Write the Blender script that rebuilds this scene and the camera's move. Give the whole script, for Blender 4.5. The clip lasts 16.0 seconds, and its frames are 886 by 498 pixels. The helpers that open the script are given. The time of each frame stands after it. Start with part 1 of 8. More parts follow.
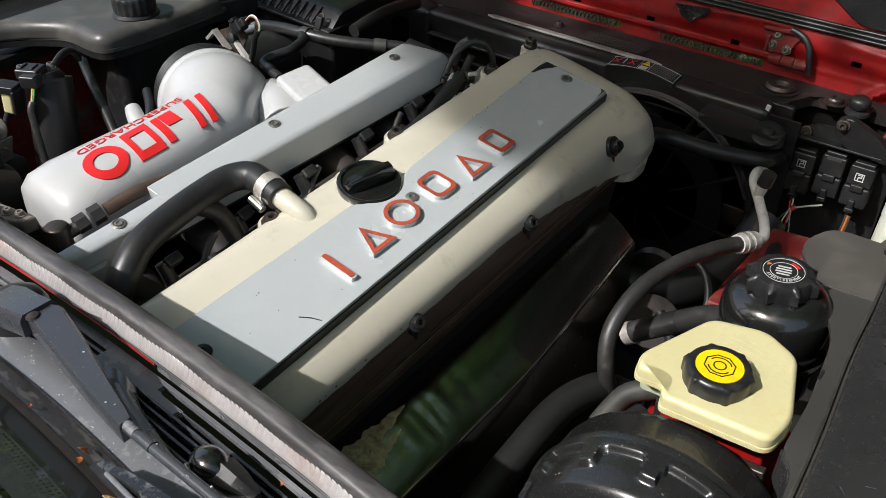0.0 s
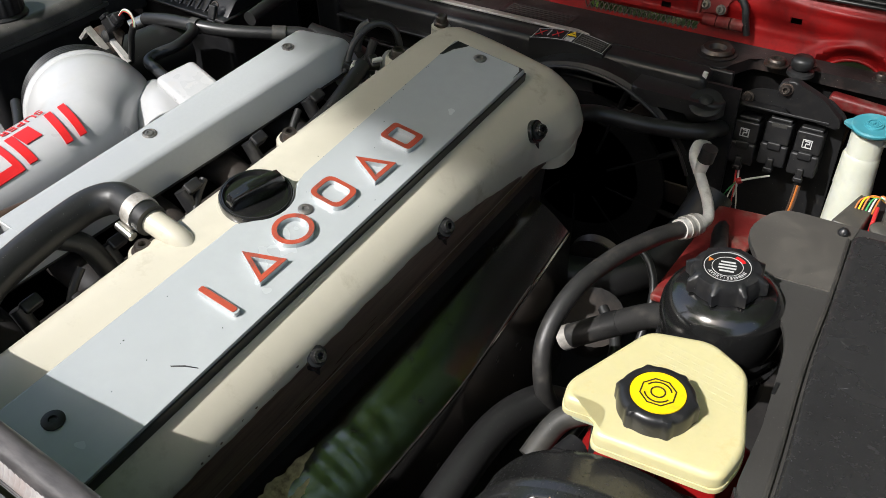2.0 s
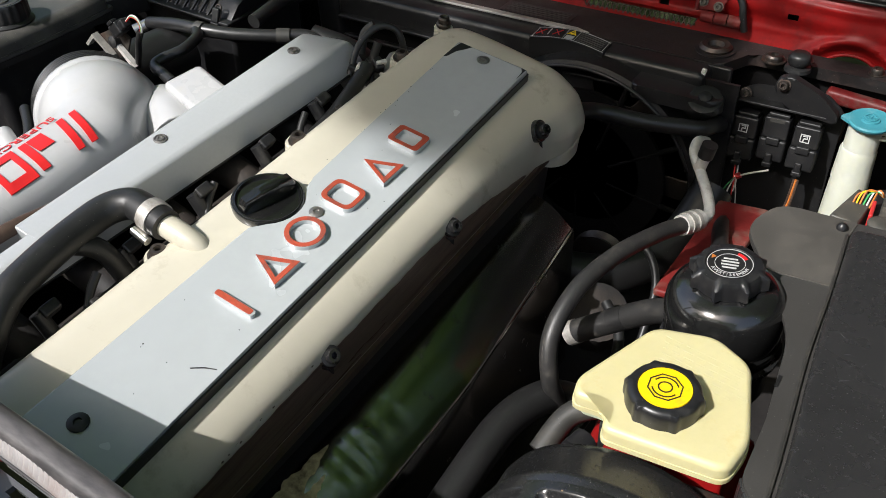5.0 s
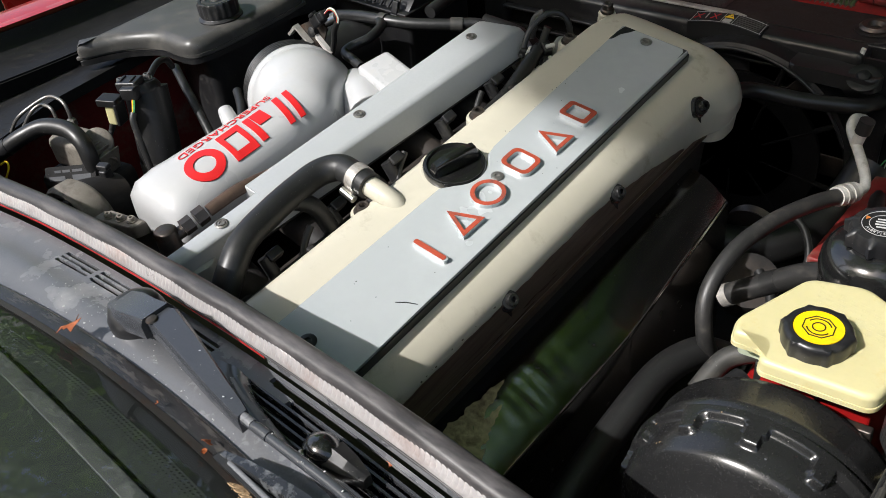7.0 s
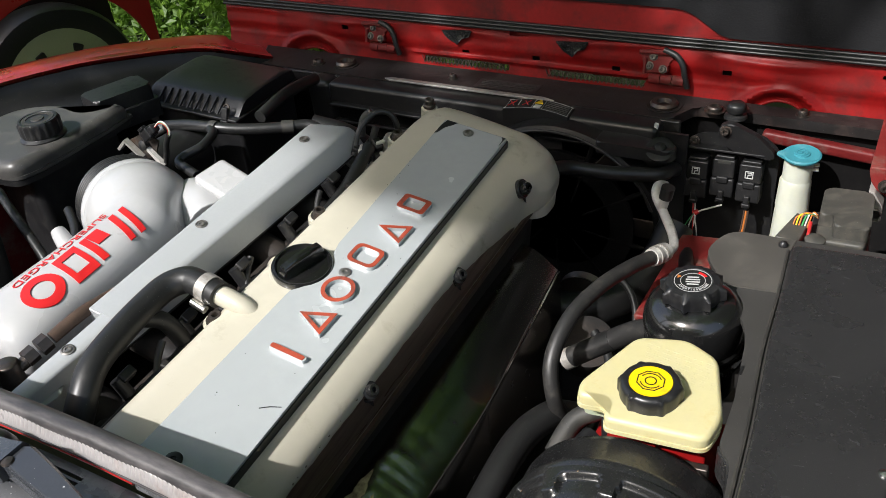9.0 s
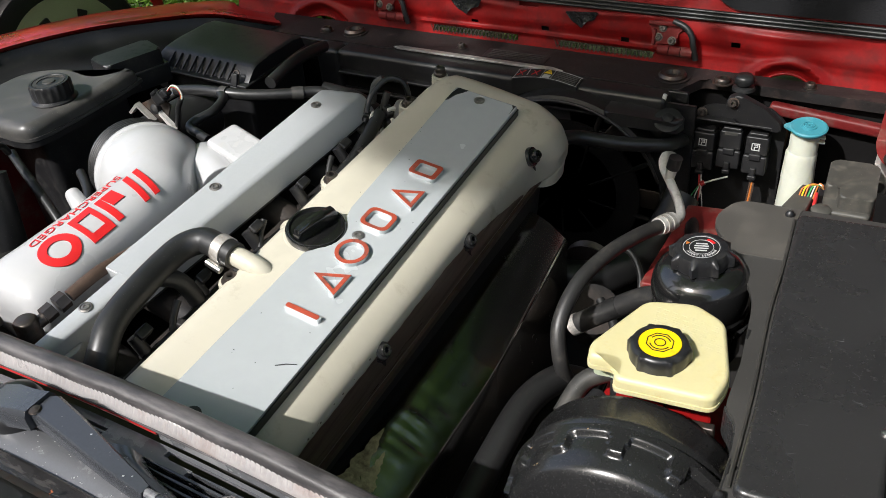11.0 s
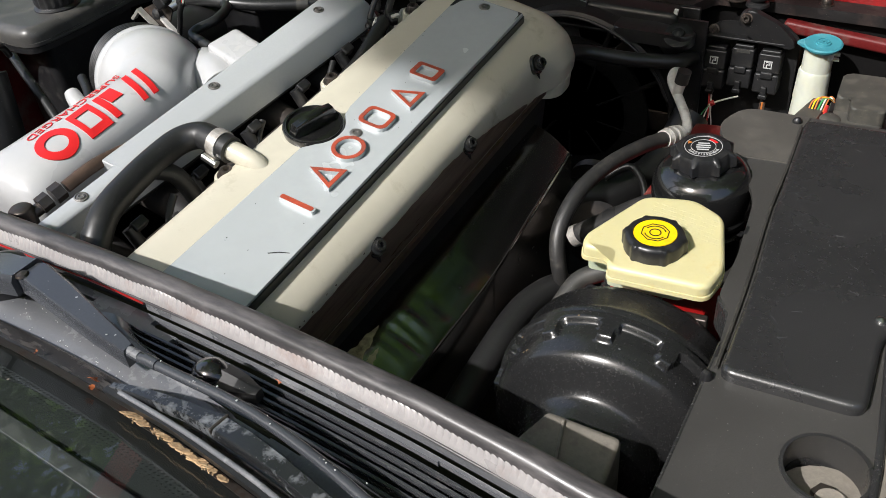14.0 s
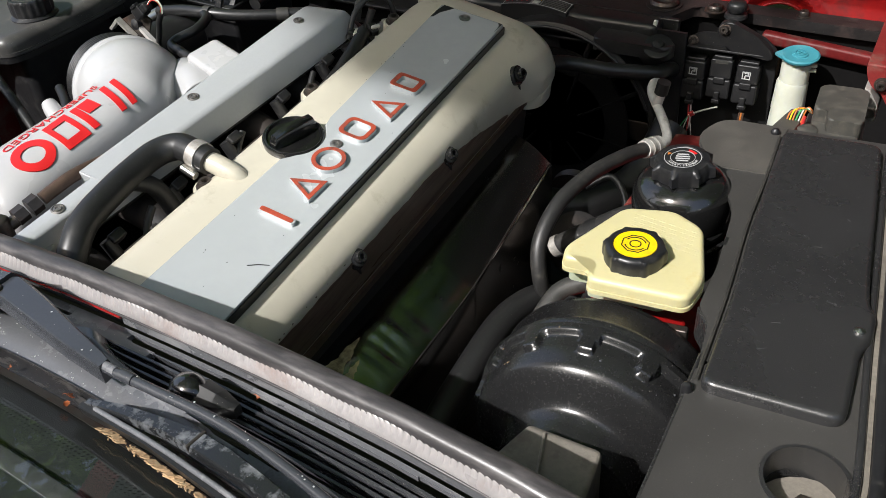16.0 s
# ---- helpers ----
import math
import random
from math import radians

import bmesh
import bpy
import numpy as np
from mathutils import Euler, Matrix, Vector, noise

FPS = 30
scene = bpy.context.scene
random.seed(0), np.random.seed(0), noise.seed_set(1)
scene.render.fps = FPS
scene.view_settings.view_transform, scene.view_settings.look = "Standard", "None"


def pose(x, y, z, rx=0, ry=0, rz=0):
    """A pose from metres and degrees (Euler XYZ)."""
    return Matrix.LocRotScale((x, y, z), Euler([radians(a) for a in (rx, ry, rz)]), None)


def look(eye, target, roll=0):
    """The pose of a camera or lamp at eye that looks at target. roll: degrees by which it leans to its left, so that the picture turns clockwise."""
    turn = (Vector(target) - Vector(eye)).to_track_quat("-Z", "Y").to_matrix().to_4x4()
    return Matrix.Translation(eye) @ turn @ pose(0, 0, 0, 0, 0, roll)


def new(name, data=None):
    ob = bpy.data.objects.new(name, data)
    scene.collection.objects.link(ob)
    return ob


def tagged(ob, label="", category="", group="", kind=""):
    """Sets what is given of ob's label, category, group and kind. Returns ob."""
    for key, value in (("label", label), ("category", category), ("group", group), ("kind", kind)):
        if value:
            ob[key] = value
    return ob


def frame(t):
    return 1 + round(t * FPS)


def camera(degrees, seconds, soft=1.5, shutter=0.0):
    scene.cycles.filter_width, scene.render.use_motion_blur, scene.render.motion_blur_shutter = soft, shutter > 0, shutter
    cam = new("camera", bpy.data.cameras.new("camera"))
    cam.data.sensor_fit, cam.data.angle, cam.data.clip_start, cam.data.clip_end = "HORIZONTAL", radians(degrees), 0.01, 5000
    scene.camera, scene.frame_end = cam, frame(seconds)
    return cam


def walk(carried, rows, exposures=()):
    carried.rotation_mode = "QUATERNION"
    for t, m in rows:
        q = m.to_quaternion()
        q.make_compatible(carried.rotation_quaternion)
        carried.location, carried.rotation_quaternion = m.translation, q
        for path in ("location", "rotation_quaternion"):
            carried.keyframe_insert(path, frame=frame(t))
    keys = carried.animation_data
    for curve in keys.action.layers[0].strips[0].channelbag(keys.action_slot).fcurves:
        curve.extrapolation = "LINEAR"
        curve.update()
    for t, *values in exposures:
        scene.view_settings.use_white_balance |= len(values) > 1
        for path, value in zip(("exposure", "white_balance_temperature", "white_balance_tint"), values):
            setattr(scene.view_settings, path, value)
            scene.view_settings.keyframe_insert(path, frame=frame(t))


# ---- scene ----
cam = camera(55.1, 16.0, soft=0.45)
PATH = [
    (0, (0.0606, -0.0021, 1.5230), (-0.9391, 1.2616, 0.3384), 0.31),
    (0.5, (0.0699, 0.0348, 1.5046), (-0.8930, 1.2978, 0.2892), -1.16),
    (1, (0.0729, 0.0587, 1.4868), (-0.8651, 1.3343, 0.2645), -1.97),
    (1.5, (0.0586, 0.1080, 1.4764), (-0.8520, 1.4011, 0.2535), -2.49),
    (2, (0.0367, 0.1374, 1.4795), (-0.8751, 1.4225, 0.2474), -2.19),
    (2.5, (0.0273, 0.1175, 1.5148), (-0.9357, 1.3795, 0.2994), -1.96),
    (3, (0.0324, 0.1074, 1.5233), (-0.9583, 1.3659, 0.3255), -1.85),
    (3.5, (0.0338, 0.1094, 1.5194), (-0.9483, 1.3677, 0.3154), -1.92),
    (3.7, (0.0339, 0.1104, 1.5184), (-0.9377, 1.3716, 0.3093), -1.89),
    (5.8, (0.0316, 0.1254, 1.4670), (-0.8439, 1.3659, 0.1659), -4.11),
    (6, (0.0282, 0.1225, 1.4597), (-0.8797, 1.3225, 0.1418), -5.31),
    (6.5, (0.0583, 0.0860, 1.4985), (-1.0110, 1.1688, 0.2008), -11.34),
    (7, (0.0716, -0.0023, 1.5460), (-1.0727, 1.0799, 0.3140), -8.72),
    (7.5, (0.0863, -0.0375, 1.5554), (-0.9432, 1.2046, 0.3733), -6.98),
    (8, (0.0779, -0.0304, 1.5717), (-0.8735, 1.3254, 0.4505), -7.98),
    (8.2, (0.0797, -0.0214, 1.5759), (-0.8400, 1.3648, 0.4654), -7.81),
    (10.3, (0.0858, -0.0525, 1.5925), (-0.8086, 1.3273, 0.4541), -6.02),
    (10.5, (0.0828, -0.0555, 1.5912), (-0.8075, 1.3163, 0.4402), -6.00),
    (11, (0.0783, -0.0554, 1.5858), (-0.8006, 1.3092, 0.4167), -6.05),
    (11.5, (0.0753, -0.0503, 1.5755), (-0.7935, 1.3090, 0.3932), -6.21),
    (12, (0.0800, -0.0544, 1.5659), (-0.7871, 1.2979, 0.3747), -6.60),
    (12.5, (0.0938, -0.0597, 1.5450), (-0.7888, 1.2869, 0.3585), -6.35),
    (13, (0.1113, -0.0820, 1.5245), (-0.7808, 1.2358, 0.3142), -5.65),
    (13.5, (0.1150, -0.0780, 1.5178), (-0.7720, 1.2176, 0.2788), -6.01),
    (14, (0.1120, -0.0780, 1.5175), (-0.7736, 1.2127, 0.2727), -5.90),
    (14.5, (0.1131, -0.0750, 1.5166), (-0.7489, 1.2302, 0.2698), -5.33),
    (15, (0.1131, -0.0730, 1.5166), (-0.7337, 1.2420, 0.2701), -5.08),
    (15.5, (0.1131, -0.0730, 1.5176), (-0.7384, 1.2461, 0.2787), -5.11),
    (16, (0.1120, -0.0730, 1.5185), (-0.7440, 1.2492, 0.2862), -5.13),
]
walk(cam, [(t, look(eye, target, roll)) for t, eye, target, roll in PATH], exposures=[(0, 0.35), (2, 0.54), (3.5, 0.54), (6, 0.50), (8, 0.52), (11, 0.55), (12.5, 0.48), (16, 0.47)])

# ---- light ----
SUN = Vector((0.35, 0.88, -1.0)).normalized()      # the way the sunlight goes
elev = math.asin(-SUN.z)
world = bpy.data.worlds.new("sky")
scene.world = world
world.use_nodes = True
wn = world.node_tree.nodes
sky = wn.new("ShaderNodeTexSky")
sky.sky_type, sky.sun_disc = "NISHITA", False
sky.air_density, sky.dust_density, sky.ozone_density = 1.0, 4.0, 0.6
sky.sun_elevation, sky.sun_rotation = elev, math.atan2(-SUN.x, -SUN.y)
wn["Background"].inputs["Strength"].default_value = 0.15
world.node_tree.links.new(sky.outputs[0], wn["Background"].inputs["Color"])
sun = new("sun", bpy.data.lights.new("sun", "SUN"))
sun.data.energy, sun.data.angle, sun.data.color = 4.3, radians(0.55), (1.0, 0.988, 0.985)
sun.matrix_world = look((0, 0, 0), SUN)

# ---- helpers of the builder ----
POSE = {}


def V(*a):
    return Vector(a)


def thing(name, at, label, category, group="", kind=""):
    ob = new(name)
    ob.empty_display_size = 0.02
    m = at if isinstance(at, Matrix) else Matrix.Translation(at)
    ob.matrix_world = m
    POSE[ob.name] = m
    return tagged(ob, label, category, group, kind)


def weigh_normals(me, angle):
    """Lets the large faces rule the shading, so that flats stay flat and bevels crisp."""
    if not 6 < len(me.polygons) < 5000:
        return
    around = {}
    nrm = [p.normal.copy() for p in me.polygons]
    area = [p.area for p in me.polygons]
    for p in me.polygons:
        for v in p.vertices:
            around.setdefault(v, []).append(p.index)
    lim = math.cos(radians(angle * 1.25))
    out = [None] * len(me.loops)
    for p in me.polygons:
        n = nrm[p.index]
        for li in p.loop_indices:
            s = Vector((0, 0, 0))
            for f in around[me.loops[li].vertex_index]:
                if nrm[f].dot(n) > lim:
                    s += nrm[f] * area[f]
            out[li] = s.normalized() if s.length > 0 else n
    me.normals_split_custom_set(out)


def finish(bm, name, material, angle=38):
    bmesh.ops.recalc_face_normals(bm, faces=bm.faces)
    me = bpy.data.meshes.new(name)
    bm.to_mesh(me)
    bm.free()
    for p in me.polygons:
        p.use_smooth = True
    me.set_sharp_from_angle(angle=radians(angle))
    weigh_normals(me, angle)
    me.materials.append(material)
    return me


def part(name, bm, material, parent, label="", angle=38):
    """One mesh, given in world metres, under a thing or a part."""
    m = POSE[parent.name]
    bm.transform(m.inverted())
    ob = new(name, finish(bm, name, material, angle))
    ob.parent = parent
    POSE[ob.name] = m
    return tagged(ob, label)


def solo(name, bm, material, label, category, group="", kind="", angle=38):
    ob = new(name, finish(bm, name, material, angle))
    POSE[ob.name] = Matrix()
    return tagged(ob, label, category, group, kind)


def join(*bms):
    out = bms[0]
    for b in bms[1:]:
        me = bpy.data.meshes.new("tmp")
        b.to_mesh(me)
        b.free()
        out.from_mesh(me)
        bpy.data.meshes.remove(me)
    return out


def moved(bm, m):
    bm.transform(m)
    return bm


def box(c, s, bevel=0.003, rot=(0, 0, 0), seg=2, taper=None):
    bm = bmesh.new()
    bmesh.ops.create_cube(bm, size=1.0)
    for v in bm.verts:
        k = 1.0 if taper is None or v.co.z < 0 else taper
        v.co = Vector((v.co.x * s[0] * k, v.co.y * s[1] * k, v.co.z * s[2]))
    if bevel:
        bmesh.ops.bevel(bm, geom=list(bm.edges), offset=min(bevel, 0.45 * min(s)), segments=seg, profile=0.5, affect="EDGES")
    bm.transform(pose(*c, *rot))
    return bm


def spline(pts, n=8, closed=False):
    """A smooth line through the points."""
    P = [Vector(p) for p in pts]
    out = []
    m = len(P)
    for i in range(m if closed else m - 1):
        g = (lambda k: P[k % m]) if closed else (lambda k: P[max(0, min(m - 1, k))])
        a, b, c, d = g(i - 1), g(i), g(i + 1), g(i + 2)
        for k in range(n):
            t = k / n
            out.append(0.5 * ((2 * b) + (c - a) * t + (2 * a - 5 * b + 4 * c - d) * t * t + (3 * b - a - 3 * c + d) * t ** 3))
    if not closed:
        out.append(P[-1])
    return out


def loft(rings, closed=True, caps=True):
    bm = bmesh.new()
    rows = [[bm.verts.new(p) for p in r] for r in rings]
    n = len(rows[0])
    for a, b in zip(rows, rows[1:]):
        for i in range(n if closed else n - 1):
            j = (i + 1) % n
            bm.faces.new((a[i], a[j], b[j], b[i]))
    if caps and closed:
        bm.faces.new(rows[0])
        bm.faces.new(rows[-1])
    return bm


def tube(pts, r, n=12, steps=6, smooth=True, flat=1.0):
    line = spline(pts, steps) if smooth and len(pts) > 2 else [Vector(p) for p in pts]
    rad = r if isinstance(r, (list, tuple)) else None
    rings = []
    up = None
    for i, p in enumerate(line):
        d = (line[min(i + 1, len(line) - 1)] - line[max(i - 1, 0)]).normalized()
        if up is None:
            up = d.orthogonal().normalized()
        up = (up - d * up.dot(d)).normalized()
        side = d.cross(up)
        k = r
        if rad:
            f = i / (len(line) - 1) * (len(rad) - 1)
            a = int(min(f, len(rad) - 2))
            k = rad[a] + (rad[a + 1] - rad[a]) * (f - a)
        rings.append([p + (up * math.cos(t) + side * math.sin(t) * flat) * k for t in [2 * math.pi * q / n for q in range(n)]])
    return loft(rings)


def lathe(profile, m=None, n=32, wave=None):
    """Turns (radius, height) pairs round z, then moves the shape by m."""
    rings = []
    for r, h in profile:
        rings.append([Vector((r * math.cos(a), r * math.sin(a), h)) * 1.0 for a in [2 * math.pi * k / n for k in range(n)]])
    if wave:
        rings = [[Vector((p.x * wave(p, h), p.y * wave(p, h), p.z)) for p in ring] for ring, (_, h) in zip(rings, profile)]
    bm = loft(rings)
    if m is not None:
        bm.transform(m)
    return bm


def aim(at, way):
    """A pose at a point whose z goes along way."""
    return Matrix.Translation(at) @ Vector(way).to_track_quat("Z", "Y").to_matrix().to_4x4()


def prism(poly, z0, z1, bevel=0.0, seg=2, m=None):
    bm = bmesh.new()
    lo = [bm.verts.new((x, y, z0)) for x, y in poly]
    hi = [bm.verts.new((x, y, z1)) for x, y in poly]
    n = len(poly)
    bm.faces.new(lo)
    bm.faces.new(hi)
    for i in range(n):
        j = (i + 1) % n
        bm.faces.new((lo[i], lo[j], hi[j], hi[i]))
    if bevel:
        es = [e for e in bm.edges if abs(e.verts[0].co.z - z1) < 1e-6 and abs(e.verts[1].co.z - z1) < 1e-6]
        bmesh.ops.bevel(bm, geom=es, offset=bevel, segments=seg, profile=0.5, affect="EDGES")
    bmesh.ops.triangulate(bm, faces=[f for f in bm.faces if len(f.verts) > 4])
    if m is not None:
        bm.transform(m)
    return bm


def pillow(poly, z0, z1, r, seg=5, m=None):
    """An upright solid on an outline whose top edge is rounded by r."""
    n = len(poly)
    P = [Vector(p) for p in poly]
    if sum(a.x * c.y - a.y * c.x for a, c in zip(P, P[1:] + P[:1])) < 0:
        P.reverse()
    nrm = []
    for i in range(n):
        d = (P[i] - P[i - 1]).normalized() + (P[(i + 1) % n] - P[i]).normalized()
        nrm.append(Vector((-d.y, d.x)).normalized())
    rows = [[(p.x, p.y, z0) for p in P]]
    for k in range(seg + 1):
        t = math.pi / 2 * k / seg
        o = r * (1 - math.cos(t))
        rows.append([(p.x + q.x * o, p.y + q.y * o, z1 - r + r * math.sin(t)) for p, q in zip(P, nrm)])
    bm = loft([[Vector(p) for p in row] for row in rows])
    bmesh.ops.triangulate(bm, faces=[f for f in bm.faces if len(f.verts) > 4])
    if m is not None:
        bm.transform(m)
    return bm


def rounded(pts, r, n=5):
    """A polygon with its corners rounded by r (one value or one a corner)."""
    out = []
    m = len(pts)
    for i in range(m):
        p, a, b = Vector(pts[i]), Vector(pts[i - 1]), Vector(pts[(i + 1) % m])
        k = r[i] if isinstance(r, (list, tuple)) else r
        if k <= 0:
            out.append((p.x, p.y))
            continue
        k = min(k, 0.48 * (a - p).length, 0.48 * (b - p).length)
        s, e = p + (a - p).normalized() * k, p + (b - p).normalized() * k
        for q in range(n + 1):
            t = q / n
            w = s * (1 - t) ** 2 + p * 2 * t * (1 - t) + e * t * t
            out.append((w.x, w.y))
    return out


def circle(c, r, n=24, a0=0.0, a1=360.0):
    return [(c[0] + r * math.cos(radians(a0 + (a1 - a0) * k / n)), c[1] + r * math.sin(radians(a0 + (a1 - a0) * k / n))) for k in range(n)]


def frame_shape(outer, inner, z0, z1, m=None):
    """A flat ring between two outlines with the same number of points."""
    bm = bmesh.new()
    n = len(outer)
    R = [[bm.verts.new((x, y, z)) for x, y in poly] for poly, z in ((outer, z0), (outer, z1), (inner, z1), (inner, z0))]
    for a, b in ((0, 1), (1, 2), (2, 3), (3, 0)):
        for i in range(n):
            j = (i + 1) % n
            bm.faces.new((R[a][i], R[a][j], R[b][j], R[b][i]))
    if m is not None:
        bm.transform(m)
    return bm


def lettering(words, size, depth, m):
    cu = bpy.data.curves.new("words", "FONT")
    cu.body, cu.size, cu.extrude, cu.align_x, cu.align_y, cu.resolution_u = words, size, depth / 2, "CENTER", "CENTER", 3
    ob = new("words", cu)
    dg = bpy.context.evaluated_depsgraph_get()
    me = bpy.data.meshes.new_from_object(ob.evaluated_get(dg))
    bm = bmesh.new()
    bm.from_mesh(me)
    bpy.data.objects.remove(ob)
    bpy.data.curves.remove(cu)
    bpy.data.meshes.remove(me)
    bm.transform(m)
    return bm


def bolt_head(at, way, r=0.007, h=0.006):
    """A pan-headed screw with a socket in its head, on a washer."""
    return lathe([(0.001, 0), (r * 1.35, 0), (r * 1.35, 0.0015), (r, 0.0018), (r, h * 0.7), (r * 0.8, h), (r * 0.45, h), (r * 0.4, h * 0.4), (0.001, h * 0.4)], aim(at, way), 14)


# ---- materials ----
def mat(name, base, rough=0.5, metal=0.0, vary=0.12, grain=180.0, bump=0.15, dirt=None, dirt_amount=0.0, dirt_scale=9.0, coat=0.0, spec=0.5, sss=0.0, rough_vary=0.12, speck=0.0, speck_share=0.14, bump_scale=None, streak=None):
    """Paint, plastic, rubber or metal: fine grain, broad uneven tone, dirt patches and relief."""
    m = bpy.data.materials.new(name)
    m.use_nodes = True
    nt = m.node_tree
    nd, ln = nt.nodes, nt.links
    b = nd["Principled BSDF"]
    tc = nd.new("ShaderNodeTexCoord")
    coord = tc.outputs["Object"]
    if streak:
        mp = nd.new("ShaderNodeMapping")
        mp.inputs["Scale"].default_value = streak
        ln.new(coord, mp.inputs["Vector"])
        coord = mp.outputs[0]

    def noisy(scale, detail=4.0, rough_=0.6):
        n = nd.new("ShaderNodeTexNoise")
        n.inputs["Scale"].default_value, n.inputs["Detail"].default_value, n.inputs["Roughness"].default_value = scale, detail, rough_
        ln.new(coord, n.inputs["Vector"])
        return n

    def ramp(src, a, c):
        r = nd.new("ShaderNodeMapRange")
        r.inputs["From Min"].default_value, r.inputs["From Max"].default_value = a, c
        ln.new(src, r.inputs["Value"])
        return r.outputs[0]

    def mixed(fac, a, c):
        x = nd.new("ShaderNodeMix")
        x.data_type = "RGBA"
        ln.new(fac, x.inputs[0])
        for s, v in ((6, a), (7, c)):
            if isinstance(v, tuple):
                x.inputs[s].default_value = (*v, 1)
            else:
                ln.new(v, x.inputs[s])
        return x.outputs[2]

    broad, fine = noisy(6.0), noisy(grain)
    lo, hi = tuple(c * (1 - vary) for c in base), tuple(min(1, c * (1 + vary)) for c in base)
    col = mixed(ramp(broad.outputs[0], 0.3, 0.7), lo, hi)
    col = mixed(ramp(fine.outputs[0], 0.35, 0.8), col, tuple(c * (1 - vary * 0.8) for c in base))
    rsrc = None
    if dirt is not None:
        dn = noisy(dirt_scale, 7.0, 0.68)
        f = ramp(dn.outputs[0], 0.62 - 0.35 * dirt_amount, 0.80 - 0.25 * dirt_amount)
        col = mixed(f, col, dirt)
        rsrc = f
    if speck:
        vo = nd.new("ShaderNodeTexVoronoi")
        vo.inputs["Scale"].default_value = 330.0
        ln.new(coord, vo.inputs["Vector"])
        sp = nd.new("ShaderNodeSeparateColor")
        ln.new(vo.outputs["Color"], sp.inputs[0])
        some = nd.new("ShaderNodeMath")
        some.operation = "MULTIPLY"
        ln.new(ramp(sp.outputs[0], 0.98 - speck_share, 1.04 - speck_share), some.inputs[0])
        ln.new(ramp(vo.outputs["Distance"], 0.10 + speck * 0.10, 0.06), some.inputs[1])
        col = mixed(some.outputs[0], col, (0.25, 0.235, 0.21))
    ln.new(col, b.inputs["Base Color"])
    rr = nd.new("ShaderNodeMapRange")
    rr.inputs["To Min"].default_value, rr.inputs["To Max"].default_value = max(0.03, rough - rough_vary), min(1, rough + rough_vary)
    ln.new(broad.outputs[0], rr.inputs["Value"])
    if rsrc is not None:
        ad = nd.new("ShaderNodeMath")
        ad.operation = "MULTIPLY_ADD"
        ln.new(rsrc, ad.inputs[0])
        ad.inputs[1].default_value = 0.25
        ln.new(rr.outputs[0], ad.inputs[2])
        ad.use_clamp = True
        ln.new(ad.outputs[0], b.inputs["Roughness"])
    else:
        ln.new(rr.outputs[0], b.inputs["Roughness"])
    b.inputs["Metallic"].default_value = metal
    b.inputs["Specular IOR Level"].default_value = spec
    b.inputs["Coat Weight"].default_value, b.inputs["Coat Roughness"].default_value = coat, 0.12
    if sss:
        b.inputs["Subsurface Weight"].default_value, b.inputs["Subsurface Radius"].default_value, b.inputs["Subsurface Scale"].default_value = sss, (1, 0.8, 0.4), 0.006
    if bump:
        bp = nd.new("ShaderNodeBump")
        bp.inputs["Strength"].default_value, bp.inputs["Distance"].default_value = bump, 0.0012 * min(1.0, 110.0 / (bump_scale or grain))
        ln.new((noisy(bump_scale) if bump_scale else fine).outputs[0], bp.inputs["Height"])
        ln.new(bp.outputs[0], b.inputs["Normal"])
    return m


CREAM = mat("cream_paint", (0.51, 0.478, 0.385), 0.36, vary=0.06, grain=70, bump=0.05, dirt=(0.30, 0.26, 0.18), dirt_amount=0.10, dirt_scale=14, coat=0.25)
PLATE = mat("silver_grey_paint", (0.43, 0.455, 0.460), 0.27, 0.15, vary=0.05, grain=60, bump=0.04, coat=0.2, rough_vary=0.015)
RAIL = mat("rail_silver_paint", (0.43, 0.445, 0.452), 0.34, 0.15, vary=0.05, grain=240, bump=0.05, coat=0.2, dirt=(0.36, 0.35, 0.32), dirt_amount=0.05)
WHITE = mat("plenum_white_paint", (0.435, 0.435, 0.436), 0.30, 0.0, vary=0.04, grain=90, bump=0.12, coat=0.35, dirt=(0.45, 0.42, 0.36), dirt_amount=0.06, bump_scale=60)
BLACK = mat("black_plastic", (0.015, 0.015, 0.016), 0.36, vary=0.25, grain=320, bump=0.10, dirt=(0.032, 0.030, 0.027), dirt_amount=0.30, dirt_scale=55, speck=0.25)
DUSTY = mat("dusty_black_plastic", (0.034, 0.033, 0.030), 0.48, vary=0.18, grain=420, bump=0.25, dirt=(0.056, 0.051, 0.043), dirt_amount=0.45, dirt_scale=60, speck=0.6)
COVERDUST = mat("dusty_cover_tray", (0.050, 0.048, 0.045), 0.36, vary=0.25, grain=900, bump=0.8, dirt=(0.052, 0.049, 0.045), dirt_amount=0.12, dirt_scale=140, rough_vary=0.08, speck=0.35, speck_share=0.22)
# brown dust together with the glancing sky sheen, both put into the colour
TRAYPALE = mat("dust_and_sheen_cover_end", (0.076, 0.071, 0.063), 0.46, vary=0.25, grain=700, bump=0.6, dirt=(0.100, 0.091, 0.078), dirt_amount=0.40, dirt_scale=26, speck=0.35, speck_share=0.22)
COVERM = mat("grained_black_cover", (0.026, 0.0258, 0.026), 0.27, vary=0.26, grain=900, bump=0.9, dirt=(0.040, 0.039, 0.038), dirt_amount=0.10, dirt_scale=140, rough_vary=0.08, speck=0.35, speck_share=0.22, spec=0.75)
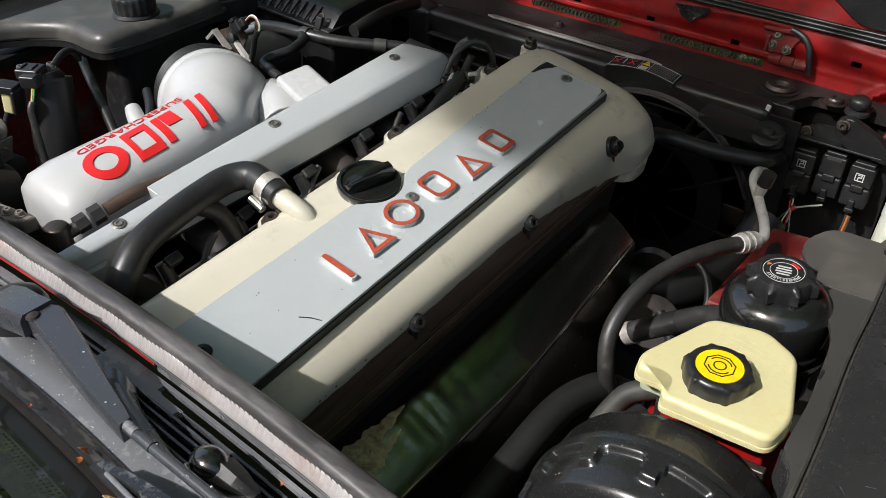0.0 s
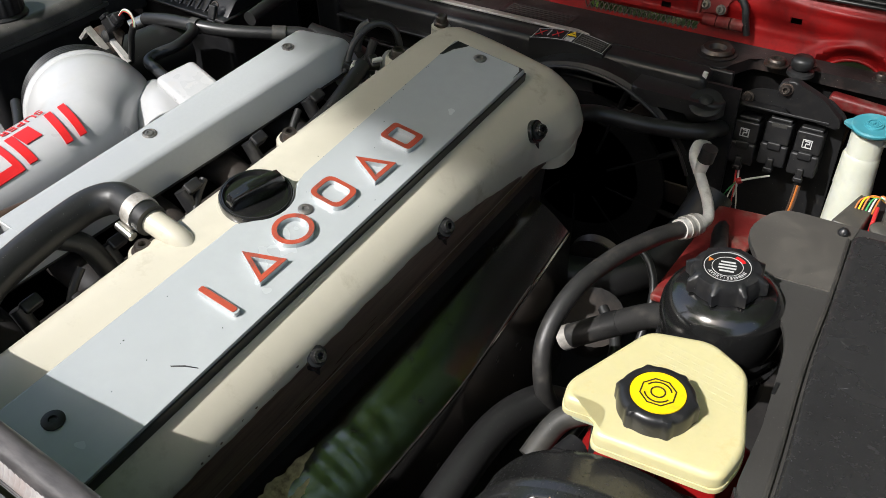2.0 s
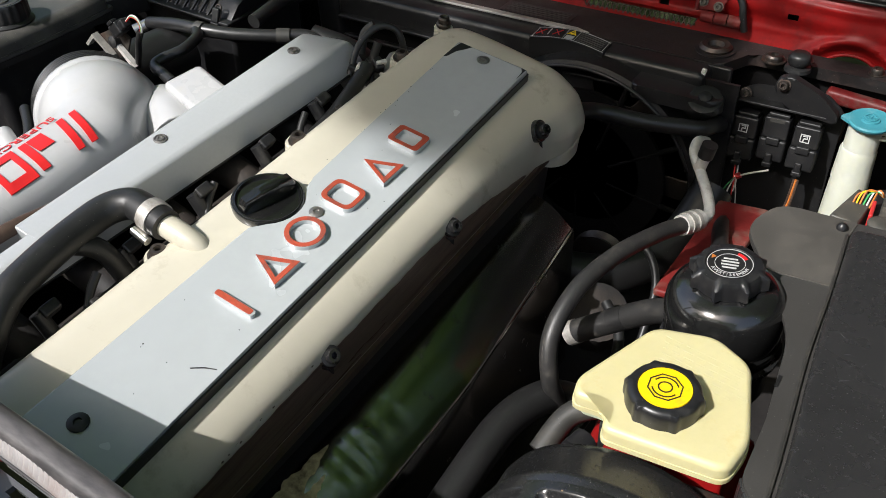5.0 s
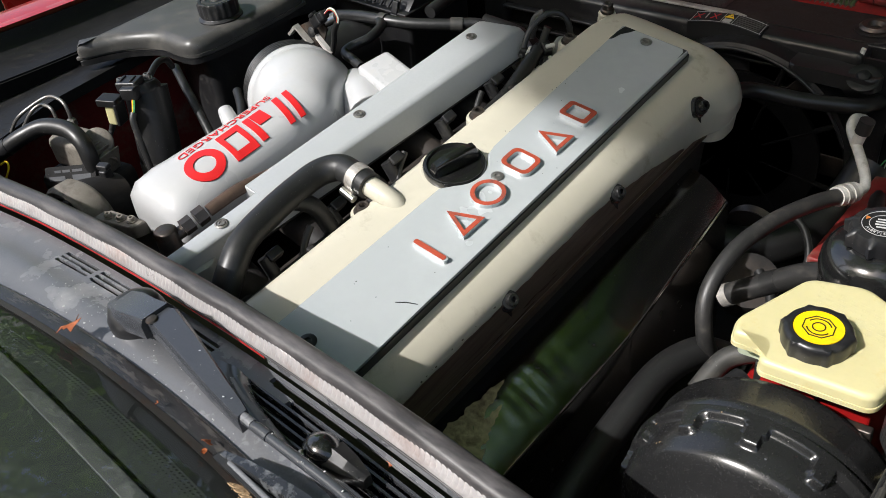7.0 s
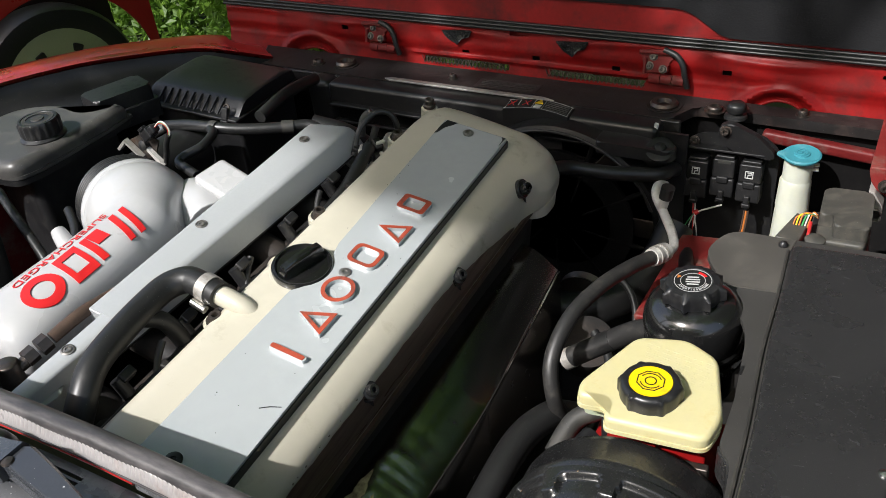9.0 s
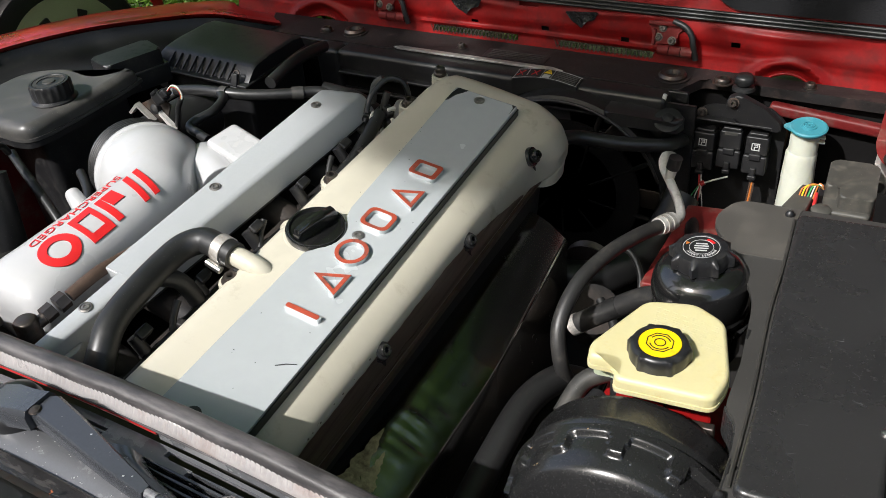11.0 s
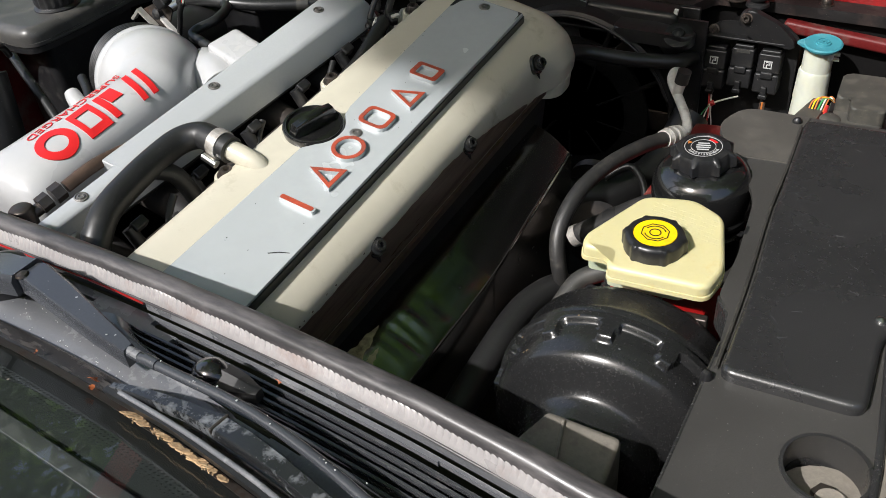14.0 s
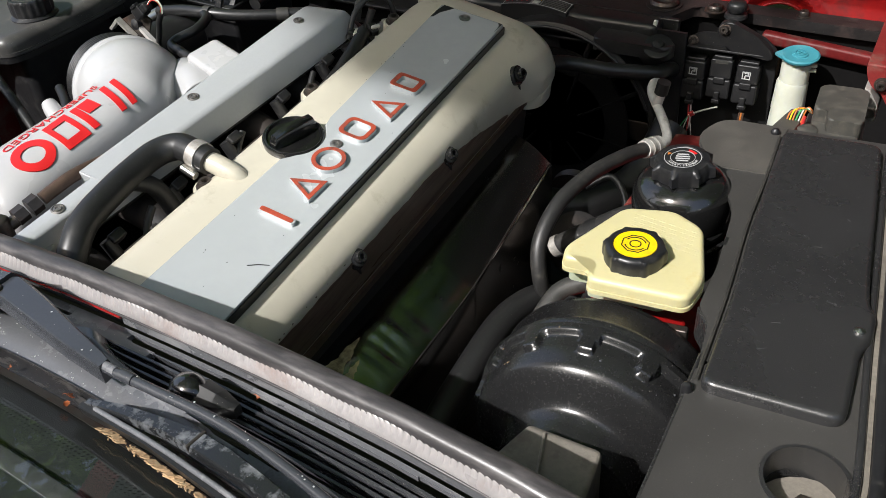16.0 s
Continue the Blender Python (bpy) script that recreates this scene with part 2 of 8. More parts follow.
SOOT = mat("sooty_metal", (0.018, 0.0165, 0.016), 0.62, 0.0, vary=0.4, grain=90, bump=0.5, dirt=(0.045, 0.035, 0.028), dirt_amount=0.35, spec=0.3)
RUBBER = mat("black_rubber", (0.0145, 0.0145, 0.0145), 0.40, vary=0.2, grain=260, bump=0.12, dirt=(0.024, 0.023, 0.022), dirt_amount=0.15, dirt_scale=90, speck=0.4)
BRAID = mat("braided_rubber", (0.024, 0.0235, 0.023), 0.42, vary=0.3, grain=700, bump=0.9, dirt=(0.060, 0.054, 0.046), dirt_amount=0.3, dirt_scale=40)
GLOSS = mat("gloss_black_enamel", (0.010, 0.010, 0.010), 0.17, vary=0.3, grain=150, bump=0.03, dirt=(0.05, 0.046, 0.040), dirt_amount=0.05, dirt_scale=22, coat=0.9, rough_vary=0.06, speck=0.3)
SATIN = mat("satin_black_enamel", (0.015, 0.0150, 0.0152), 0.24, vary=0.10, grain=300, bump=0.03, dirt=(0.020, 0.019, 0.018), dirt_amount=0.15, dirt_scale=300, coat=0.10, rough_vary=0.02, speck=0.6, spec=0.6)
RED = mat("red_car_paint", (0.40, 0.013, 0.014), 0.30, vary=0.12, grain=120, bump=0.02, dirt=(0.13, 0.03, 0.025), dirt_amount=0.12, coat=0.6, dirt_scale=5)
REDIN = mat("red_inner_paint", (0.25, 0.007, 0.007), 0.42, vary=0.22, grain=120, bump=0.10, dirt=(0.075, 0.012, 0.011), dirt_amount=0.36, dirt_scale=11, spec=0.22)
GRIME = mat("grimy_panel", (0.018, 0.0155, 0.0150), 0.50, vary=0.4, grain=160, bump=0.4, dirt=(0.045, 0.028, 0.024), dirt_amount=0.36, dirt_scale=30, spec=0.35, speck=0.4)
TANKLOW = mat("fluid_tinted_plastic", (0.40, 0.44, 0.32), 0.38, vary=0.07, grain=160, bump=0.06, sss=0.2)
TANK = mat("cream_plastic", (0.55, 0.50, 0.275), 0.36, vary=0.07, grain=160, bump=0.06, dirt=(0.50, 0.37, 0.13), dirt_amount=0.20, dirt_scale=14, sss=0.25)
BOTTLE = mat("milky_plastic", (0.58, 0.59, 0.50), 0.42, vary=0.10, grain=120, bump=0.05, sss=0.3, dirt=(0.42, 0.38, 0.26), dirt_amount=0.2)
YELLOW = mat("yellow_plastic", (0.82, 0.56, 0.006), 0.38, vary=0.06, grain=200, bump=0.05, dirt=(0.55, 0.34, 0.02), dirt_amount=0.15, dirt_scale=60)
INK = mat("black_print", (0.012, 0.012, 0.012), 0.5, vary=0.2, bump=0)
WHITEPRINT = mat("white_print", (0.48, 0.48, 0.47), 0.5, vary=0.2, bump=0)
REDPRINT = mat("red_print", (0.62, 0.018, 0.020), 0.36, vary=0.08, bump=0.03, dirt=(0.3, 0.03, 0.03), dirt_amount=0.08)
RUSTRED = mat("faded_red_enamel", (0.36, 0.060, 0.030), 0.45, vary=0.2, bump=0.08, dirt=(0.10, 0.05, 0.04), dirt_amount=0.25, dirt_scale=40)
TEAL = mat("teal_plastic", (0.045, 0.235, 0.285), 0.42, vary=0.10, grain=200, bump=0.06, dirt=(0.12, 0.28, 0.31), dirt_amount=0.2, dirt_scale=30)
ALULIGHT = mat("bare_alloy_pipe", (0.62, 0.60, 0.56), 0.36, 0.15, vary=0.18, grain=150, bump=0.15, dirt=(0.25, 0.22, 0.18), dirt_amount=0.22, dirt_scale=40)
ALU = mat("dull_aluminium", (0.42, 0.40, 0.37), 0.38, 0.35, vary=0.18, grain=150, bump=0.15, dirt=(0.17, 0.145, 0.115), dirt_amount=0.28, dirt_scale=25)
STEEL = mat("bright_steel", (0.60, 0.59, 0.56), 0.28, 1.0, vary=0.12, grain=160, bump=0.10, dirt=(0.20, 0.15, 0.11), dirt_amount=0.2, dirt_scale=30)
DARKSTEEL = mat("dark_steel", (0.10, 0.085, 0.075), 0.40, 0.8, vary=0.3, grain=200, bump=0.2, dirt=(0.10, 0.05, 0.03), dirt_amount=0.3, dirt_scale=40)
BROWN = mat("brown_oily_pipe", (0.095, 0.060, 0.042), 0.42, 0.3, vary=0.3, grain=110, bump=0.25, dirt=(0.05, 0.03, 0.02), dirt_amount=0.35)
RIBBED = mat("ribbed_sealing_strip", (0.36, 0.340, 0.335), 0.30, 0.10, vary=0.20, grain=130, bump=0.12, dirt=(0.27, 0.21, 0.19), dirt_amount=0.30, dirt_scale=14)
SEALRUB = mat("worn_seal_rubber", (0.046, 0.043, 0.044), 0.34, vary=0.3, grain=200, bump=0.15, dirt=(0.105, 0.096, 0.096), dirt_amount=0.46, dirt_scale=14, streak=(1, 4, 4))
LOUVREM = mat("worn_louvre_plastic", (0.040, 0.0415, 0.045), 0.20, vary=0.3, grain=500, bump=0.14, dirt=(0.095, 0.095, 0.095), dirt_amount=0.20, dirt_scale=22, rough_vary=0.06, streak=(1, 6, 6), speck=0.7, spec=0.7)
SCUTTLE = mat("weathered_scuttle_plastic", (0.128, 0.131, 0.139), 0.24, vary=0.22, grain=500, bump=0.18, dirt=(0.26, 0.26, 0.262), dirt_amount=0.26, dirt_scale=14, rough_vary=0.08, speck=0.8)
SHIELDM = mat("polished_heat_shield", (0.42, 0.405, 0.385), 0.16, 1.0, vary=0.12, grain=30, bump=0.05, bump_scale=22, rough_vary=0.04, dirt=(0.05, 0.04, 0.03), dirt_amount=0.14, dirt_scale=30)
SILVERSTRIP = mat("bare_alloy_strip", (0.50, 0.49, 0.45), 0.40, 0.6, vary=0.2, grain=180, bump=0.1, dirt=(0.18, 0.16, 0.14), dirt_amount=0.3)
# near black without gloss, so that deep recesses stay as dark as shade
PITCH = mat("pitch_black_recess", (0.010, 0.0095, 0.0095), 0.7, vary=0.4, grain=120, bump=0.3, spec=0.06)
TANKBLK = mat("matt_black_tank_plastic", (0.060, 0.058, 0.055), 0.38, vary=0.14, grain=500, bump=0.18, dirt=(0.115, 0.108, 0.095), dirt_amount=0.36, dirt_scale=12, speck=0.5)
DASHM = mat("dashboard_vinyl", (0.008, 0.0095, 0.009), 0.7, vary=0.15, grain=400, bump=0.4, spec=0.2)
STREAKM = mat("mottled_yellow", (0.56, 0.48, 0.27), 0.45, 0.35, vary=0.4, grain=150, bump=0.5, dirt=(0.10, 0.07, 0.03), dirt_amount=0.35, dirt_scale=45)
OILSHADE = mat("burnt_oil_and_shade", (0.130, 0.086, 0.060), 0.30, vary=0.45, grain=160, bump=0.12, dirt=(0.060, 0.036, 0.026), dirt_amount=0.42, dirt_scale=26, streak=(1, 0.25, 3))
SCREWM = mat("dulled_steel_screw", (0.26, 0.25, 0.235), 0.36, 0.7, vary=0.2, grain=160, bump=0.1, dirt=(0.08, 0.06, 0.05), dirt_amount=0.3, dirt_scale=60)
RELAYM = mat("relay_black_plastic", (0.0125, 0.0125, 0.0130), 0.42, vary=0.25, grain=320, bump=0.10, dirt=(0.022, 0.020, 0.017), dirt_amount=0.26, dirt_scale=70, speck=0.3, spec=0.35)
# grime over a rail red darkened for the shade it mostly lies in
REDRAIL = mat("grimy_shaded_red_paint", (0.125, 0.012, 0.012), 0.42, vary=0.3, grain=140, bump=0.3, dirt=(0.10, 0.060, 0.050), dirt_amount=0.30, dirt_scale=22, spec=0.3)
LIDGREY = mat("faded_grey_plastic", (0.056, 0.054, 0.047), 0.44, vary=0.16, grain=420, bump=0.25, dirt=(0.095, 0.086, 0.070), dirt_amount=0.40, dirt_scale=60, speck=0.6)
REDDUST = mat("dusty_red_paint", (0.19, 0.020, 0.018), 0.55, vary=0.3, grain=140, bump=0.3, dirt=(0.16, 0.11, 0.085), dirt_amount=0.34, dirt_scale=18, spec=0.25)
FLAKE = mat("flaking_black_paint", (0.016, 0.017, 0.018), 0.22, vary=0.2, grain=300, bump=0.10, dirt=(0.20, 0.21, 0.22), dirt_amount=0.34, dirt_scale=55, coat=0.3, speck=0.8)
ARMBLACK = mat("satin_black_wiper_paint", (0.042, 0.045, 0.051), 0.24, vary=0.15, grain=400, bump=0.12, rough_vary=0.05, speck=0.9, spec=0.7)
SCREENRUB = mat("glossy_screen_rubber", (0.030, 0.028, 0.028), 0.26, vary=0.3, grain=250, bump=0.12, dirt=(0.12, 0.11, 0.10), dirt_amount=0.28, dirt_scale=20, streak=(1, 5, 5), speck=0.8)
STONY = mat("sandy_grey_metal", (0.24, 0.215, 0.18), 0.7, vary=0.35, grain=300, bump=0.8, dirt=(0.20, 0.175, 0.145), dirt_amount=0.3, dirt_scale=60)
CASTING = mat("dusty_grey_casting", (0.20, 0.18, 0.15), 0.6, 0.1, vary=0.3, grain=200, bump=0.4, dirt=(0.10, 0.085, 0.07), dirt_amount=0.35, dirt_scale=40)
INSUL = mat("black_sound_insulation", (0.012, 0.012, 0.013), 0.9, vary=0.4, grain=260, bump=1.0, spec=0.2)
COPPER = mat("orange_wire", (0.48, 0.15, 0.03), 0.45, bump=0)
GREENW = mat("green_wire", (0.05, 0.32, 0.10), 0.45, bump=0)
REDW = mat("red_wire", (0.55, 0.03, 0.03), 0.45, bump=0)
WHITEW = mat("white_wire", (0.62, 0.60, 0.55), 0.45, bump=0)
LEAFM = mat("hedge_leaves", (0.105, 0.20, 0.030), 0.45, vary=0.45, grain=3.0, bump=0, spec=0.5)
GRASSM = mat("grass_ground", (0.060, 0.085, 0.028), 0.9, vary=0.4, grain=40, bump=0.8, dirt=(0.10, 0.075, 0.045), dirt_amount=0.35, dirt_scale=1.5)
ORANGELEAF = mat("dry_leaf", (0.34, 0.085, 0.020), 0.6, vary=0.45, bump=0.4, grain=300)
HUB = mat("wheel_trim_paint", (0.34, 0.38, 0.20), 0.40, 0.05, vary=0.1, bump=0.05)
MOSS = mat("lichen_dirt", (0.34, 0.225, 0.12), 0.95, vary=0.5, grain=900, bump=1.0, dirt=(0.46, 0.36, 0.22), dirt_amount=0.3, dirt_scale=300)

# leaves let part of the light through, greener than what they throw back
ln_ = LEAFM.node_tree
thin = ln_.nodes.new("ShaderNodeBsdfTranslucent")
thin.inputs["Color"].default_value = (0.20, 0.34, 0.055, 1)
both = ln_.nodes.new("ShaderNodeMixShader")
both.inputs[0].default_value = 0.5
ln_.links.new(ln_.nodes["Principled BSDF"].outputs[0], both.inputs[1])
ln_.links.new(thin.outputs[0], both.inputs[2])
ln_.links.new(both.outputs[0], ln_.nodes["Material Output"].inputs["Surface"])

GLASS = bpy.data.materials.new("windscreen_glass")
GLASS.use_nodes = True
gb = GLASS.node_tree.nodes["Principled BSDF"]
gb.inputs["Base Color"].default_value = (0.72, 0.85, 0.80, 1)
gb.inputs["Roughness"].default_value, gb.inputs["Transmission Weight"].default_value, gb.inputs["IOR"].default_value = 0.02, 1.0, 1.5

# ---- the setting ----
CX = -0.50                                # the middle of the car


def bow(x, mid, k=0.11):
    """The bowed line of the scuttle across the car."""
    return mid - k * (x - CX) ** 2


solo("ground", moved(box((0, 0, -0.05), (400, 400, 0.1), 0), pose(0, 0, 0)), GRASSM, "rough grass with bare earth under the car", "ground", kind="structure")

# bulkhead, floor and inner walls of the engine bay
solo("wall_bulkhead", box((-0.6, 0.275, 0.72), (2.0, 0.012, 0.54), 0.002), SOOT, "black sooty steel bulkhead behind the engine", "bulkhead", kind="structure")
solo("floor_undertray", box((-0.6, 0.86, 0.44), (2.1, 1.3, 0.02), 0), SOOT, "black undertray at the bottom of the engine bay", "undertray", kind="structure")
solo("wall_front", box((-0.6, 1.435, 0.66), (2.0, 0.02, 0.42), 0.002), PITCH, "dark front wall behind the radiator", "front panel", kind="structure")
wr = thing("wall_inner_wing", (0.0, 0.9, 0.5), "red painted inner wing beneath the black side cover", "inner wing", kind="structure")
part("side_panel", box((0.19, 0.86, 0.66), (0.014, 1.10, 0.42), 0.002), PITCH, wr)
part("ledge", box((-0.185, 1.09, 0.742), (0.075, 0.26, 0.012), 0.004, (-3, -6, 0)), REDDUST, wr, "red ledge with dust along it")
part("box_section", box((-0.09, 0.60, 0.80), (0.15, 0.24, 0.05), 0.01, (0, 0, 4)), REDIN, wr)
part("outer_panel", box((0.24, 0.8, 0.75), (0.014, 1.5, 0.5), 0.002), SOOT, wr)
wl = thing("wall_inner_wing_far", (-1.45, 0.9, 0.5), "dark red inner wing behind the expansion tank", "inner wing", kind="structure")
part("side_panel", box((-1.47, 0.72, 0.65), (0.014, 1.0, 0.5), 0.002), REDDUST, wl, "dark dusty red side panel")
part("ledge", box((-1.30, 0.62, 0.62), (0.32, 0.75, 0.02), 0.004), GRIME, wl)


# front wing at the far side: a rolled red edge with the black gutter inside it
def sweep(line, profile, up=Vector((0, 0, 1))):
    rings = []
    L = spline(line, 6)
    for i, p in enumerate(L):
        d = (L[min(i + 1, len(L) - 1)] - L[max(i - 1, 0)]).normalized()
        s = d.cross(up).normalized()
        rings.append([p + s * a + up * b for a, b in profile])
    return loft(rings)


wing_line = [(-1.60, -0.6, 1.03), (-1.605, 0.2, 1.0), (-1.595, 0.52, 0.985), (-1.59, 0.86, 0.972), (-1.51, 1.05, 0.966), (-1.41, 1.17, 0.958), (-1.33, 1.26, 0.945), (-1.27, 1.31, 0.925), (-1.22, 1.38, 0.89)]
wing = thing("front_wing", (-1.7, 0.5, 0.6), "red painted front wing with a worn rolled top edge", "car wing")
part("outer_skin", sweep(wing_line, [(-0.012, -0.004), (-0.004, 0.003), (-0.022, 0.005), (-0.030, -0.002), (-0.040, 0.000), (-0.075, 0.003), (-0.115, -0.004), (-0.155, -0.028), (-0.185, -0.09), (-0.20, -0.30), (-0.20, -0.62), (-0.19, -0.62), (-0.19, -0.30), (-0.17, -0.10), (-0.10, -0.022), (-0.02, -0.014)]), RED, wing)
part("inner_gutter", sweep(wing_line, [(-0.004, -0.006), (0.0, -0.03), (0.03, -0.05), (0.10, -0.052), (0.10, -0.058), (0.03, -0.058), (-0.01, -0.04)]), RELAYM, wing, "black gutter strip")
part("inner_flange", sweep(wing_line, [(0.10, -0.055), (0.105, -0.055), (0.11, -0.30), (0.105, -0.30)]), PITCH, wing)

# bonnet lock panel across the front
slam = thing("front_crossmember", (-0.55, 1.40, 0.5), "grimy dark crossmember above the radiator, dusty", "crossmember")
part("top_plate", prism(rounded([(-1.24, 1.352), (-0.29, 1.350), (-0.26, 1.412), (0.20, 1.408), (0.22, 1.455), (-1.30, 1.455)], 0.01, 3), 0.868, 0.887, 0.004), GRIME, slam)
part("rear_lip", box((-0.72, 1.3505, 0.860), (0.90, 0.010, 0.05), 0.003), BLACK, slam)
part("rail", box((0.09, 1.412, 0.8315), (0.46, 0.022, 0.022), 0.006, (0, 4.4, 0)), REDRAIL, slam, "red painted rail with dust, its red darkened for shade")
part("label_plate", prism(rounded([(-0.70, 1.372), (-0.565, 1.372), (-0.565, 1.415), (-0.70, 1.415)], 0.003, 2), 0.8875, 0.8885), BLACK, slam, "black label with unreadable grey lines")
for k in range(5):
    part("print_line", box((-0.632, 1.379 + k * 0.0075, 0.8888), (0.118, 0.0022, 0.0008), 0), DUSTY, slam)
strip = solo("alloy_strip", prism([(-0.885, 1.349), (-0.54, 1.349), (-0.515, 1.354), (-0.54, 1.362), (-0.885, 1.362), (-0.90, 1.355)], 0.888, 0.8915, 0.001), SILVERSTRIP, "narrow bare alloy strip along the radiator top", "trim strip")
for k, (x, y, s) in enumerate([(-0.315, 1.397, 1.0), (-1.03, 1.40, 0.9)]):
    bush = thing("bonnet_stop_socket", (x, y, 0.887), "round rusty socket with a raised rim on the crossmember", "socket", "bonnet stop sockets")
    part("rim", lathe([(0.024 * s, 0), (0.026 * s, 0.006), (0.022 * s, 0.011), (0.014 * s, 0.010), (0.011 * s, 0.002), (0.002, 0.001)], Matrix.Translation((x, y, 0.887)), 24), DARKSTEEL, bush)
    part("base_washer", lathe([(0.002, 0), (0.032 * s, 0), (0.032 * s, 0.002), (0.002, 0.002)], Matrix.Translation((x, y, 0.8872)), 24), GRIME, bush)
for x, y, r in [(-0.225, 1.405, 0.014), (-0.185, 1.425, 0.011), (-0.08, 1.43, 0.009), (-0.76, 1.40, 0.008), (-1.10, 1.39, 0.012)]:
    solo("crossmember_bolt", bolt_head((x, y, 0.887), (0, 0, 1), r, 0.010), DARKSTEEL, "dark steel bolt head on the crossmember", "bolt", "crossmember bolts")
stop = thing("rubber_stop", (-0.19, 1.40, 0.887), "black rubber bonnet stop screwed to the crossmember", "rubber stop")
part("base", lathe([(0.002, 0), (0.020, 0), (0.019, 0.005), (0.012, 0.008), (0.002, 0.008)], Matrix.Translation((-0.185, 1.39, 0.887)), 20), RUBBER, stop)
part("knob", lathe([(0.010, 0.007), (0.016, 0.012), (0.017, 0.022), (0.013, 0.027), (0.002, 0.028)], Matrix.Translation((-0.185, 1.39, 0.887)), 20), RUBBER, stop)

# ---- bonnet, hinged at the front and standing open ----
HINGE_Y, LEAN_B = 1.462, 16.0
B = pose(CX, HINGE_Y, 0.85, 90 - LEAN_B, 0, 0)      # in it: x across, y up the bonnet, z towards the bay


def bonnet_panel(poly_y, z, th, material, name, parent, x0=-0.86, x1=0.86, label=""):
    return part(name, moved(box(((x0 + x1) / 2, (poly_y[0] + poly_y[1]) / 2, z), (x1 - x0, poly_y[1] - poly_y[0], th), 0.004), B), material, parent, label)


bonnet = thing("bonnet", B, "red bonnet standing open, its dirty inner frame facing the engine", "bonnet")
# inner frame with real openings: the grille slots and the lamp arches
bm = bmesh.new()
xs = np.linspace(-0.93, 0.93, 220)
ys = np.linspace(-0.035, 0.19, 76)
ARCHES = [(-0.668, 0.100, 0.080, 0.062, 0.044), (0.375, 0.080, 0.074, 0.052, 0.046), (0.80, 0.10, 0.08, 0.06, 0.044)]      # middle, outer and inner half axes of the lamp arches
FRAME_SLOTS = [(-0.267, 0.067, 0.012), (-0.105, 0.068, 0.010), (0.061, 0.066, 0.010), (0.274, 0.081, 0.010), (-0.144, 0.113, 0.020), (0.55, 0.10, 0.016), (-0.57, 0.092, 0.008)]


def is_open(x, y):
    for c, w in ((-0.268, 0.100), (0.024, 0.096)):
        if abs(x - c) < w and abs(y - 0.0425) < 0.0052:
            return True
    for c, _, _, a, b_ in ARCHES:
        if y > 0.012 and ((x - c) / a) ** 2 + ((y + 0.008) / b_) ** 2 < 1:
            return True
    return any(abs(x - c) < w and abs(y - h) < 0.0036 for c, h, w in FRAME_SLOTS)


def relief(x, y):
    z = 0.0
    for c, a, b_, _, _ in ARCHES:
        d = math.sqrt(((x - c) / a) ** 2 + ((y + 0.008) / b_) ** 2)
        z += 0.012 * math.exp(-((d - 0.93) / 0.11) ** 2) - 0.008 / (1 + math.exp((d - 0.78) / 0.03))
    z += 0.012 / (1 + math.exp(-(y - 0.072 - 0.010 * math.sin(x * 7.0 + 1.0) * (1 if x > 0.2 else 0.3)) / 0.004))
    z += 0.007 * math.exp(-((y - 0.055) / 0.004) ** 2) * (1 if -0.40 < x < 0.16 else 0.15)
    z += 0.003 * math.sin(x * 9.0) * math.exp(-((y - 0.10) / 0.03) ** 2)
    z += 0.006 * math.exp(-((y - 0.108 - 0.006 * math.sin(x * 13)) / 0.007) ** 2) * (0.5 + 0.5 * math.sin(x * 21 + 0.6))
    return z


grid = {}
for i, x in enumerate(xs):
    for j, y in enumerate(ys):
        grid[i, j] = bm.verts.new((x, y, relief(x, y)))
for i in range(len(xs) - 1):
    for j in range(len(ys) - 1):
        if not is_open((xs[i] + xs[i + 1]) / 2, (ys[j] + ys[j + 1]) / 2):
            bm.faces.new((grid[i, j], grid[i + 1, j], grid[i + 1, j + 1], grid[i, j + 1]))
ext = bmesh.ops.extrude_face_region(bm, geom=list(bm.faces))
for v in [g for g in ext["geom"] if isinstance(g, bmesh.types.BMVert)]:
    v.co.z -= 0.003
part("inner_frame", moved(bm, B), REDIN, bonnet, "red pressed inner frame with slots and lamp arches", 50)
bonnet_panel((0.125, 1.42), -0.035, 0.004, RED, "outer_skin", bonnet, -0.95, 0.95)
part("insulation", moved(prism(rounded([(0.262, 0.1425), (0.86, 0.1425), (0.86, 1.30), (-0.80, 1.30), (-0.80, 0.188), (0.190, 0.188)], [0.02, 0.01, 0.01, 0.01, 0.01, 0.03], 4), 0.006, 0.020, 0.004), B), INSUL, bonnet, "black sound insulation felt")
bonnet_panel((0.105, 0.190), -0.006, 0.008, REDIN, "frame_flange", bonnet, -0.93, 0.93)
strip_b = part("sealing_strip", moved(box((0, 0.1285, 0.0155), (1.86, 0.020, 0.008), 0.003), B), RUBBER, bonnet, "long black rubber sealing strip")
for y, r_ in ((0.1215, 0.0030), (0.1285, 0.0034), (0.1355, 0.0030)):
    part("bead", tube([B @ V(-0.93, y, 0.0195), B @ V(0.93, y, 0.0195)], r_, 10, smooth=False), RUBBER, strip_b)
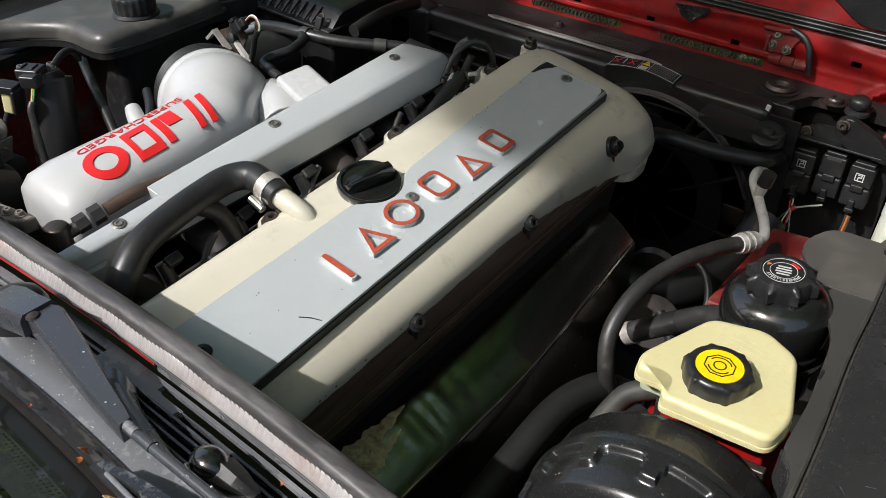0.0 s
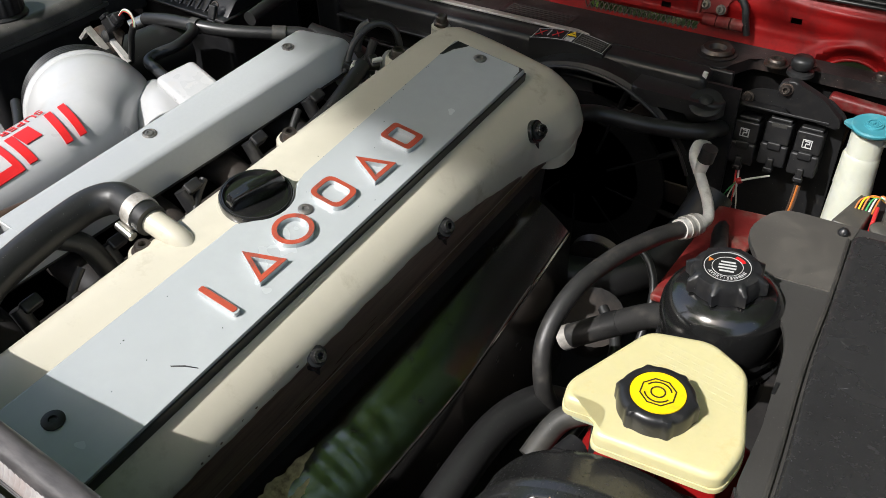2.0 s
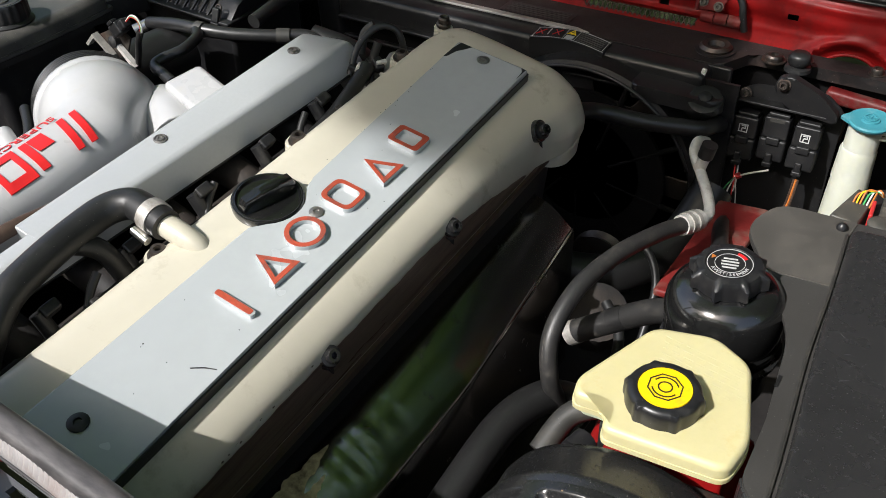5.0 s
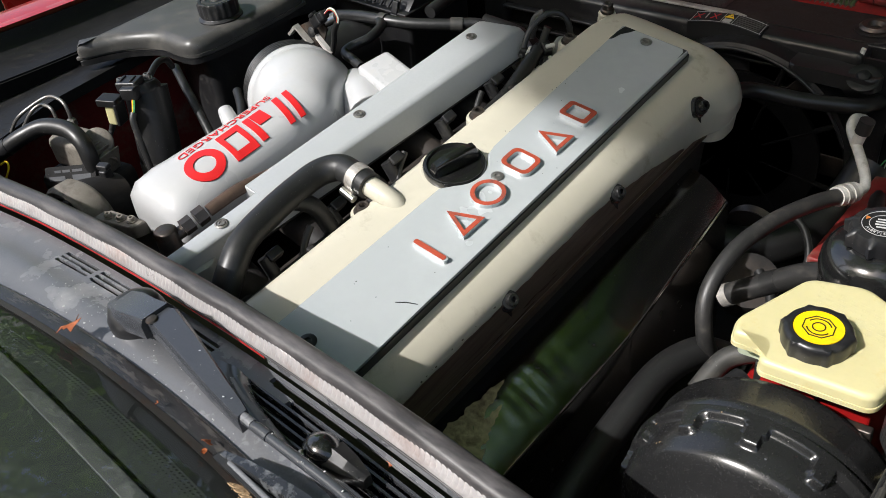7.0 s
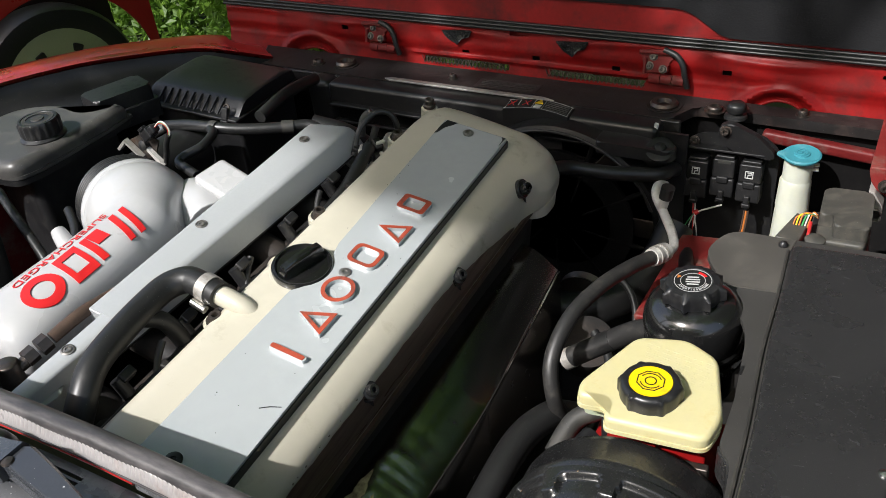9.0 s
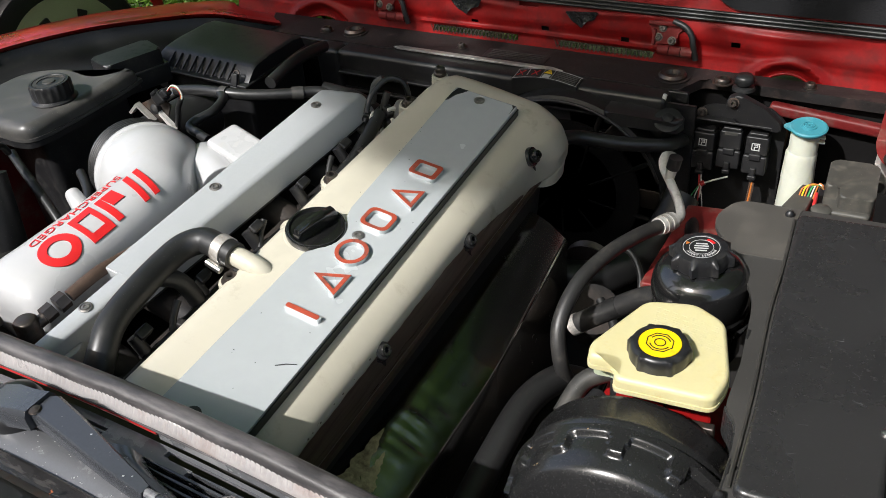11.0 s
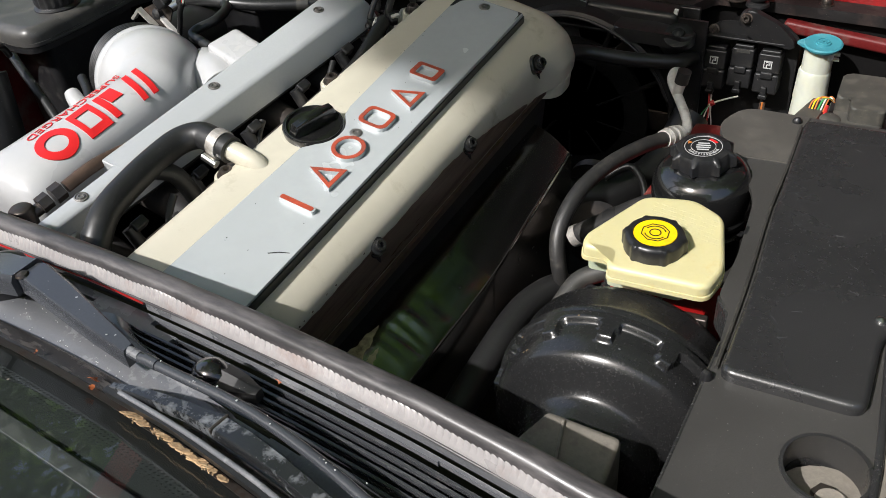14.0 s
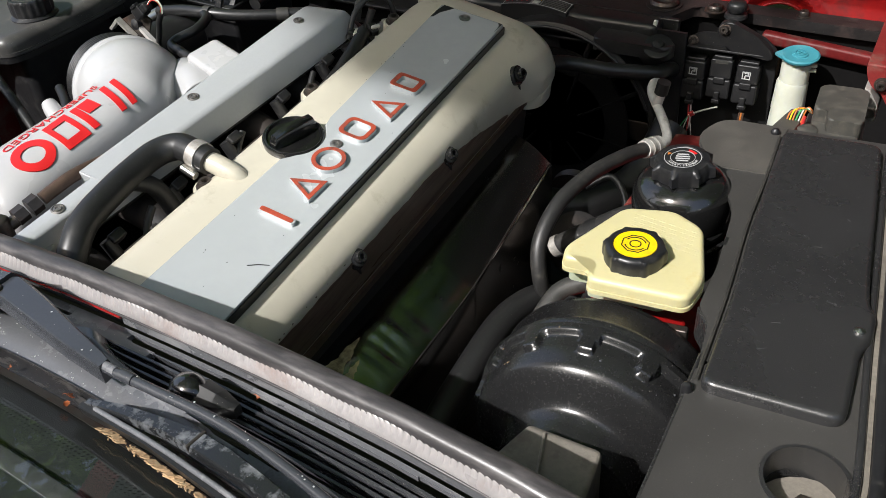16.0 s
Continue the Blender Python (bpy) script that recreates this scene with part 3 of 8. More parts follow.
for s in (0.0, -0.634):
    hm = B @ pose(s, 0, 0.012)
    leaf_ = [(0.112, 0.106), (0.177, 0.110), (0.180, 0.100), (0.168, 0.086), (0.170, 0.070), (0.128, 0.066), (0.122, 0.084)]
    h = part("hinge", join(moved(prism(rounded(leaf_, 0.004, 3), 0.0, 0.007, 0.002), hm), moved(box((0.145, 0.107, 0.010), (0.064, 0.009, 0.012), 0.003, (0, 0, 3)), hm), moved(box((0.126, 0.080, 0.008), (0.006, 0.030, 0.012), 0.002), hm)), REDDUST, bonnet, "dusty dull red hinge leaf with rusty bolts")
    part("knuckle", join(*[tube([hm @ V(0.136 + 0.0225 * k, 0.0575, 0.006), hm @ V(0.157 + 0.0225 * k, 0.0575, 0.006)], 0.0095, 16, smooth=False) for k in range(3)]), REDDUST, h)
    for bx, by in ((0.140, 0.098), (0.134, 0.080), (0.160, 0.076)):
        part("hinge_bolt", bolt_head(hm @ V(bx, by, 0.006), B.to_3x3() @ V(0, 0, 1), 0.0062, 0.007), CASTING, h)
    part("hinge_hose", tube([hm @ V(0.160, 0.112, 0.012), hm @ V(0.184, 0.104, 0.014), hm @ V(0.198, 0.088, 0.014), hm @ V(0.203, 0.070, 0.012), hm @ V(0.209, 0.046, 0.004)], 0.0058, 12), RUBBER, h, "black rubber strap beside the hinge")
for s, w in ((-0.283, 0.037), (-0.024, 0.035)):
    tm = B @ pose(s, 0.106, 0.020, 14, 0, 2)
    bm = prism(rounded([(-w, 0.004), (w, 0.006), (w * 0.75, -0.010), (w * 0.35, -0.012), (0.0, -0.027), (-w * 0.45, -0.018)], 0.004, 3), 0, 0.0015)
    bmesh.ops.subdivide_edges(bm, edges=list(bm.edges), cuts=2, use_grid_fill=True)
    for v in bm.verts:
        v.co.z += 0.004 * math.sin(v.co.x * 160) * min(1.0, max(0.0, -v.co.y / 0.02)) - 0.1 * v.co.y
    part("tape_flap", moved(bm, tm), SATIN, bonnet, "torn black tape flap")
# added dark sheet: the shade inside the small frame slots, as colour
part("slot_shade_backing", moved(box((0, 0.092, -0.012), (1.80, 0.080, 0.004), 0.001), B), PITCH, bonnet)
for c, _, _, a, b_ in ARCHES[:2]:
    lip = []
    for k in range(25):
        t = radians(26 + 128 * k / 24)
        x, y = c + a * 1.02 * math.cos(t), -0.008 + b_ * 1.02 * math.sin(t)
        lip.append(B @ V(x, y, relief(x, y) + 0.001))
    part("arch_lip", tube(lip, 0.0028, 8, 1), REDIN, bonnet, "rolled lip of the lamp arch")
# plaited wire mesh in the slots
mesh_bits = bmesh.new()
for c in (-0.268, 0.024):
    for k in range(23):
        x = c - 0.100 + k * 0.0088
        for d in (0.009, -0.009):
            a, b_ = B @ V(x, 0.034, 0.001), B @ V(x + d, 0.051, 0.001)
            mesh_bits = join(mesh_bits, tube([a, b_], 0.0011, 4, smooth=False))
solo("grille_mesh", mesh_bits, DARKSTEEL, "fine crossed wire mesh behind the bonnet slots", "mesh", kind="stuff")

# ---- scuttle, seal and windscreen ----
def across(x0, x1, n):
    return [x0 + (x1 - x0) * k / n for k in range(n + 1)]


SEAL_Y, SEAL_Z = 0.2705, 1.0355


def seal_z(x):
    return SEAL_Z - 0.04 * max(0, abs(x - CX) - 0.35)


rings = []
for x in across(-1.25, 0.32, 120):
    c = Vector((x, bow(x, SEAL_Y), seal_z(x)))
    squash = 1 + 0.10 * math.sin(x * 23) * math.sin(x * 7) + 0.03 * math.sin(x * 71)
    ring = []
    for t in [2 * math.pi * k / 20 for k in range(20)]:
        r_ = 1.0 + 0.10 * math.exp(-((t - 2.35) / 0.16) ** 2)          # a moulded ridge along the rear shoulder
        ring.append(c + Vector((0, 0.0104 * r_ * math.cos(t), 0.0100 * squash * r_ * math.sin(t))))
    rings.append(ring)
seal = thing("bonnet_seal", (CX, SEAL_Y, 1.0), "worn black rubber bulb seal with a pale ribbed strip", "seal")
part("bulb", loft(rings), SEALRUB, seal)
rings = []
N = 3000
for k in range(N + 1):
    x = -1.25 + 1.57 * k / N
    y, z = bow(x, SEAL_Y), seal_z(x)
    rib = 0.0011 * (abs(math.sin(math.pi * k / 11.0)) ** 0.6 - 0.6)
    w = 0.0004 * math.sin(k * 0.037) + 0.0003 * math.sin(k * 0.013)
    prof = [(-0.0070, 0.0040), (-0.0088, 0.0030), (-0.0106, 0.0000), (-0.0124, -0.0035), (-0.0140, -0.0075), (-0.0150, -0.0105), (-0.0150, -0.0135), (-0.006, -0.009)]
    lean = [0.0, 0.0006, 0.0024, 0.0034, 0.0026, 0.0010, 0.0, 0.0]
    rings.append([Vector((x + lean[i], y + a - (w if 0 < i < 5 else 0) - (rib if 1 < i < 4 else 0), z + b_ + (0.5 * w if 0 < i < 5 else 0) + (0.6 * rib if 1 < i < 4 else 0))) for i, (a, b_) in enumerate(prof)])
part("ribbed_strip", loft(rings), RIBBED, seal, "pale finely ribbed metal-foil strip", 70)
rings = []
for x in across(-1.25, 0.32, 120):
    y, z = bow(x, SEAL_Y), seal_z(x)
    r_ = 0.0011 * (1 + 0.4 * math.sin(x * 40))
    rings.append([Vector((x, y - 0.0155 + r_ * math.cos(t), z - 0.0135 + r_ * math.sin(t))) for t in [2 * math.pi * k / 8 for k in range(8)]])
part("lower_lip", loft(rings), SEALRUB, seal, "dark rubber lip")
rings = []
for x in across(-1.25, -0.452, 50):
    y, z = bow(x, SEAL_Y), seal_z(x)
    dd = 0.001 * max(0, (x + 0.50) / 0.05)
    rings.append([Vector((x, y + a, z + b_)) for a, b_ in [(-0.0150, -0.0148 - dd), (-0.0170, -0.0152 - dd), (-0.0166, -0.0172 - dd), (0.004, -0.029), (0.004, -0.02)]])
solo("scuttle_flange", loft(rings), RED, "thin red painted body flange under the seal", "body flange", kind="structure")
rings = []
for x in across(-0.452, 0.32, 40):
    y, z = bow(x, SEAL_Y), seal_z(x)
    rings.append([Vector((x, y + a, z + b_)) for a, b_ in [(-0.0145, -0.0165), (-0.0145, -0.026), (0.004, -0.029), (0.004, -0.02)]])
part("hidden_flange", loft(rings), SCUTTLE, seal)

# scuttle panel with its slots cut through
SLOT_ROWS = [(-0.775, -0.715), (-0.708, -0.632), (-0.566, -0.505)]
END = 0.26


def grille_start(m):
    """Where the louvre opening begins at each distance m of the bowed lines."""
    pts_ = [(0.192, -0.27), (0.199, -0.325), (0.205, -0.362), (0.214, -0.405), (0.222, -0.432), (0.2312, -0.447), (0.2318, -0.400), (0.2400, -0.395), (0.2406, -0.430), (0.2475, -0.430)]
    for (a, xa), (c, xc) in zip(pts_, pts_[1:]):
        if a <= m <= c:
            return xa + (xc - xa) * (m - a) / (c - a)
    return 9.0


def scuttle_z(x, y):
    d = bow(x, 0.240) - y
    rim = 0.0065 * math.exp(-((x - grille_start(d * -1 + 0.240) + 0.016) / 0.016) ** 2) if 0.193 < 0.240 - d < 0.231 else 0.0
    return 1.013 + 0.10 * d + 0.006 * math.exp(-((d - 0.045) / 0.02) ** 2) - 0.04 * max(0, abs(x - CX) - 0.35) + rim


bm = bmesh.new()
nx, ny = 470, 62
grid = {}
for i in range(nx + 1):
    x = -1.25 + 1.57 * i / nx
    y1, y0 = bow(x, 0.2515), bow(x, 0.172, 0.25)
    for j in range(ny + 1):
        y = y0 + (y1 - y0) * j / ny
        grid[i, j] = bm.verts.new((x, y, scuttle_z(x, y)))
for i in range(nx):
    x = -1.25 + 1.57 * (i + 0.5) / nx
    y1, y0 = bow(x, 0.2515), bow(x, 0.172, 0.25)
    for j in range(ny):
        m = y0 + (y1 - y0) * (j + 0.5) / ny - bow(x, 0.0)
        if x < END and x > grille_start(m):
            continue
        if any(a < x < b_ for a, b_ in SLOT_ROWS) and any(s_ < m < s_ + 0.0036 for s_ in (0.2260, 0.2325, 0.2390)):
            continue
        bm.faces.new((grid[i, j], grid[i + 1, j], grid[i + 1, j + 1], grid[i, j + 1]))
ext = bmesh.ops.extrude_face_region(bm, geom=list(bm.faces))
for v in [g for g in ext["geom"] if isinstance(g, bmesh.types.BMVert)]:
    v.co.z -= 0.005
scut = thing("scuttle_panel", (CX, 0.2, 0.98), "weathered black plastic scuttle panel with long louvres", "scuttle")
part("panel", bm, SCUTTLE, scut)
for m in (0.2385, 0.2312, 0.2240, 0.2160, 0.2075, 0.1990):
    rings = []
    x0 = grille_start(m)
    for x in across(x0 - 0.004, END, 50):
        y = bow(x, m)
        z = scuttle_z(x, y) - 0.001
        k = min(1.0, 0.25 + (x - x0 + 0.004) / 0.05)
        rings.append([Vector((x, y + a * k, z + b_)) for a, b_ in [(-0.0019, -0.0005), (-0.0013, 0.0010), (0.0008, 0.0012), (0.0017, 0.0002), (0.0012, -0.014), (-0.0014, -0.014)]])
    part("louvre", loft(rings), LOUVREM, scut, "grey-worn black louvre")
# flat dark sheet that holds the shade between the louvres in its colour
part("well", box((-0.46, 0.205, 0.972), (1.5, 0.07, 0.012), 0), PITCH, scut, "near-black sheet below the louvres, shade of the well as colour")

# windscreen: lower rubber, glass and dark cabin
def screen(x, s):
    """A point s metres up the glass from its lower edge."""
    return Vector((x, bow(x, 0.166, 0.25) - s * 0.86, 1.024 + s * 0.51 - 0.03 * (x - CX) ** 2))


wind = thing("windscreen", (CX, 0.1, 1.02), "dark reflecting windscreen glass with a dotted black border", "windscreen")
rows = [[screen(x, s) for x in across(-1.22, 0.26, 40)] for s in across(0.004, 0.62, 14)]
pane = part("glass", loft(rows, closed=False, caps=False), GLASS, wind)
pane.visible_shadow = False
rows = [[screen(x, s) - Vector((0, 0.002, 0.0045)) for x in across(-1.22, 0.26, 40)] for s in (0.0, 0.040)]
part("black_border", loft(rows, closed=False, caps=False), INK, wind, "black baked border of the glass")
dots = bmesh.new()
for r_ in range(4):
    for k in range(330):
        p = screen(-1.20 + k * 0.0044, 0.043 + 0.0045 * r_) - Vector((0, 0.002, 0.004))
        w = 0.0011 - 0.00022 * r_
        q = [dots.verts.new(p + Vector((a * w, b_ * w * 0.86, -b_ * w * 0.51))) for a, b_ in ((-1, -1), (1, -1), (1, 1), (-1, 1))]
        dots.faces.new(q)
ob = part("border_dots", dots, INK, wind)
tagged(ob, kind="stuff")
rings = []
for x in across(-1.24, 0.30, 60):
    p = screen(x, 0)
    rings.append([p + Vector((0, a, b_)) for a, b_ in [(0.008, -0.012), (0.010, 0.001), (0.006, 0.004), (-0.001, 0.0045), (-0.010, 0.0085), (-0.013, 0.0075), (-0.006, -0.002), (0.0, -0.012)]])
part("rubber_surround", loft(rings), SCREENRUB, wind, "grey-worn rubber surround")
rings = []
for x in across(-1.24, 0.30, 60):
    p = screen(x, 0)
    rings.append([p + Vector((0, a, b_)) for a, b_ in [(-0.009, 0.0088), (-0.0125, 0.0106), (-0.016, 0.0118), (-0.0155, 0.0095), (-0.011, 0.0070)]])
part("bright_trim", loft(rings), DARKSTEEL, wind, "dull grey trim line")
dash = thing("dashboard", (CX, -0.2, 0.9), "dark grey dashboard top below the windscreen", "dashboard")
part("top_roll", prism([(-1.25, 0.13), (0.30, 0.13), (0.30, -0.55), (-1.25, -0.55)], 0.93, 0.96, 0.01), DASHM, dash)
part("vent_slot", box((-0.50, 0.07, 0.962), (0.9, 0.02, 0.006), 0.002), BLACK, dash)
solo("wall_cabin", box((-0.5, -0.62, 0.8), (1.7, 0.02, 1.0), 0), INSUL, "dark cabin behind the windscreen", "cabin", kind="structure")

# ---- the engine: built in its own leaning axes ----
E = pose(-0.511, 0.659, 0.959, 4.5, 9, 0)        # x to the exhaust side, y forwards, z out of the top
EZ = E.to_3x3() @ V(0, 0, 1)


def el(*a):
    return E @ V(*a)


block = thing("engine_block", (-0.55, 0.7, 0.45), "dark oily engine block and cylinder head", "engine")
part("cylinder_head", moved(box((-0.01, 0.02, -0.185), (0.225, 0.74, 0.12), 0.008), E), SOOT, block)
part("crankcase", moved(box((-0.04, 0.02, -0.36), (0.26, 0.70, 0.26), 0.02), E), SOOT, block)
part("inlet_face", moved(box((-0.155, 0.0, -0.14), (0.05, 0.66, 0.10), 0.01), E), SOOT, block)
for k in range(6):
    y = -0.27 + k * 0.112
    part("inlet_runner", tube([el(-0.14, y, -0.125), el(-0.19, y + 0.004, -0.105), el(-0.26, y + 0.006, -0.10)], 0.024, 12), SOOT, block)
for k in range(6):
    y = -0.245 + k * 0.112
    inj = part("injector", tube([el(-0.145, y, -0.105), el(-0.178, y, -0.058)], 0.009, 10, smooth=False), BLACK, block, "black fuel injector")
    part("plug", moved(box((-0.172, y + 0.012, -0.058), (0.014, 0.022, 0.016), 0.003, (0, 30, 0)), E), BLACK, inj)
part("front_casting", moved(box((-0.135, 0.345, -0.075), (0.05, 0.05, 0.05), 0.010, (0, 0, 15)), E), ALU, block, "bare alloy housing beside the cam cover")
part("steel_bracket", moved(prism(rounded([(-0.20, 0.285), (-0.135, 0.265), (-0.125, 0.30), (-0.165, 0.335), (-0.205, 0.325)], 0.006, 3), -0.085, -0.078, 0.002), E), ALU, block, "pale alloy bracket")
for y in (-0.20, -0.09, 0.11, 0.21):
    part("casting_web", moved(box((-0.128, y, -0.075), (0.030, 0.012, 0.05), 0.003), E), SOOT, block)

# camshaft cover: a rounded pressing, cream, with a stepped top
def cam_profile(u, front=0.0):
    """Outline across the cover, from the inlet edge to the exhaust flange."""
    base = [(-0.119, -0.075), (-0.1175, -0.040), (-0.113, -0.024), (-0.104, -0.015), (-0.088, -0.011), (-0.050, -0.010), (0.0, -0.012), (0.045, -0.0150), (0.062, -0.0165), (0.076, -0.0210), (0.090, -0.0295), (0.0985, -0.0375), (0.1035, -0.0470), (0.1065, -0.0620), (0.1080, -0.080), (0.1085, -0.095), (0.1085, -0.099), (0.1085, -0.103), (0.1085, -0.106)]
    return base


pts = spline([(x, 0, z) for x, z in cam_profile(0)], 4)
rings = []
stations = [(-0.375, 1.0, 0.0), (-0.37, 1, 0)] + [(-0.36 + 0.04 * k, 1, 0) for k in range(18)] + [(0.34, 1, 0), (0.352, 0.998, 0.0), (0.365, 0.995, 0.0), (0.378, 0.99, 0.001), (0.39, 0.985, 0.002), (0.403, 0.976, 0.004), (0.415, 0.965, 0.006), (0.425, 0.95, 0.009), (0.435, 0.93, 0.013), (0.450, 0.875, 0.026), (0.458, 0.81, 0.046), (0.462, 0.76, 0.075), (0.463, 0.74, 0.125)]
for y, k, drop in stations:
    ring = []
    for p in pts:
        flare = 0.0
        if y > 0.30 and p.x > 0.05:                         # the foot at the front corner swells outwards
            rise = min(1.0, max(0.0, (y - 0.315) / 0.075))
            flare = (0.007 + 0.016 * min(1.0, max(0.0, (-0.025 - p.z) / 0.05))) * rise * rise * (3 - 2 * rise) * min(1, (p.x - 0.05) / 0.05)
        ring.append(Vector((-0.005 + (p.x + 0.005) * k + flare, y, max(-0.106, p.z - drop))))
    ring += [Vector((-0.005 + 0.112 * k, y, -0.109)), Vector((-0.005 - 0.114 * k, y, -0.109))]
    rings.append(ring)
cam_cover = thing("camshaft_cover", E, "cream painted camshaft cover, chipped and oil-stained, in sun and shade", "engine cover")
shell = part("shell", moved(loft(rings), E), CREAM, cam_cover, angle=60)
part("flange", moved(prism(rounded([(-0.135, -0.375), (0.113, -0.375), (0.113, 0.42), (0.098, 0.460), (-0.10, 0.468), (-0.132, 0.44)], 0.02), -0.118, -0.106, 0.002), E), BROWN, cam_cover, "oil-brown flange and gasket edge")
part("front_foot", moved(pillow(rounded([(0.070, 0.350), (0.112, 0.352), (0.130, 0.372), (0.131, 0.410), (0.115, 0.440), (0.070, 0.440)], 0.014, 5), -0.128, -0.100, 0.006, 4), E), CREAM, cam_cover)
def bolt_at(y):
    """Where the bolt recess at y meets the shoulder."""
    return (0.1070, y - 0.016, -0.0435) if y > 0.3 else (0.1045, y, -0.0535)


for y in (-0.112, 0.114, 0.337):
    out_ = E.to_3x3() @ V(0.88, 0, 0.47)
    part("bolt_pocket", lathe([(0.001, 0.0005), (0.0105, 0.0005), (0.0125, 0.0012), (0.0138, 0.0012), (0.0150, 0.0002), (0.0150, -0.02), (0.001, -0.02)], aim(el(*bolt_at(y)), out_), 22), SATIN, cam_cover, "dark oily bolt recess")
    b_ = part("bolt", bolt_head(el(*bolt_at(y)), E.to_3x3() @ V(0.70, -0.1, 0.70), 0.0082, 0.013), SATIN, cam_cover, "dark steel bolt")
    part("collar", lathe([(0.006, 0), (0.0112, 0), (0.0112, 0.005), (0.006, 0.006)], aim(el(*bolt_at(y)), E.to_3x3() @ V(0.70, -0.1, 0.70)), 18), RUBBER, b_)
    part("oil_run", moved(prism([(-0.004, 0.0), (0.004, 0.0), (0.0022, -0.005), (0.0004, -0.009), (-0.0018, -0.006)], 0, 0.0006), Matrix.Translation(el(0.1078 + (0.003 if y > 0.3 else 0.0), bolt_at(y)[1] - 0.003, -0.0680 + (0.010 if y > 0.3 else 0.0))) @ out_.to_track_quat("Z", "Y").to_matrix().to_4x4()), SOOT, b_)
for x, y, z in ((-0.114, 0.1017, -0.022), (-0.1165, 0.323, -0.023), (-0.110, -0.130, -0.022)):
    ear = part("bolt_ear", moved(lathe([(0.001, -0.10), (0.019, -0.10), (0.017, -0.006), (0.015, -0.003), (0.001, -0.003)], Matrix.Translation((x, y, z)), 18), E), CREAM, cam_cover)
    part("bolt", bolt_head(el(x, y, z - 0.003), EZ, 0.0095, 0.011), DARKSTEEL, ear, "dark steel bolt in a rubber bush")
part("inlet_ledge", moved(pillow(rounded([(-0.165, -0.06), (-0.112, -0.06), (-0.112, 0.40), (-0.150, 0.40), (-0.165, 0.27), (-0.148, 0.21), (-0.165, 0.15)], 0.010, 5), -0.12, -0.088, 0.006, 4), E), CREAM, cam_cover, "cream cast ledge in shade")
for y in (0.03, 0.17, 0.30):
    part("ledge_boss", moved(lathe([(0.001, -0.04), (0.016, -0.04), (0.015, -0.004), (0.012, 0.0), (0.001, 0.0)], Matrix.Translation((-0.142, y, -0.070)), 18), E), CREAM, cam_cover)
part("front_ear", moved(lathe([(0.001, -0.09), (0.015, -0.09), (0.014, -0.004), (0.001, -0.002)], Matrix.Translation((-0.125, 0.440, -0.036)), 16), E), CREAM, cam_cover)
part("front_bolt", moved(lathe([(0.001, 0), (0.011, 0), (0.011, 0.004), (0.0085, 0.006), (0.0085, 0.013), (0.006, 0.015), (0.001, 0.013)], Matrix.Translation((-0.125, 0.440, -0.037)), 12), E), DARKSTEEL, cam_cover, "dark steel bolt standing at the front ear")
# breather spigot and the bulge round the filler neck
part("breather_spigot", tube([el(-0.062, -0.100, -0.024), el(-0.090, -0.104, -0.010), el(-0.134, -0.106, -0.004)], [0.006, 0.0128, 0.0135, 0.0135], 18), CREAM, cam_cover, "cream breather spigot")
part("filler_neck", moved(lathe([(0.001, -0.09), (0.047, -0.09), (0.046, -0.013), (0.0435, -0.006), (0.001, -0.006)], Matrix.Translation((-0.0590, -0.0125, -0.004)), 36), E), CREAM, cam_cover)
# paint chips along the exhaust shoulder
random.seed(7)
for k in range(40):
    y = random.choice((-0.262, -0.245, -0.225, -0.20, -0.18, -0.160, -0.145, -0.06)) + random.uniform(-0.012, 0.012)
    r_ = random.uniform(0.0004, 0.0013)
    x = 0.1026 + random.uniform(-0.0016, 0.0012)
    zz = -0.0455 - (x - 0.1026) * 1.7
    part("paint_flake", moved(prism([(r_ * random.uniform(0.4, 1.3) * math.cos(a), r_ * random.uniform(0.8, 2.2) * math.sin(a)) for a in [k2 * 0.9 for k2 in range(7)]], -0.0006, 0.0003), E @ pose(x, y, zz + 0.0002, 0, random.uniform(48, 66), 0)), CREAM if k % 3 else BROWN, cam_cover)
for x, y, r_ in ((0.0846, -0.190, 0.0022), (0.086, -0.185, 0.0016), (0.0905, -0.088, 0.0020), (0.0935, -0.081, 0.0026), (0.091, -0.072, 0.0015), (0.094, -0.012, 0.0016), (0.089, -0.155, 0.0018)):
    part("paint_blister", moved(lathe([(r_, -0.0006), (r_ * 0.8, 0.0000), (r_ * 0.4, 0.0003), (0.0002, 0.0004)], Matrix.Translation((0, 0, 0)), 10), E @ pose(x, y, -0.0262 - 0.75 * (x - 0.0846), 0, 33, 0)), CREAM, cam_cover)

# brown burnt oil and painted shade down the exhaust wall, from the terminator
rings = []
for k in range(111):
    y = -0.372 + 0.68 * k / 110
    top_ = -0.0500 - 0.0007 * math.sin(y * 83 + 1) - 0.0005 * math.sin(y * 240) - 0.054 * max(0.0, (y - 0.06) / 0.25) ** 1.5
    ring = []
    for q in range(7):
        z = top_ + (-0.1045 - top_) * q / 6
        f = min(1.0, max(0.0, (-0.0470 - z) / 0.033))
        ring.append(V(0.1046 + 0.0040 * f ** 0.6, y, z))
    rings.append(ring)
part("oil_stain_and_shade", moved(loft(rings, closed=False, caps=False), E), OILSHADE, cam_cover, "burnt brown oil stain that also darkens the shaded wall")

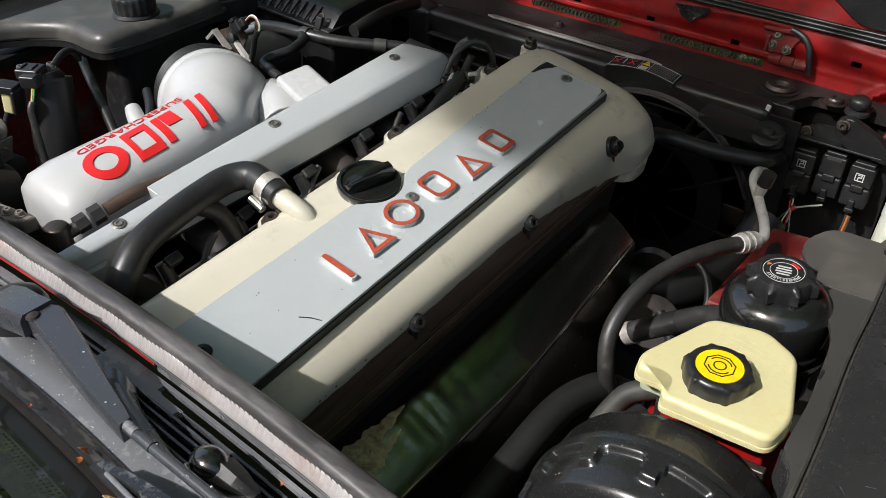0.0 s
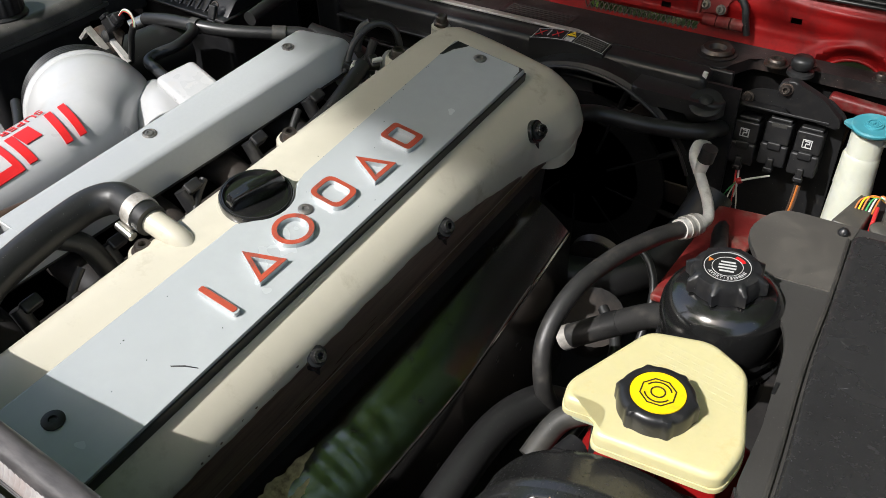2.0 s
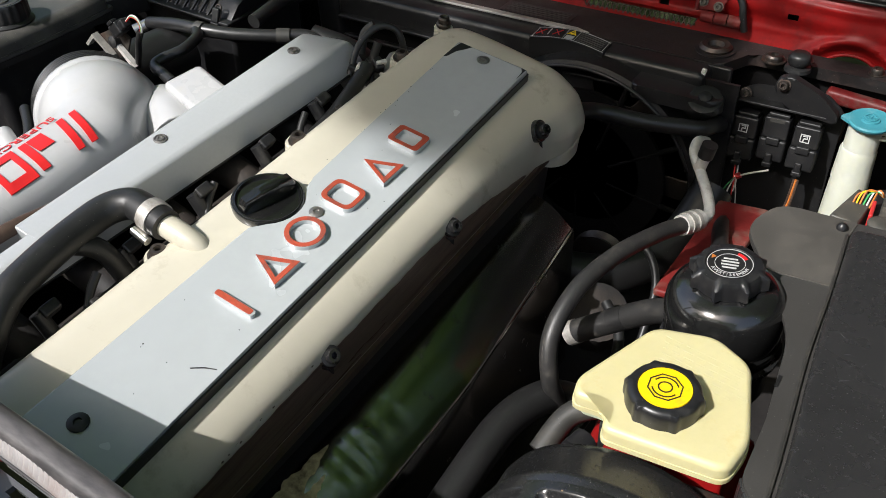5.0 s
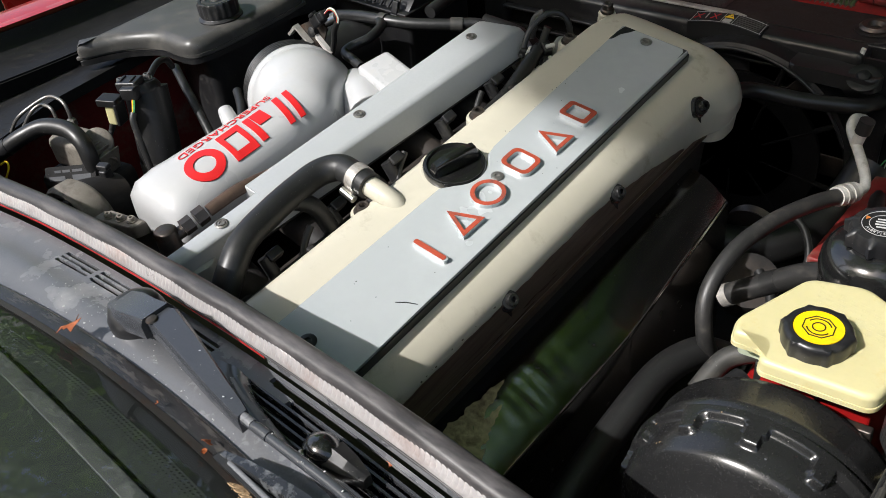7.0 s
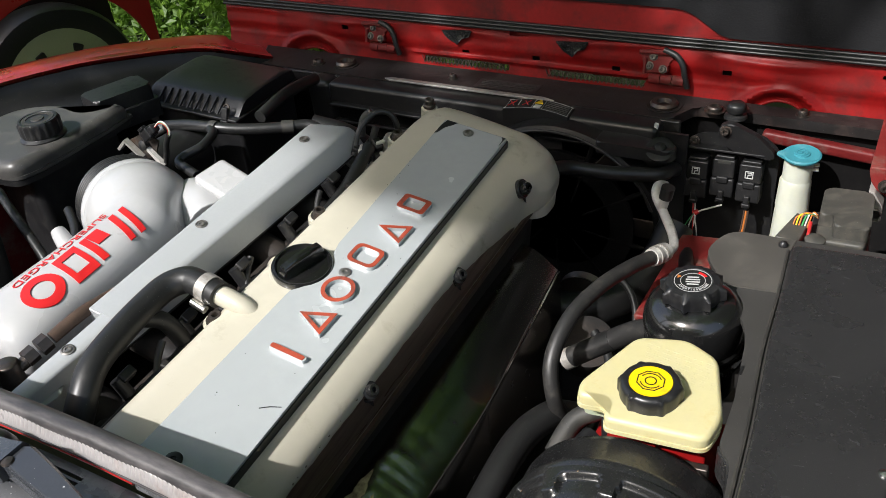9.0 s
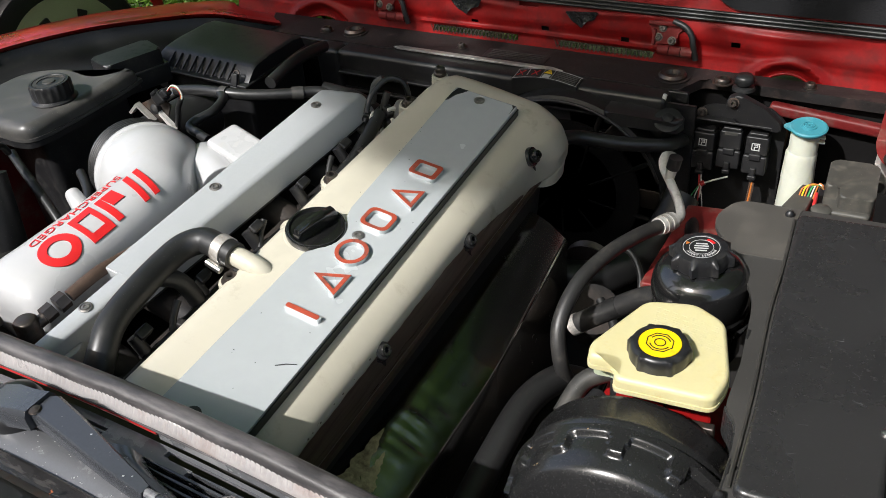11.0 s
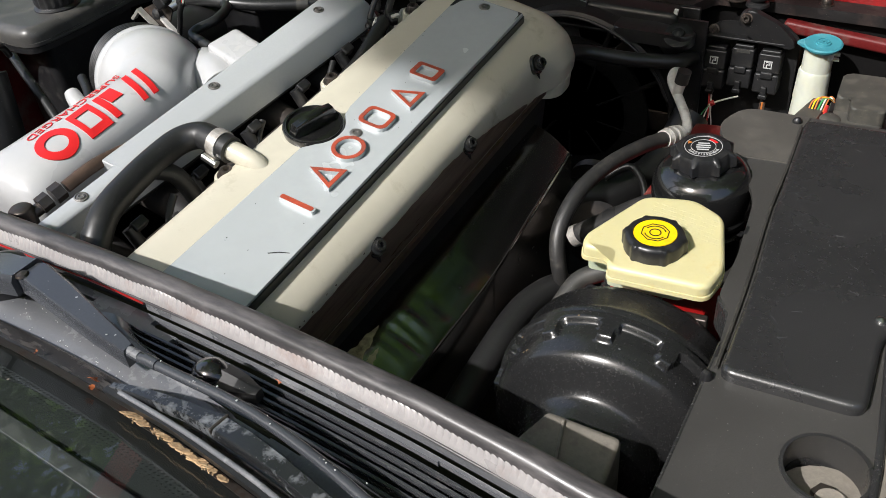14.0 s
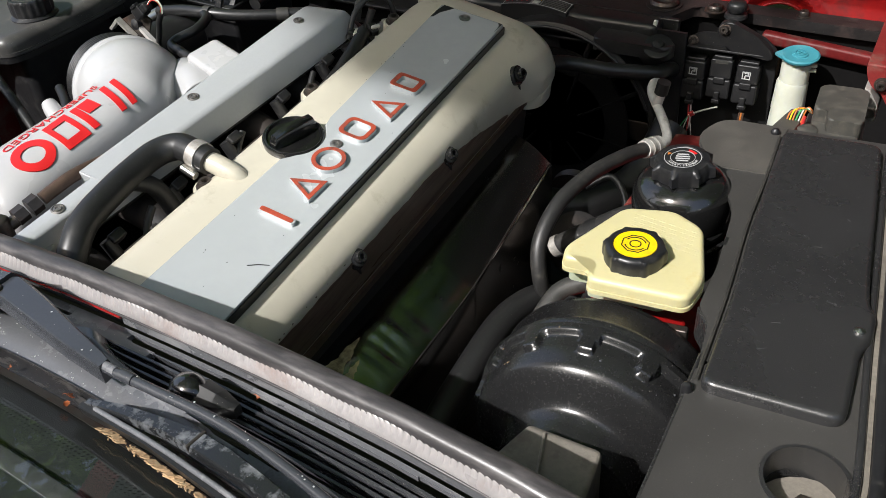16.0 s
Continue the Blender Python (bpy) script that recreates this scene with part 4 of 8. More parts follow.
# the centre plate, lying on the cover
CAP_X, CAP_Y = -0.0590, -0.0125
notch = [(CAP_X + 0.0445 * math.cos(radians(a)), CAP_Y + 0.0445 * math.sin(radians(a))) for a in (58, 46, 34, 22, 10, -2, -14, -26, -38, -50, -62)]
outline = rounded([(0.066, -0.372), (0.054, 0.372), (-0.056, 0.372)], [0.004, 0.006, 0.004], 3) + [(-0.047, 0.20), (-0.039, 0.042)] + notch + [(-0.0440, -0.060), (-0.0450, -0.372)]
plate = thing("spark_plug_cover", E, "flat silver-grey cover plate with raised red badge pieces", "cover plate")
top = part("plate", moved(prism(outline, -0.010, 0.000, 0.0018), E), PLATE, plate)
# black wall: the shadow under the plate's edge is put into its colour
part("shaded_side_wall", moved(box((0.0595, 0.0, -0.013), (0.004, 0.742, 0.018), 0.001, (0, 0, 0.92)), E), RUBBER, plate, "black edge below the plate, its shadow put into the colour")
part("front_wall", moved(box((0.0, 0.3705, -0.010), (0.104, 0.004, 0.016), 0.001), E), PLATE, plate)
for y, s in ((0.354, 1.0), (0.0, 0.95), (-0.322, 1.15)):
    scr = part("plate_screw", moved(lathe([(0.001, 0), (0.0085 * s, 0), (0.0088 * s, 0.0015), (0.0065 * s, 0.0028), (0.0035 * s, 0.0028), (0.003 * s, 0.0012), (0.001, 0.0012)], Matrix.Translation((-0.006 if y > 0.3 else 0.0, y, 0.0)), 18), E), SCREWM if y > -0.1 else INK, plate, "steel screw with a socket head" if y > -0.1 else "black rubber plug")
# bare worn patches
part("worn_corner", moved(prism([(-0.0535, 0.330), (-0.0540, 0.352), (-0.0515, 0.3705), (-0.034, 0.3705), (-0.038, 0.362), (-0.046, 0.350), (-0.0500, 0.333)], 0.0, 0.0005), E), INK, plate, "black worn paint at the front corner")
part("worn_corner", moved(prism([(0.0505, 0.345), (0.051, 0.369), (0.044, 0.370), (0.049, 0.362)], 0.0, 0.0005), E), INK, plate)
for k in range(26):
    x, y, r_ = random.choice([(-0.049, 0.27), (-0.044, 0.16), (0.0, 0.1), (0.03, -0.2)]), 0, 0
    y = x[1] + random.uniform(-0.09, 0.09)
    x = (x[0] + random.uniform(-0.002, 0.003)) if x[0] < -0.04 else random.uniform(-0.04, 0.05)
    r_ = random.uniform(0.0003, 0.0007)
    part("chip", moved(prism([(r_ * random.uniform(0.7, 1.5) * math.cos(a), r_ * 1.3 * random.uniform(0.5, 1.3) * math.sin(a)) for a in (0, 1.1, 2.1, 3.0, 4.2, 5.2)], 0, 0.0003), E @ pose(x, y, 0.0001)), INK, plate)
part("scratch", moved(prism([(0.0, 0.0), (0.010, 0.008), (0.021, 0.013), (0.022, 0.0126), (0.011, 0.007), (0.001, -0.0006)], 0, 0.0004), E @ pose(0.036, -0.225, 0.0001)), INK, plate)

# badge pieces: plain raised shapes with pale sides and faded red tops
def badge(shape_outer, shape_inner, y, x=0.012):
    m = E @ pose(x, y, 0)
    if shape_inner:
        base = frame_shape(shape_outer, shape_inner, 0.0, 0.0055, m)
        mid = [((a + c) / 2, (b_ + d) / 2) for (a, b_), (c, d) in zip(shape_outer, shape_inner)]
        sh = lambda P, f: [(p[0] + (q[0] - p[0]) * f, p[1] + (q[1] - p[1]) * f) for p, q in zip(P, mid)]
        cap = frame_shape(sh(shape_outer, 0.14), sh(shape_inner, 0.14), 0.0055, 0.0062, m)
    else:
        base = prism(shape_outer, 0.0, 0.0055, m=m)
        cap = prism([(a * 0.9, b_ * 0.82) for a, b_ in shape_outer], 0.0055, 0.0062, m=m)
    p = part("badge_piece", base, PLATE, plate, "raised badge piece, pale sides and faded red face")
    part("red_face", cap, RUSTRED, p)


def tri(w, h, n=8):
    c = [(h / 2, -w / 2), (h / 2, w / 2), (-h / 2, 0)]
    out = []
    for i in range(3):
        a, b_ = c[i], c[(i + 1) % 3]
        out += [(a[0] + (b_[0] - a[0]) * k / n, a[1] + (b_[1] - a[1]) * k / n) for k in range(n)]
    return out


def inset(P, k):
    c = (sum(p[0] for p in P) / len(P), sum(p[1] for p in P) / len(P))
    return [(c[0] + (p[0] - c[0]) * k, c[1] + (p[1] - c[1]) * k) for p in P]


bar = rounded([(-0.026, -0.004), (0.026, -0.004), (0.026, 0.004), (-0.026, 0.004)], 0.003, 3)
ring_o = [(0.022 * math.cos(a), 0.023 * math.sin(a)) for a in [2 * math.pi * k / 28 for k in range(28)]]
badge(bar, None, -0.147, 0.018)
badge(tri(0.040, 0.044), inset(tri(0.040, 0.044), 0.55), -0.088, 0.014)
badge(ring_o, inset(ring_o, 0.72), -0.033, 0.012)
pill = rounded([(-0.022, -0.019), (0.022, -0.019), (0.022, 0.019), (-0.022, 0.019)], 0.012, 6)
badge(pill, inset(pill, 0.70), 0.036, 0.009)
badge(tri(0.040, 0.044), inset(tri(0.040, 0.044), 0.55), 0.096, 0.013)
slab = rounded([(-0.022, -0.016), (0.022, -0.016), (0.022, 0.016), (-0.022, 0.016)], 0.006, 6)
badge(slab, inset(slab, 0.62), 0.158, 0.011)

# oil filler cap
cap_m = E @ pose(CAP_X, CAP_Y, -0.0095)
cap = thing("oil_filler_cap", cap_m, "black plastic oil filler cap with a finger bar", "oil cap")
part("disc", lathe([(0.001, 0), (0.0405, 0), (0.0410, 0.006), (0.0395, 0.009), (0.036, 0.0095), (0.034, 0.006), (0.001, 0.006)], cap_m, 40), GLOSS, cap)
part("finger_bar", moved(loft([[V(x, yy, z) for x, z in ((-0.0075 * w, 0.005), (-0.0065 * w, 0.023 * h), (-0.004, 0.027 * h), (0.004, 0.027 * h), (0.0065 * w, 0.023 * h), (0.0075 * w, 0.005))] for yy, w, h in ((-0.034, 0.8, 0.55), (-0.030, 1, 0.85), (-0.01, 1.2, 1.0), (0.012, 1.2, 1.0), (0.030, 1, 0.9), (0.034, 0.8, 0.6))]), cap_m @ pose(0, 0, 0, 0, 0, -14)), GLOSS, cap)
part("white_mark", moved(box((-0.010, -0.022, 0.0068), (0.003, 0.010, 0.001), 0), cap_m), WHITEPRINT, cap)
part("rim_mark", frame_shape(circle((0, 0), 0.0385, 36), circle((0, 0), 0.0375, 36), 0.0094, 0.0098, cap_m), BLACK, cap)

# ---- fuel rail cover ----
rc = thing("fuel_rail_cover", E, "long silver painted fuel rail cover with two screws", "engine cover")
RT = -0.026


def rail_edges(y):
    """The outer edge, the fold and the lower edge of the cover at y."""
    return -0.2695 + 0.009 * y, -0.2130 + 0.040 * y, -0.1975 + 0.055 * y


rings = []
for y, dz in [(-0.190, 0), (-0.187, 0)] + [(-0.17 + 0.05 * i, 0) for i in range(9)] + [(0.262, 0.0), (0.280, -0.0005), (0.287, -0.002), (0.291, -0.006), (0.293, -0.030)]:
    a, f, b_ = rail_edges(y)
    prof = [(a - 0.003, -0.050), (a - 0.0015, -0.007), (a + 0.003, -0.0015), (a + 0.010, 0.0), (f - 0.008, 0.0), (f - 0.001, -0.0012), (f + 0.003, -0.0050), (b_ - 0.002, -0.031), (b_, -0.037), (b_ - 0.004, -0.040), (f - 0.002, -0.010), (a + 0.010, -0.006), (a + 0.004, -0.050)]
    rings.append([V(x, y + (0.022 * (x + 0.270) / 0.06 if y > 0.24 else 0), max(z + dz, -0.055) + RT) for x, z in prof])
part("cover", moved(loft(rings), E), RAIL, rc)
rings = []
for y in (-0.355, -0.34, -0.30, -0.25, -0.190):
    a, f, b_ = rail_edges(y)
    rings.append([V(x, y, z + RT) for x, z in ((-0.250, -0.040), (-0.249, -0.006), (-0.246, -0.001), (f - 0.010, 0.0), (f - 0.001, -0.0012), (f + 0.003, -0.0050), (b_ - 0.002, -0.031), (b_, -0.037), (b_ - 0.004, -0.040), (f - 0.002, -0.010), (-0.240, -0.006), (-0.240, -0.040))])
part("tail", moved(loft(rings), E), RAIL, rc)
part("step_face", moved(box((-0.259, -0.189, RT - 0.021), (0.022, 0.005, 0.038), 0.002), E), RAIL, rc)
for x, y in ((-0.250, 0.0048), (-0.2445, 0.245), (-0.2365, -0.2548)):
    part("screw", moved(lathe([(0.001, 0), (0.0085, 0), (0.0088, 0.0010), (0.0070, 0.0018), (0.0063, 0.0006), (0.0052, 0.0006), (0.0048, 0.0024), (0.0028, 0.0026), (0.002, 0.0012), (0.001, 0.0012)], Matrix.Translation((x, y, RT)), 18), E), SCREWM, rc, "steel socket-head screw in a cup washer")
part("rubber_edge", moved(tube([V(-0.2185, -0.33, RT - 0.040), V(-0.2005, 0.0, RT - 0.040), V(-0.185, 0.29, RT - 0.040)], 0.003, 8), E), RUBBER, rc)
part("drip_fin", moved(prism(rounded([(-0.232, -0.355), (-0.219, -0.355), (-0.209, -0.30), (-0.217, -0.285)], 0.003, 2), RT - 0.055, RT - 0.020, 0.002), E), RAIL, rc)

# brown oily pipe with brass-like unions through the notch of the rail cover
fp = thing("fuel_pipe", el(-0.260, -0.282, -0.054), "oily brown fuel pipe with hexagonal unions", "pipe")
part("pipe", tube([el(-0.270, -0.132, -0.044), el(-0.272, -0.172, -0.036), el(-0.276, -0.202, -0.034), el(-0.282, -0.244, -0.040)], 0.0085, 14), BROWN, fp)
for q, (y, r_) in enumerate(((-0.262, 0.0125), (-0.283, 0.0115))):
    part("hex_union", lathe([(0.001, 0), (r_, 0), (r_, 0.015), (0.001, 0.015)], aim(el(-0.283, y + 0.014, -0.040), E.to_3x3() @ V(-0.12, -1, -0.15)), 6), DARKSTEEL, fp, "dark hexagonal pipe union", 20)
part("banjo", tube([el(-0.286, -0.280, -0.046), el(-0.290, -0.297, -0.050)], 0.0085, 12, smooth=False), DARKSTEEL, fp)
part("damper_can", lathe([(0.001, -0.03), (0.015, -0.03), (0.015, 0.010), (0.012, 0.013), (0.001, 0.013)], Matrix.Translation(el(-0.292, -0.304, -0.046)), 20), DARKSTEEL, fp, "round steel damper")

# breather hose bending over to the spigot
bh = thing("breather_hose", el(-0.18, -0.3, -0.1), "thick black rubber breather hose with a steel clamp", "hose")
part("hose", tube([el(-0.160, -0.355, -0.12), el(-0.162, -0.325, -0.060), el(-0.168, -0.298, -0.030), el(-0.180, -0.263, -0.014), el(-0.188, -0.213, -0.010), el(-0.193, -0.162, -0.010), el(-0.191, -0.124, -0.009), el(-0.174, -0.104, -0.006), el(-0.148, -0.104, -0.004), el(-0.118, -0.107, -0.004)], 0.0178, 22, 7), RUBBER, bh)
part("clamp_band", tube([el(-0.146, -0.1042, -0.0040), el(-0.131, -0.1055, -0.0040)], 0.0194, 24, smooth=False), ALU, bh, "bright steel worm-drive clamp")
part("clamp_screw", tube([el(-0.150, -0.126, -0.014), el(-0.128, -0.127, -0.018)], 0.0055, 10, smooth=False), STEEL, bh)
part("lower_branch", tube([el(-0.190, -0.18, -0.015), el(-0.176, -0.155, -0.038), el(-0.160, -0.145, -0.085)], 0.012, 12), RUBBER, bh)

# loom between rail cover and cam cover, and the front bundle
lm = thing("wiring_loom", el(-0.15, 0.0, -0.1), "dusty black taped wiring loom beside the cam cover", "wiring loom")
part("run", tube([el(-0.150, -0.30, -0.085), el(-0.152, -0.1, -0.082), el(-0.148, 0.06, -0.084), el(-0.150, 0.2, -0.075), el(-0.158, 0.30, -0.045)], 0.011, 10), RUBBER, lm)
part("arch", tube([el(-0.175, 0.280, -0.055), el(-0.178, 0.305, -0.022), el(-0.168, 0.335, -0.004), el(-0.150, 0.350, -0.006), el(-0.137, 0.352, -0.024), el(-0.132, 0.350, -0.058)], 0.0048, 10), RUBBER, lm)
part("sleeve", tube([el(-0.186, 0.320, -0.045), el(-0.186, 0.330, -0.018), el(-0.176, 0.340, -0.006)], 0.0068, 10), DUSTY, lm, "crumpled plastic sleeve")
part("drop", tube([el(-0.158, 0.325, -0.018), el(-0.160, 0.315, -0.040), el(-0.157, 0.300, -0.078)], 0.0062, 10), RUBBER, lm)
for x, y, z, a in ((-0.172, 0.288, -0.050, 20), (-0.150, 0.312, -0.046, -30), (-0.140, 0.300, -0.060, 50)):
    q_ = part("connector", moved(box((x, y, z), (0.020, 0.014, 0.016), 0.003, (0, 20, a)), E), BLACK, lm, "black connector plug")
    part("connector_ring", moved(box((x + 0.006, y, z + 0.006), (0.006, 0.015, 0.010), 0.002, (0, 20, a)), E), ALULIGHT, q_, "pale metal collar")
for y in (-0.21, -0.03, 0.14):
    part("branch", tube([el(-0.150, y, -0.082), el(-0.165, y + 0.02, -0.070), el(-0.172, y + 0.04, -0.058)], 0.005, 8), RUBBER, lm)

# ---- intake plenum: white casting swelling into a domed elbow ----
pl = thing("intake_plenum", E, "glossy white intake casting swelling to a dome, red lettering", "intake plenum")
secs = [(-0.276, -0.385, 0.044, -0.150, -0.100), (-0.274, -0.385, 0.056, -0.160, -0.082), (-0.270, -0.385, 0.064, -0.165, -0.066), (-0.258, -0.384, 0.068, -0.165, -0.054), (-0.230, -0.381, 0.067, -0.165, -0.046), (-0.180, -0.377, 0.063, -0.165, -0.042), (-0.110, -0.374, 0.059, -0.165, -0.040), (-0.060, -0.374, 0.058, -0.165, -0.039), (-0.025, -0.377, 0.059, -0.168, -0.038), (0.020, -0.386, 0.064, -0.170, -0.037), (0.050, -0.402, 0.066, -0.172, -0.044), (0.080, -0.420, 0.045, -0.172, -0.070)]
DOME_C, DOME_R = V(-0.440, 0.053, -0.121), 0.0874


def body_at(y):
    """Centre, half width and heights of the plenum body at y."""
    k = max(secs[0][0], min(secs[-1][0], y))
    for a, b_ in zip(secs, secs[1:]):
        if a[0] <= k <= b_[0]:
            f = (k - a[0]) / (b_[0] - a[0] + 1e-9)
            return [a[i] + (b_[i] - a[i]) * f for i in (1, 2, 3, 4)]


rings = []
for y in [q[0] for q in secs[:-2]] + [-0.050, -0.042, -0.036, -0.032, -0.028, -0.022, -0.016, -0.010] + [DOME_C.y + DOME_R * math.sin(radians(a)) for a in range(-36, 90, 7)] + [DOME_C.y + DOME_R * 0.9995]:
    cx, hw, z0, z1 = body_at(y)
    sq = max(0.0, DOME_R ** 2 - (y - DOME_C.y) ** 2) ** 0.5
    away = max(0.0, min(1.0, (y - 0.02) / 0.09))
    ox, oz = cx + (DOME_C.x - cx) * max(away, min(1.0, max(0.0, (y + 0.03) / 0.05)) * 0.6), -0.105 - 0.016 * away
    ring = []
    for k in range(44):
        a = 2 * math.pi * k / 44
        dx, dz = math.cos(a), math.sin(a)
        lo, hi = 0.0, 0.2
        for _ in range(22):
            r_ = (lo + hi) / 2
            px, pz = ox + dx * r_, oz + dz * r_
            inside_body = abs((px - cx) / hw) ** 2.78 + abs((pz - (z0 + z1) / 2) / ((z1 - z0) / 2)) ** 2.78 < 1 if y < 0.08 else False
            inside_dome = (px - DOME_C.x) ** 2 + (pz - DOME_C.z) ** 2 < sq * sq
            if inside_body or inside_dome:
                lo = r_
            else:
                hi = r_
        ring.append(V(ox + dx * lo, y, oz + dz * lo))
    rings.append((y, ring))
rings = [r_ for _, r_ in sorted(rings, key=lambda q: q[0])]
casting = loft(rings)
for _ in range(9):
    bmesh.ops.smooth_vert(casting, verts=[v for v in casting.verts if -0.045 < v.co.y < 0.125], factor=0.4, use_axis_x=True, use_axis_y=True, use_axis_z=True)
part("casting", moved(casting, E), WHITE, pl, angle=70)
BELLOWS_AXIS = V(-0.852, 0.397, -0.342)
part("elbow_neck", moved(lathe([(0.060, 0.0), (0.0835, 0.012), (0.0865, 0.020), (0.0865, 0.027), (0.083, 0.030), (0.050, 0.031)], aim(DOME_C, BELLOWS_AXIS), 48), E), WHITE, pl, "raised white lip of the dome", angle=50)
part("runner_shoulder", moved(tube([V(-0.40, 0.13, -0.125), V(-0.355, 0.105, -0.112), V(-0.31, 0.08, -0.11)], [0.035, 0.042, 0.04], 18), E), WHITE, pl, angle=70)
part("idle_boss", moved(tube([V(-0.44, -0.080, -0.110), V(-0.475, -0.068, -0.095), V(-0.49, -0.062, -0.090)], [0.016, 0.013, 0.011], 12), E), WHITE, pl)
part("side_box", moved(box((-0.318, 0.138, -0.086), (0.106, 0.062, 0.050), 0.008, (4, 0, -12)), E), WHITE, pl, "white cast box beside the dome")
# badge on top: four plain red shapes, and the word below them
def on_plenum(x, y):
    cx, hw, z0, z1 = body_at(y)
    u = min(0.999, abs((x - cx) / hw)) ** (1 / 0.72)
    return (z0 + z1) / 2 + (z1 - z0) / 2 * (math.sqrt(max(0, 1 - u * u)) ** 0.72)


def lay(bm, lift=0.0008):
    """Lays a flat shape on the curved top of the plenum."""
    bmesh.ops.subdivide_edges(bm, edges=[e for e in bm.edges if e.calc_length() > 0.012], cuts=3, use_grid_fill=True)
    for v in bm.verts:
        v.co.z += on_plenum(v.co.x, v.co.y) + lift
    return bm


def red_shape(poly, inner=None):
    if inner:
        bm = frame_shape(poly, inner, 0.0, 0.0012)
    else:
        bm = prism(poly, 0.0, 0.0012)
    part("badge_shape", moved(lay(bm), E), REDPRINT, pl, "plain red badge shape")


def quad(x0, x1, y0, y1, skew=0.0, n=6):
    c = [(x0, y0 + skew), (x1, y0), (x1, y1), (x0, y1 + skew)]
    out = []
    for i in range(4):
        a, b_ = c[i], c[(i + 1) % 4]
        out += [(a[0] + (b_[0] - a[0]) * k / n, a[1] + (b_[1] - a[1]) * k / n) for k in range(n)]
    return out


red_shape(quad(-0.388, -0.334, -0.054, -0.044, 0.012))
red_shape(quad(-0.388, -0.334, -0.034, -0.024, 0.012))
red_shape(quad(-0.386, -0.360, -0.088, -0.066, 0.0))
red_shape(quad(-0.386, -0.336, -0.104, -0.093, 0.004))
slabp = quad(-0.388, -0.334, -0.152, -0.112, 0.004)
red_shape(slabp, inset(slabp, 0.58))
ring6 = [(-0.361 + 0.028 * math.cos(a), -0.188 + 0.029 * math.sin(a)) for a in [2 * math.pi * k / 28 for k in range(28)]]
red_shape(ring6, inset(ring6, 0.56))
word = lettering("SUPERCHARGED", 0.0200, 0.0008, pose(-0.4015, -0.120, 0.0, 0, 0, -90) @ Matrix.Diagonal((1.13, 0.85, 1, 1)))
part("lettering", moved(lay(word), E), REDPRINT, pl, "small red capitals reading SUPERCHARGED")

# rubber bellows from the dome to the air meter
bl = thing("intake_bellows", el(-0.54, 0.1, -0.05), "ribbed black rubber intake bellows", "bellows")
prof = []
for k in range(6):
    h = 0.033 + k * 0.010
    prof += [(0.0765, h), (0.0815, h + 0.002), (0.0825, h + 0.0045), (0.0815, h + 0.007), (0.0765, h + 0.009)]
part("bellows", lathe([(0.05, 0.033)] + prof + [(0.05, 0.096)], aim(el(*DOME_C), E.to_3x3() @ BELLOWS_AXIS), 44), RUBBER, bl)
part("pipe", tube([el(-0.510, 0.086, -0.149), el(-0.560, 0.120, -0.172), el(-0.596, 0.200, -0.200), el(-0.586, 0.330, -0.210)], 0.048, 22), RUBBER, bl)

# throttle position bracket, plug and its wires
tb = thing("sensor_bracket", el(-0.53, 0.2, 0.0), "bent bare steel bracket with a black plug and wires", "bracket")
PB = lambda pts_, y0, y1: prism(pts_, y0, y1, m=Matrix(((1, 0, 0, 0), (0, 0, 1, 0), (0, 1, 0, 0), (0, 0, 0, 1))))
# bare steel plate given dark steel, its shadow put into the colour
part("plate", PB([(-1.076, 0.976), (-1.028, 0.998), (-1.004, 0.984), (-1.020, 0.958), (-1.044, 0.944)], 0.829, 0.832), DARKSTEEL, tb)
part("edge_strip", PB([(-1.102, 0.9600), (-1.0785, 0.9800), (-1.046, 0.9520), (-1.051, 0.9500), (-1.0785, 0.9735), (-1.098, 0.9565)], 0.818, 0.828), SILVERSTRIP, tb, "bright folded edge")
part("strut", PB([(-1.035, 0.972), (-1.030, 0.974), (-0.998, 0.944), (-1.006, 0.940)], 0.820, 0.828), ALULIGHT, tb)
plug = part("plug", join(box((-1.018, 0.826, 0.999), (0.024, 0.020, 0.020), 0.003, (0, -35, 0)), box((-1.003, 0.826, 1.009), (0.014, 0.016, 0.014), 0.003, (0, -35, 0))), BLACK, tb, "black connector plug")
part("latch", box((-1.022, 0.819, 1.010), (0.014, 0.010, 0.005), 0.001, (0, -35, 0)), BLACK, plug)
part("boss", lathe([(0.001, 0), (0.009, 0), (0.009, 0.010), (0.004, 0.012), (0.001, 0.012)], aim((-1.036, 0.829, 0.974), (0, -1, 0.2)), 14), BLACK, tb)
for k, w in enumerate((REDW, GREENW, WHITEW)):
    part("wire", tube([V(-0.998, 0.826, 1.013), V(-0.986 + 0.001 * k, 0.826, 1.022 + 0.0014 * k), V(-0.974 + 0.0013 * k, 0.826, 1.022 + 0.001 * k), V(-0.968 + 0.0012 * k, 0.826, 1.012), V(-0.972 + 0.001 * k, 0.826, 1.000)], 0.0013, 6), w, tb)
part("wire_sleeve", tube([V(-0.970, 0.826, 1.004), V(-0.977, 0.826, 0.994), V(-0.983, 0.826, 0.984), V(-0.990, 0.827, 0.966), V(-1.004, 0.830, 0.940)], 0.0048, 10), RUBBER, tb)

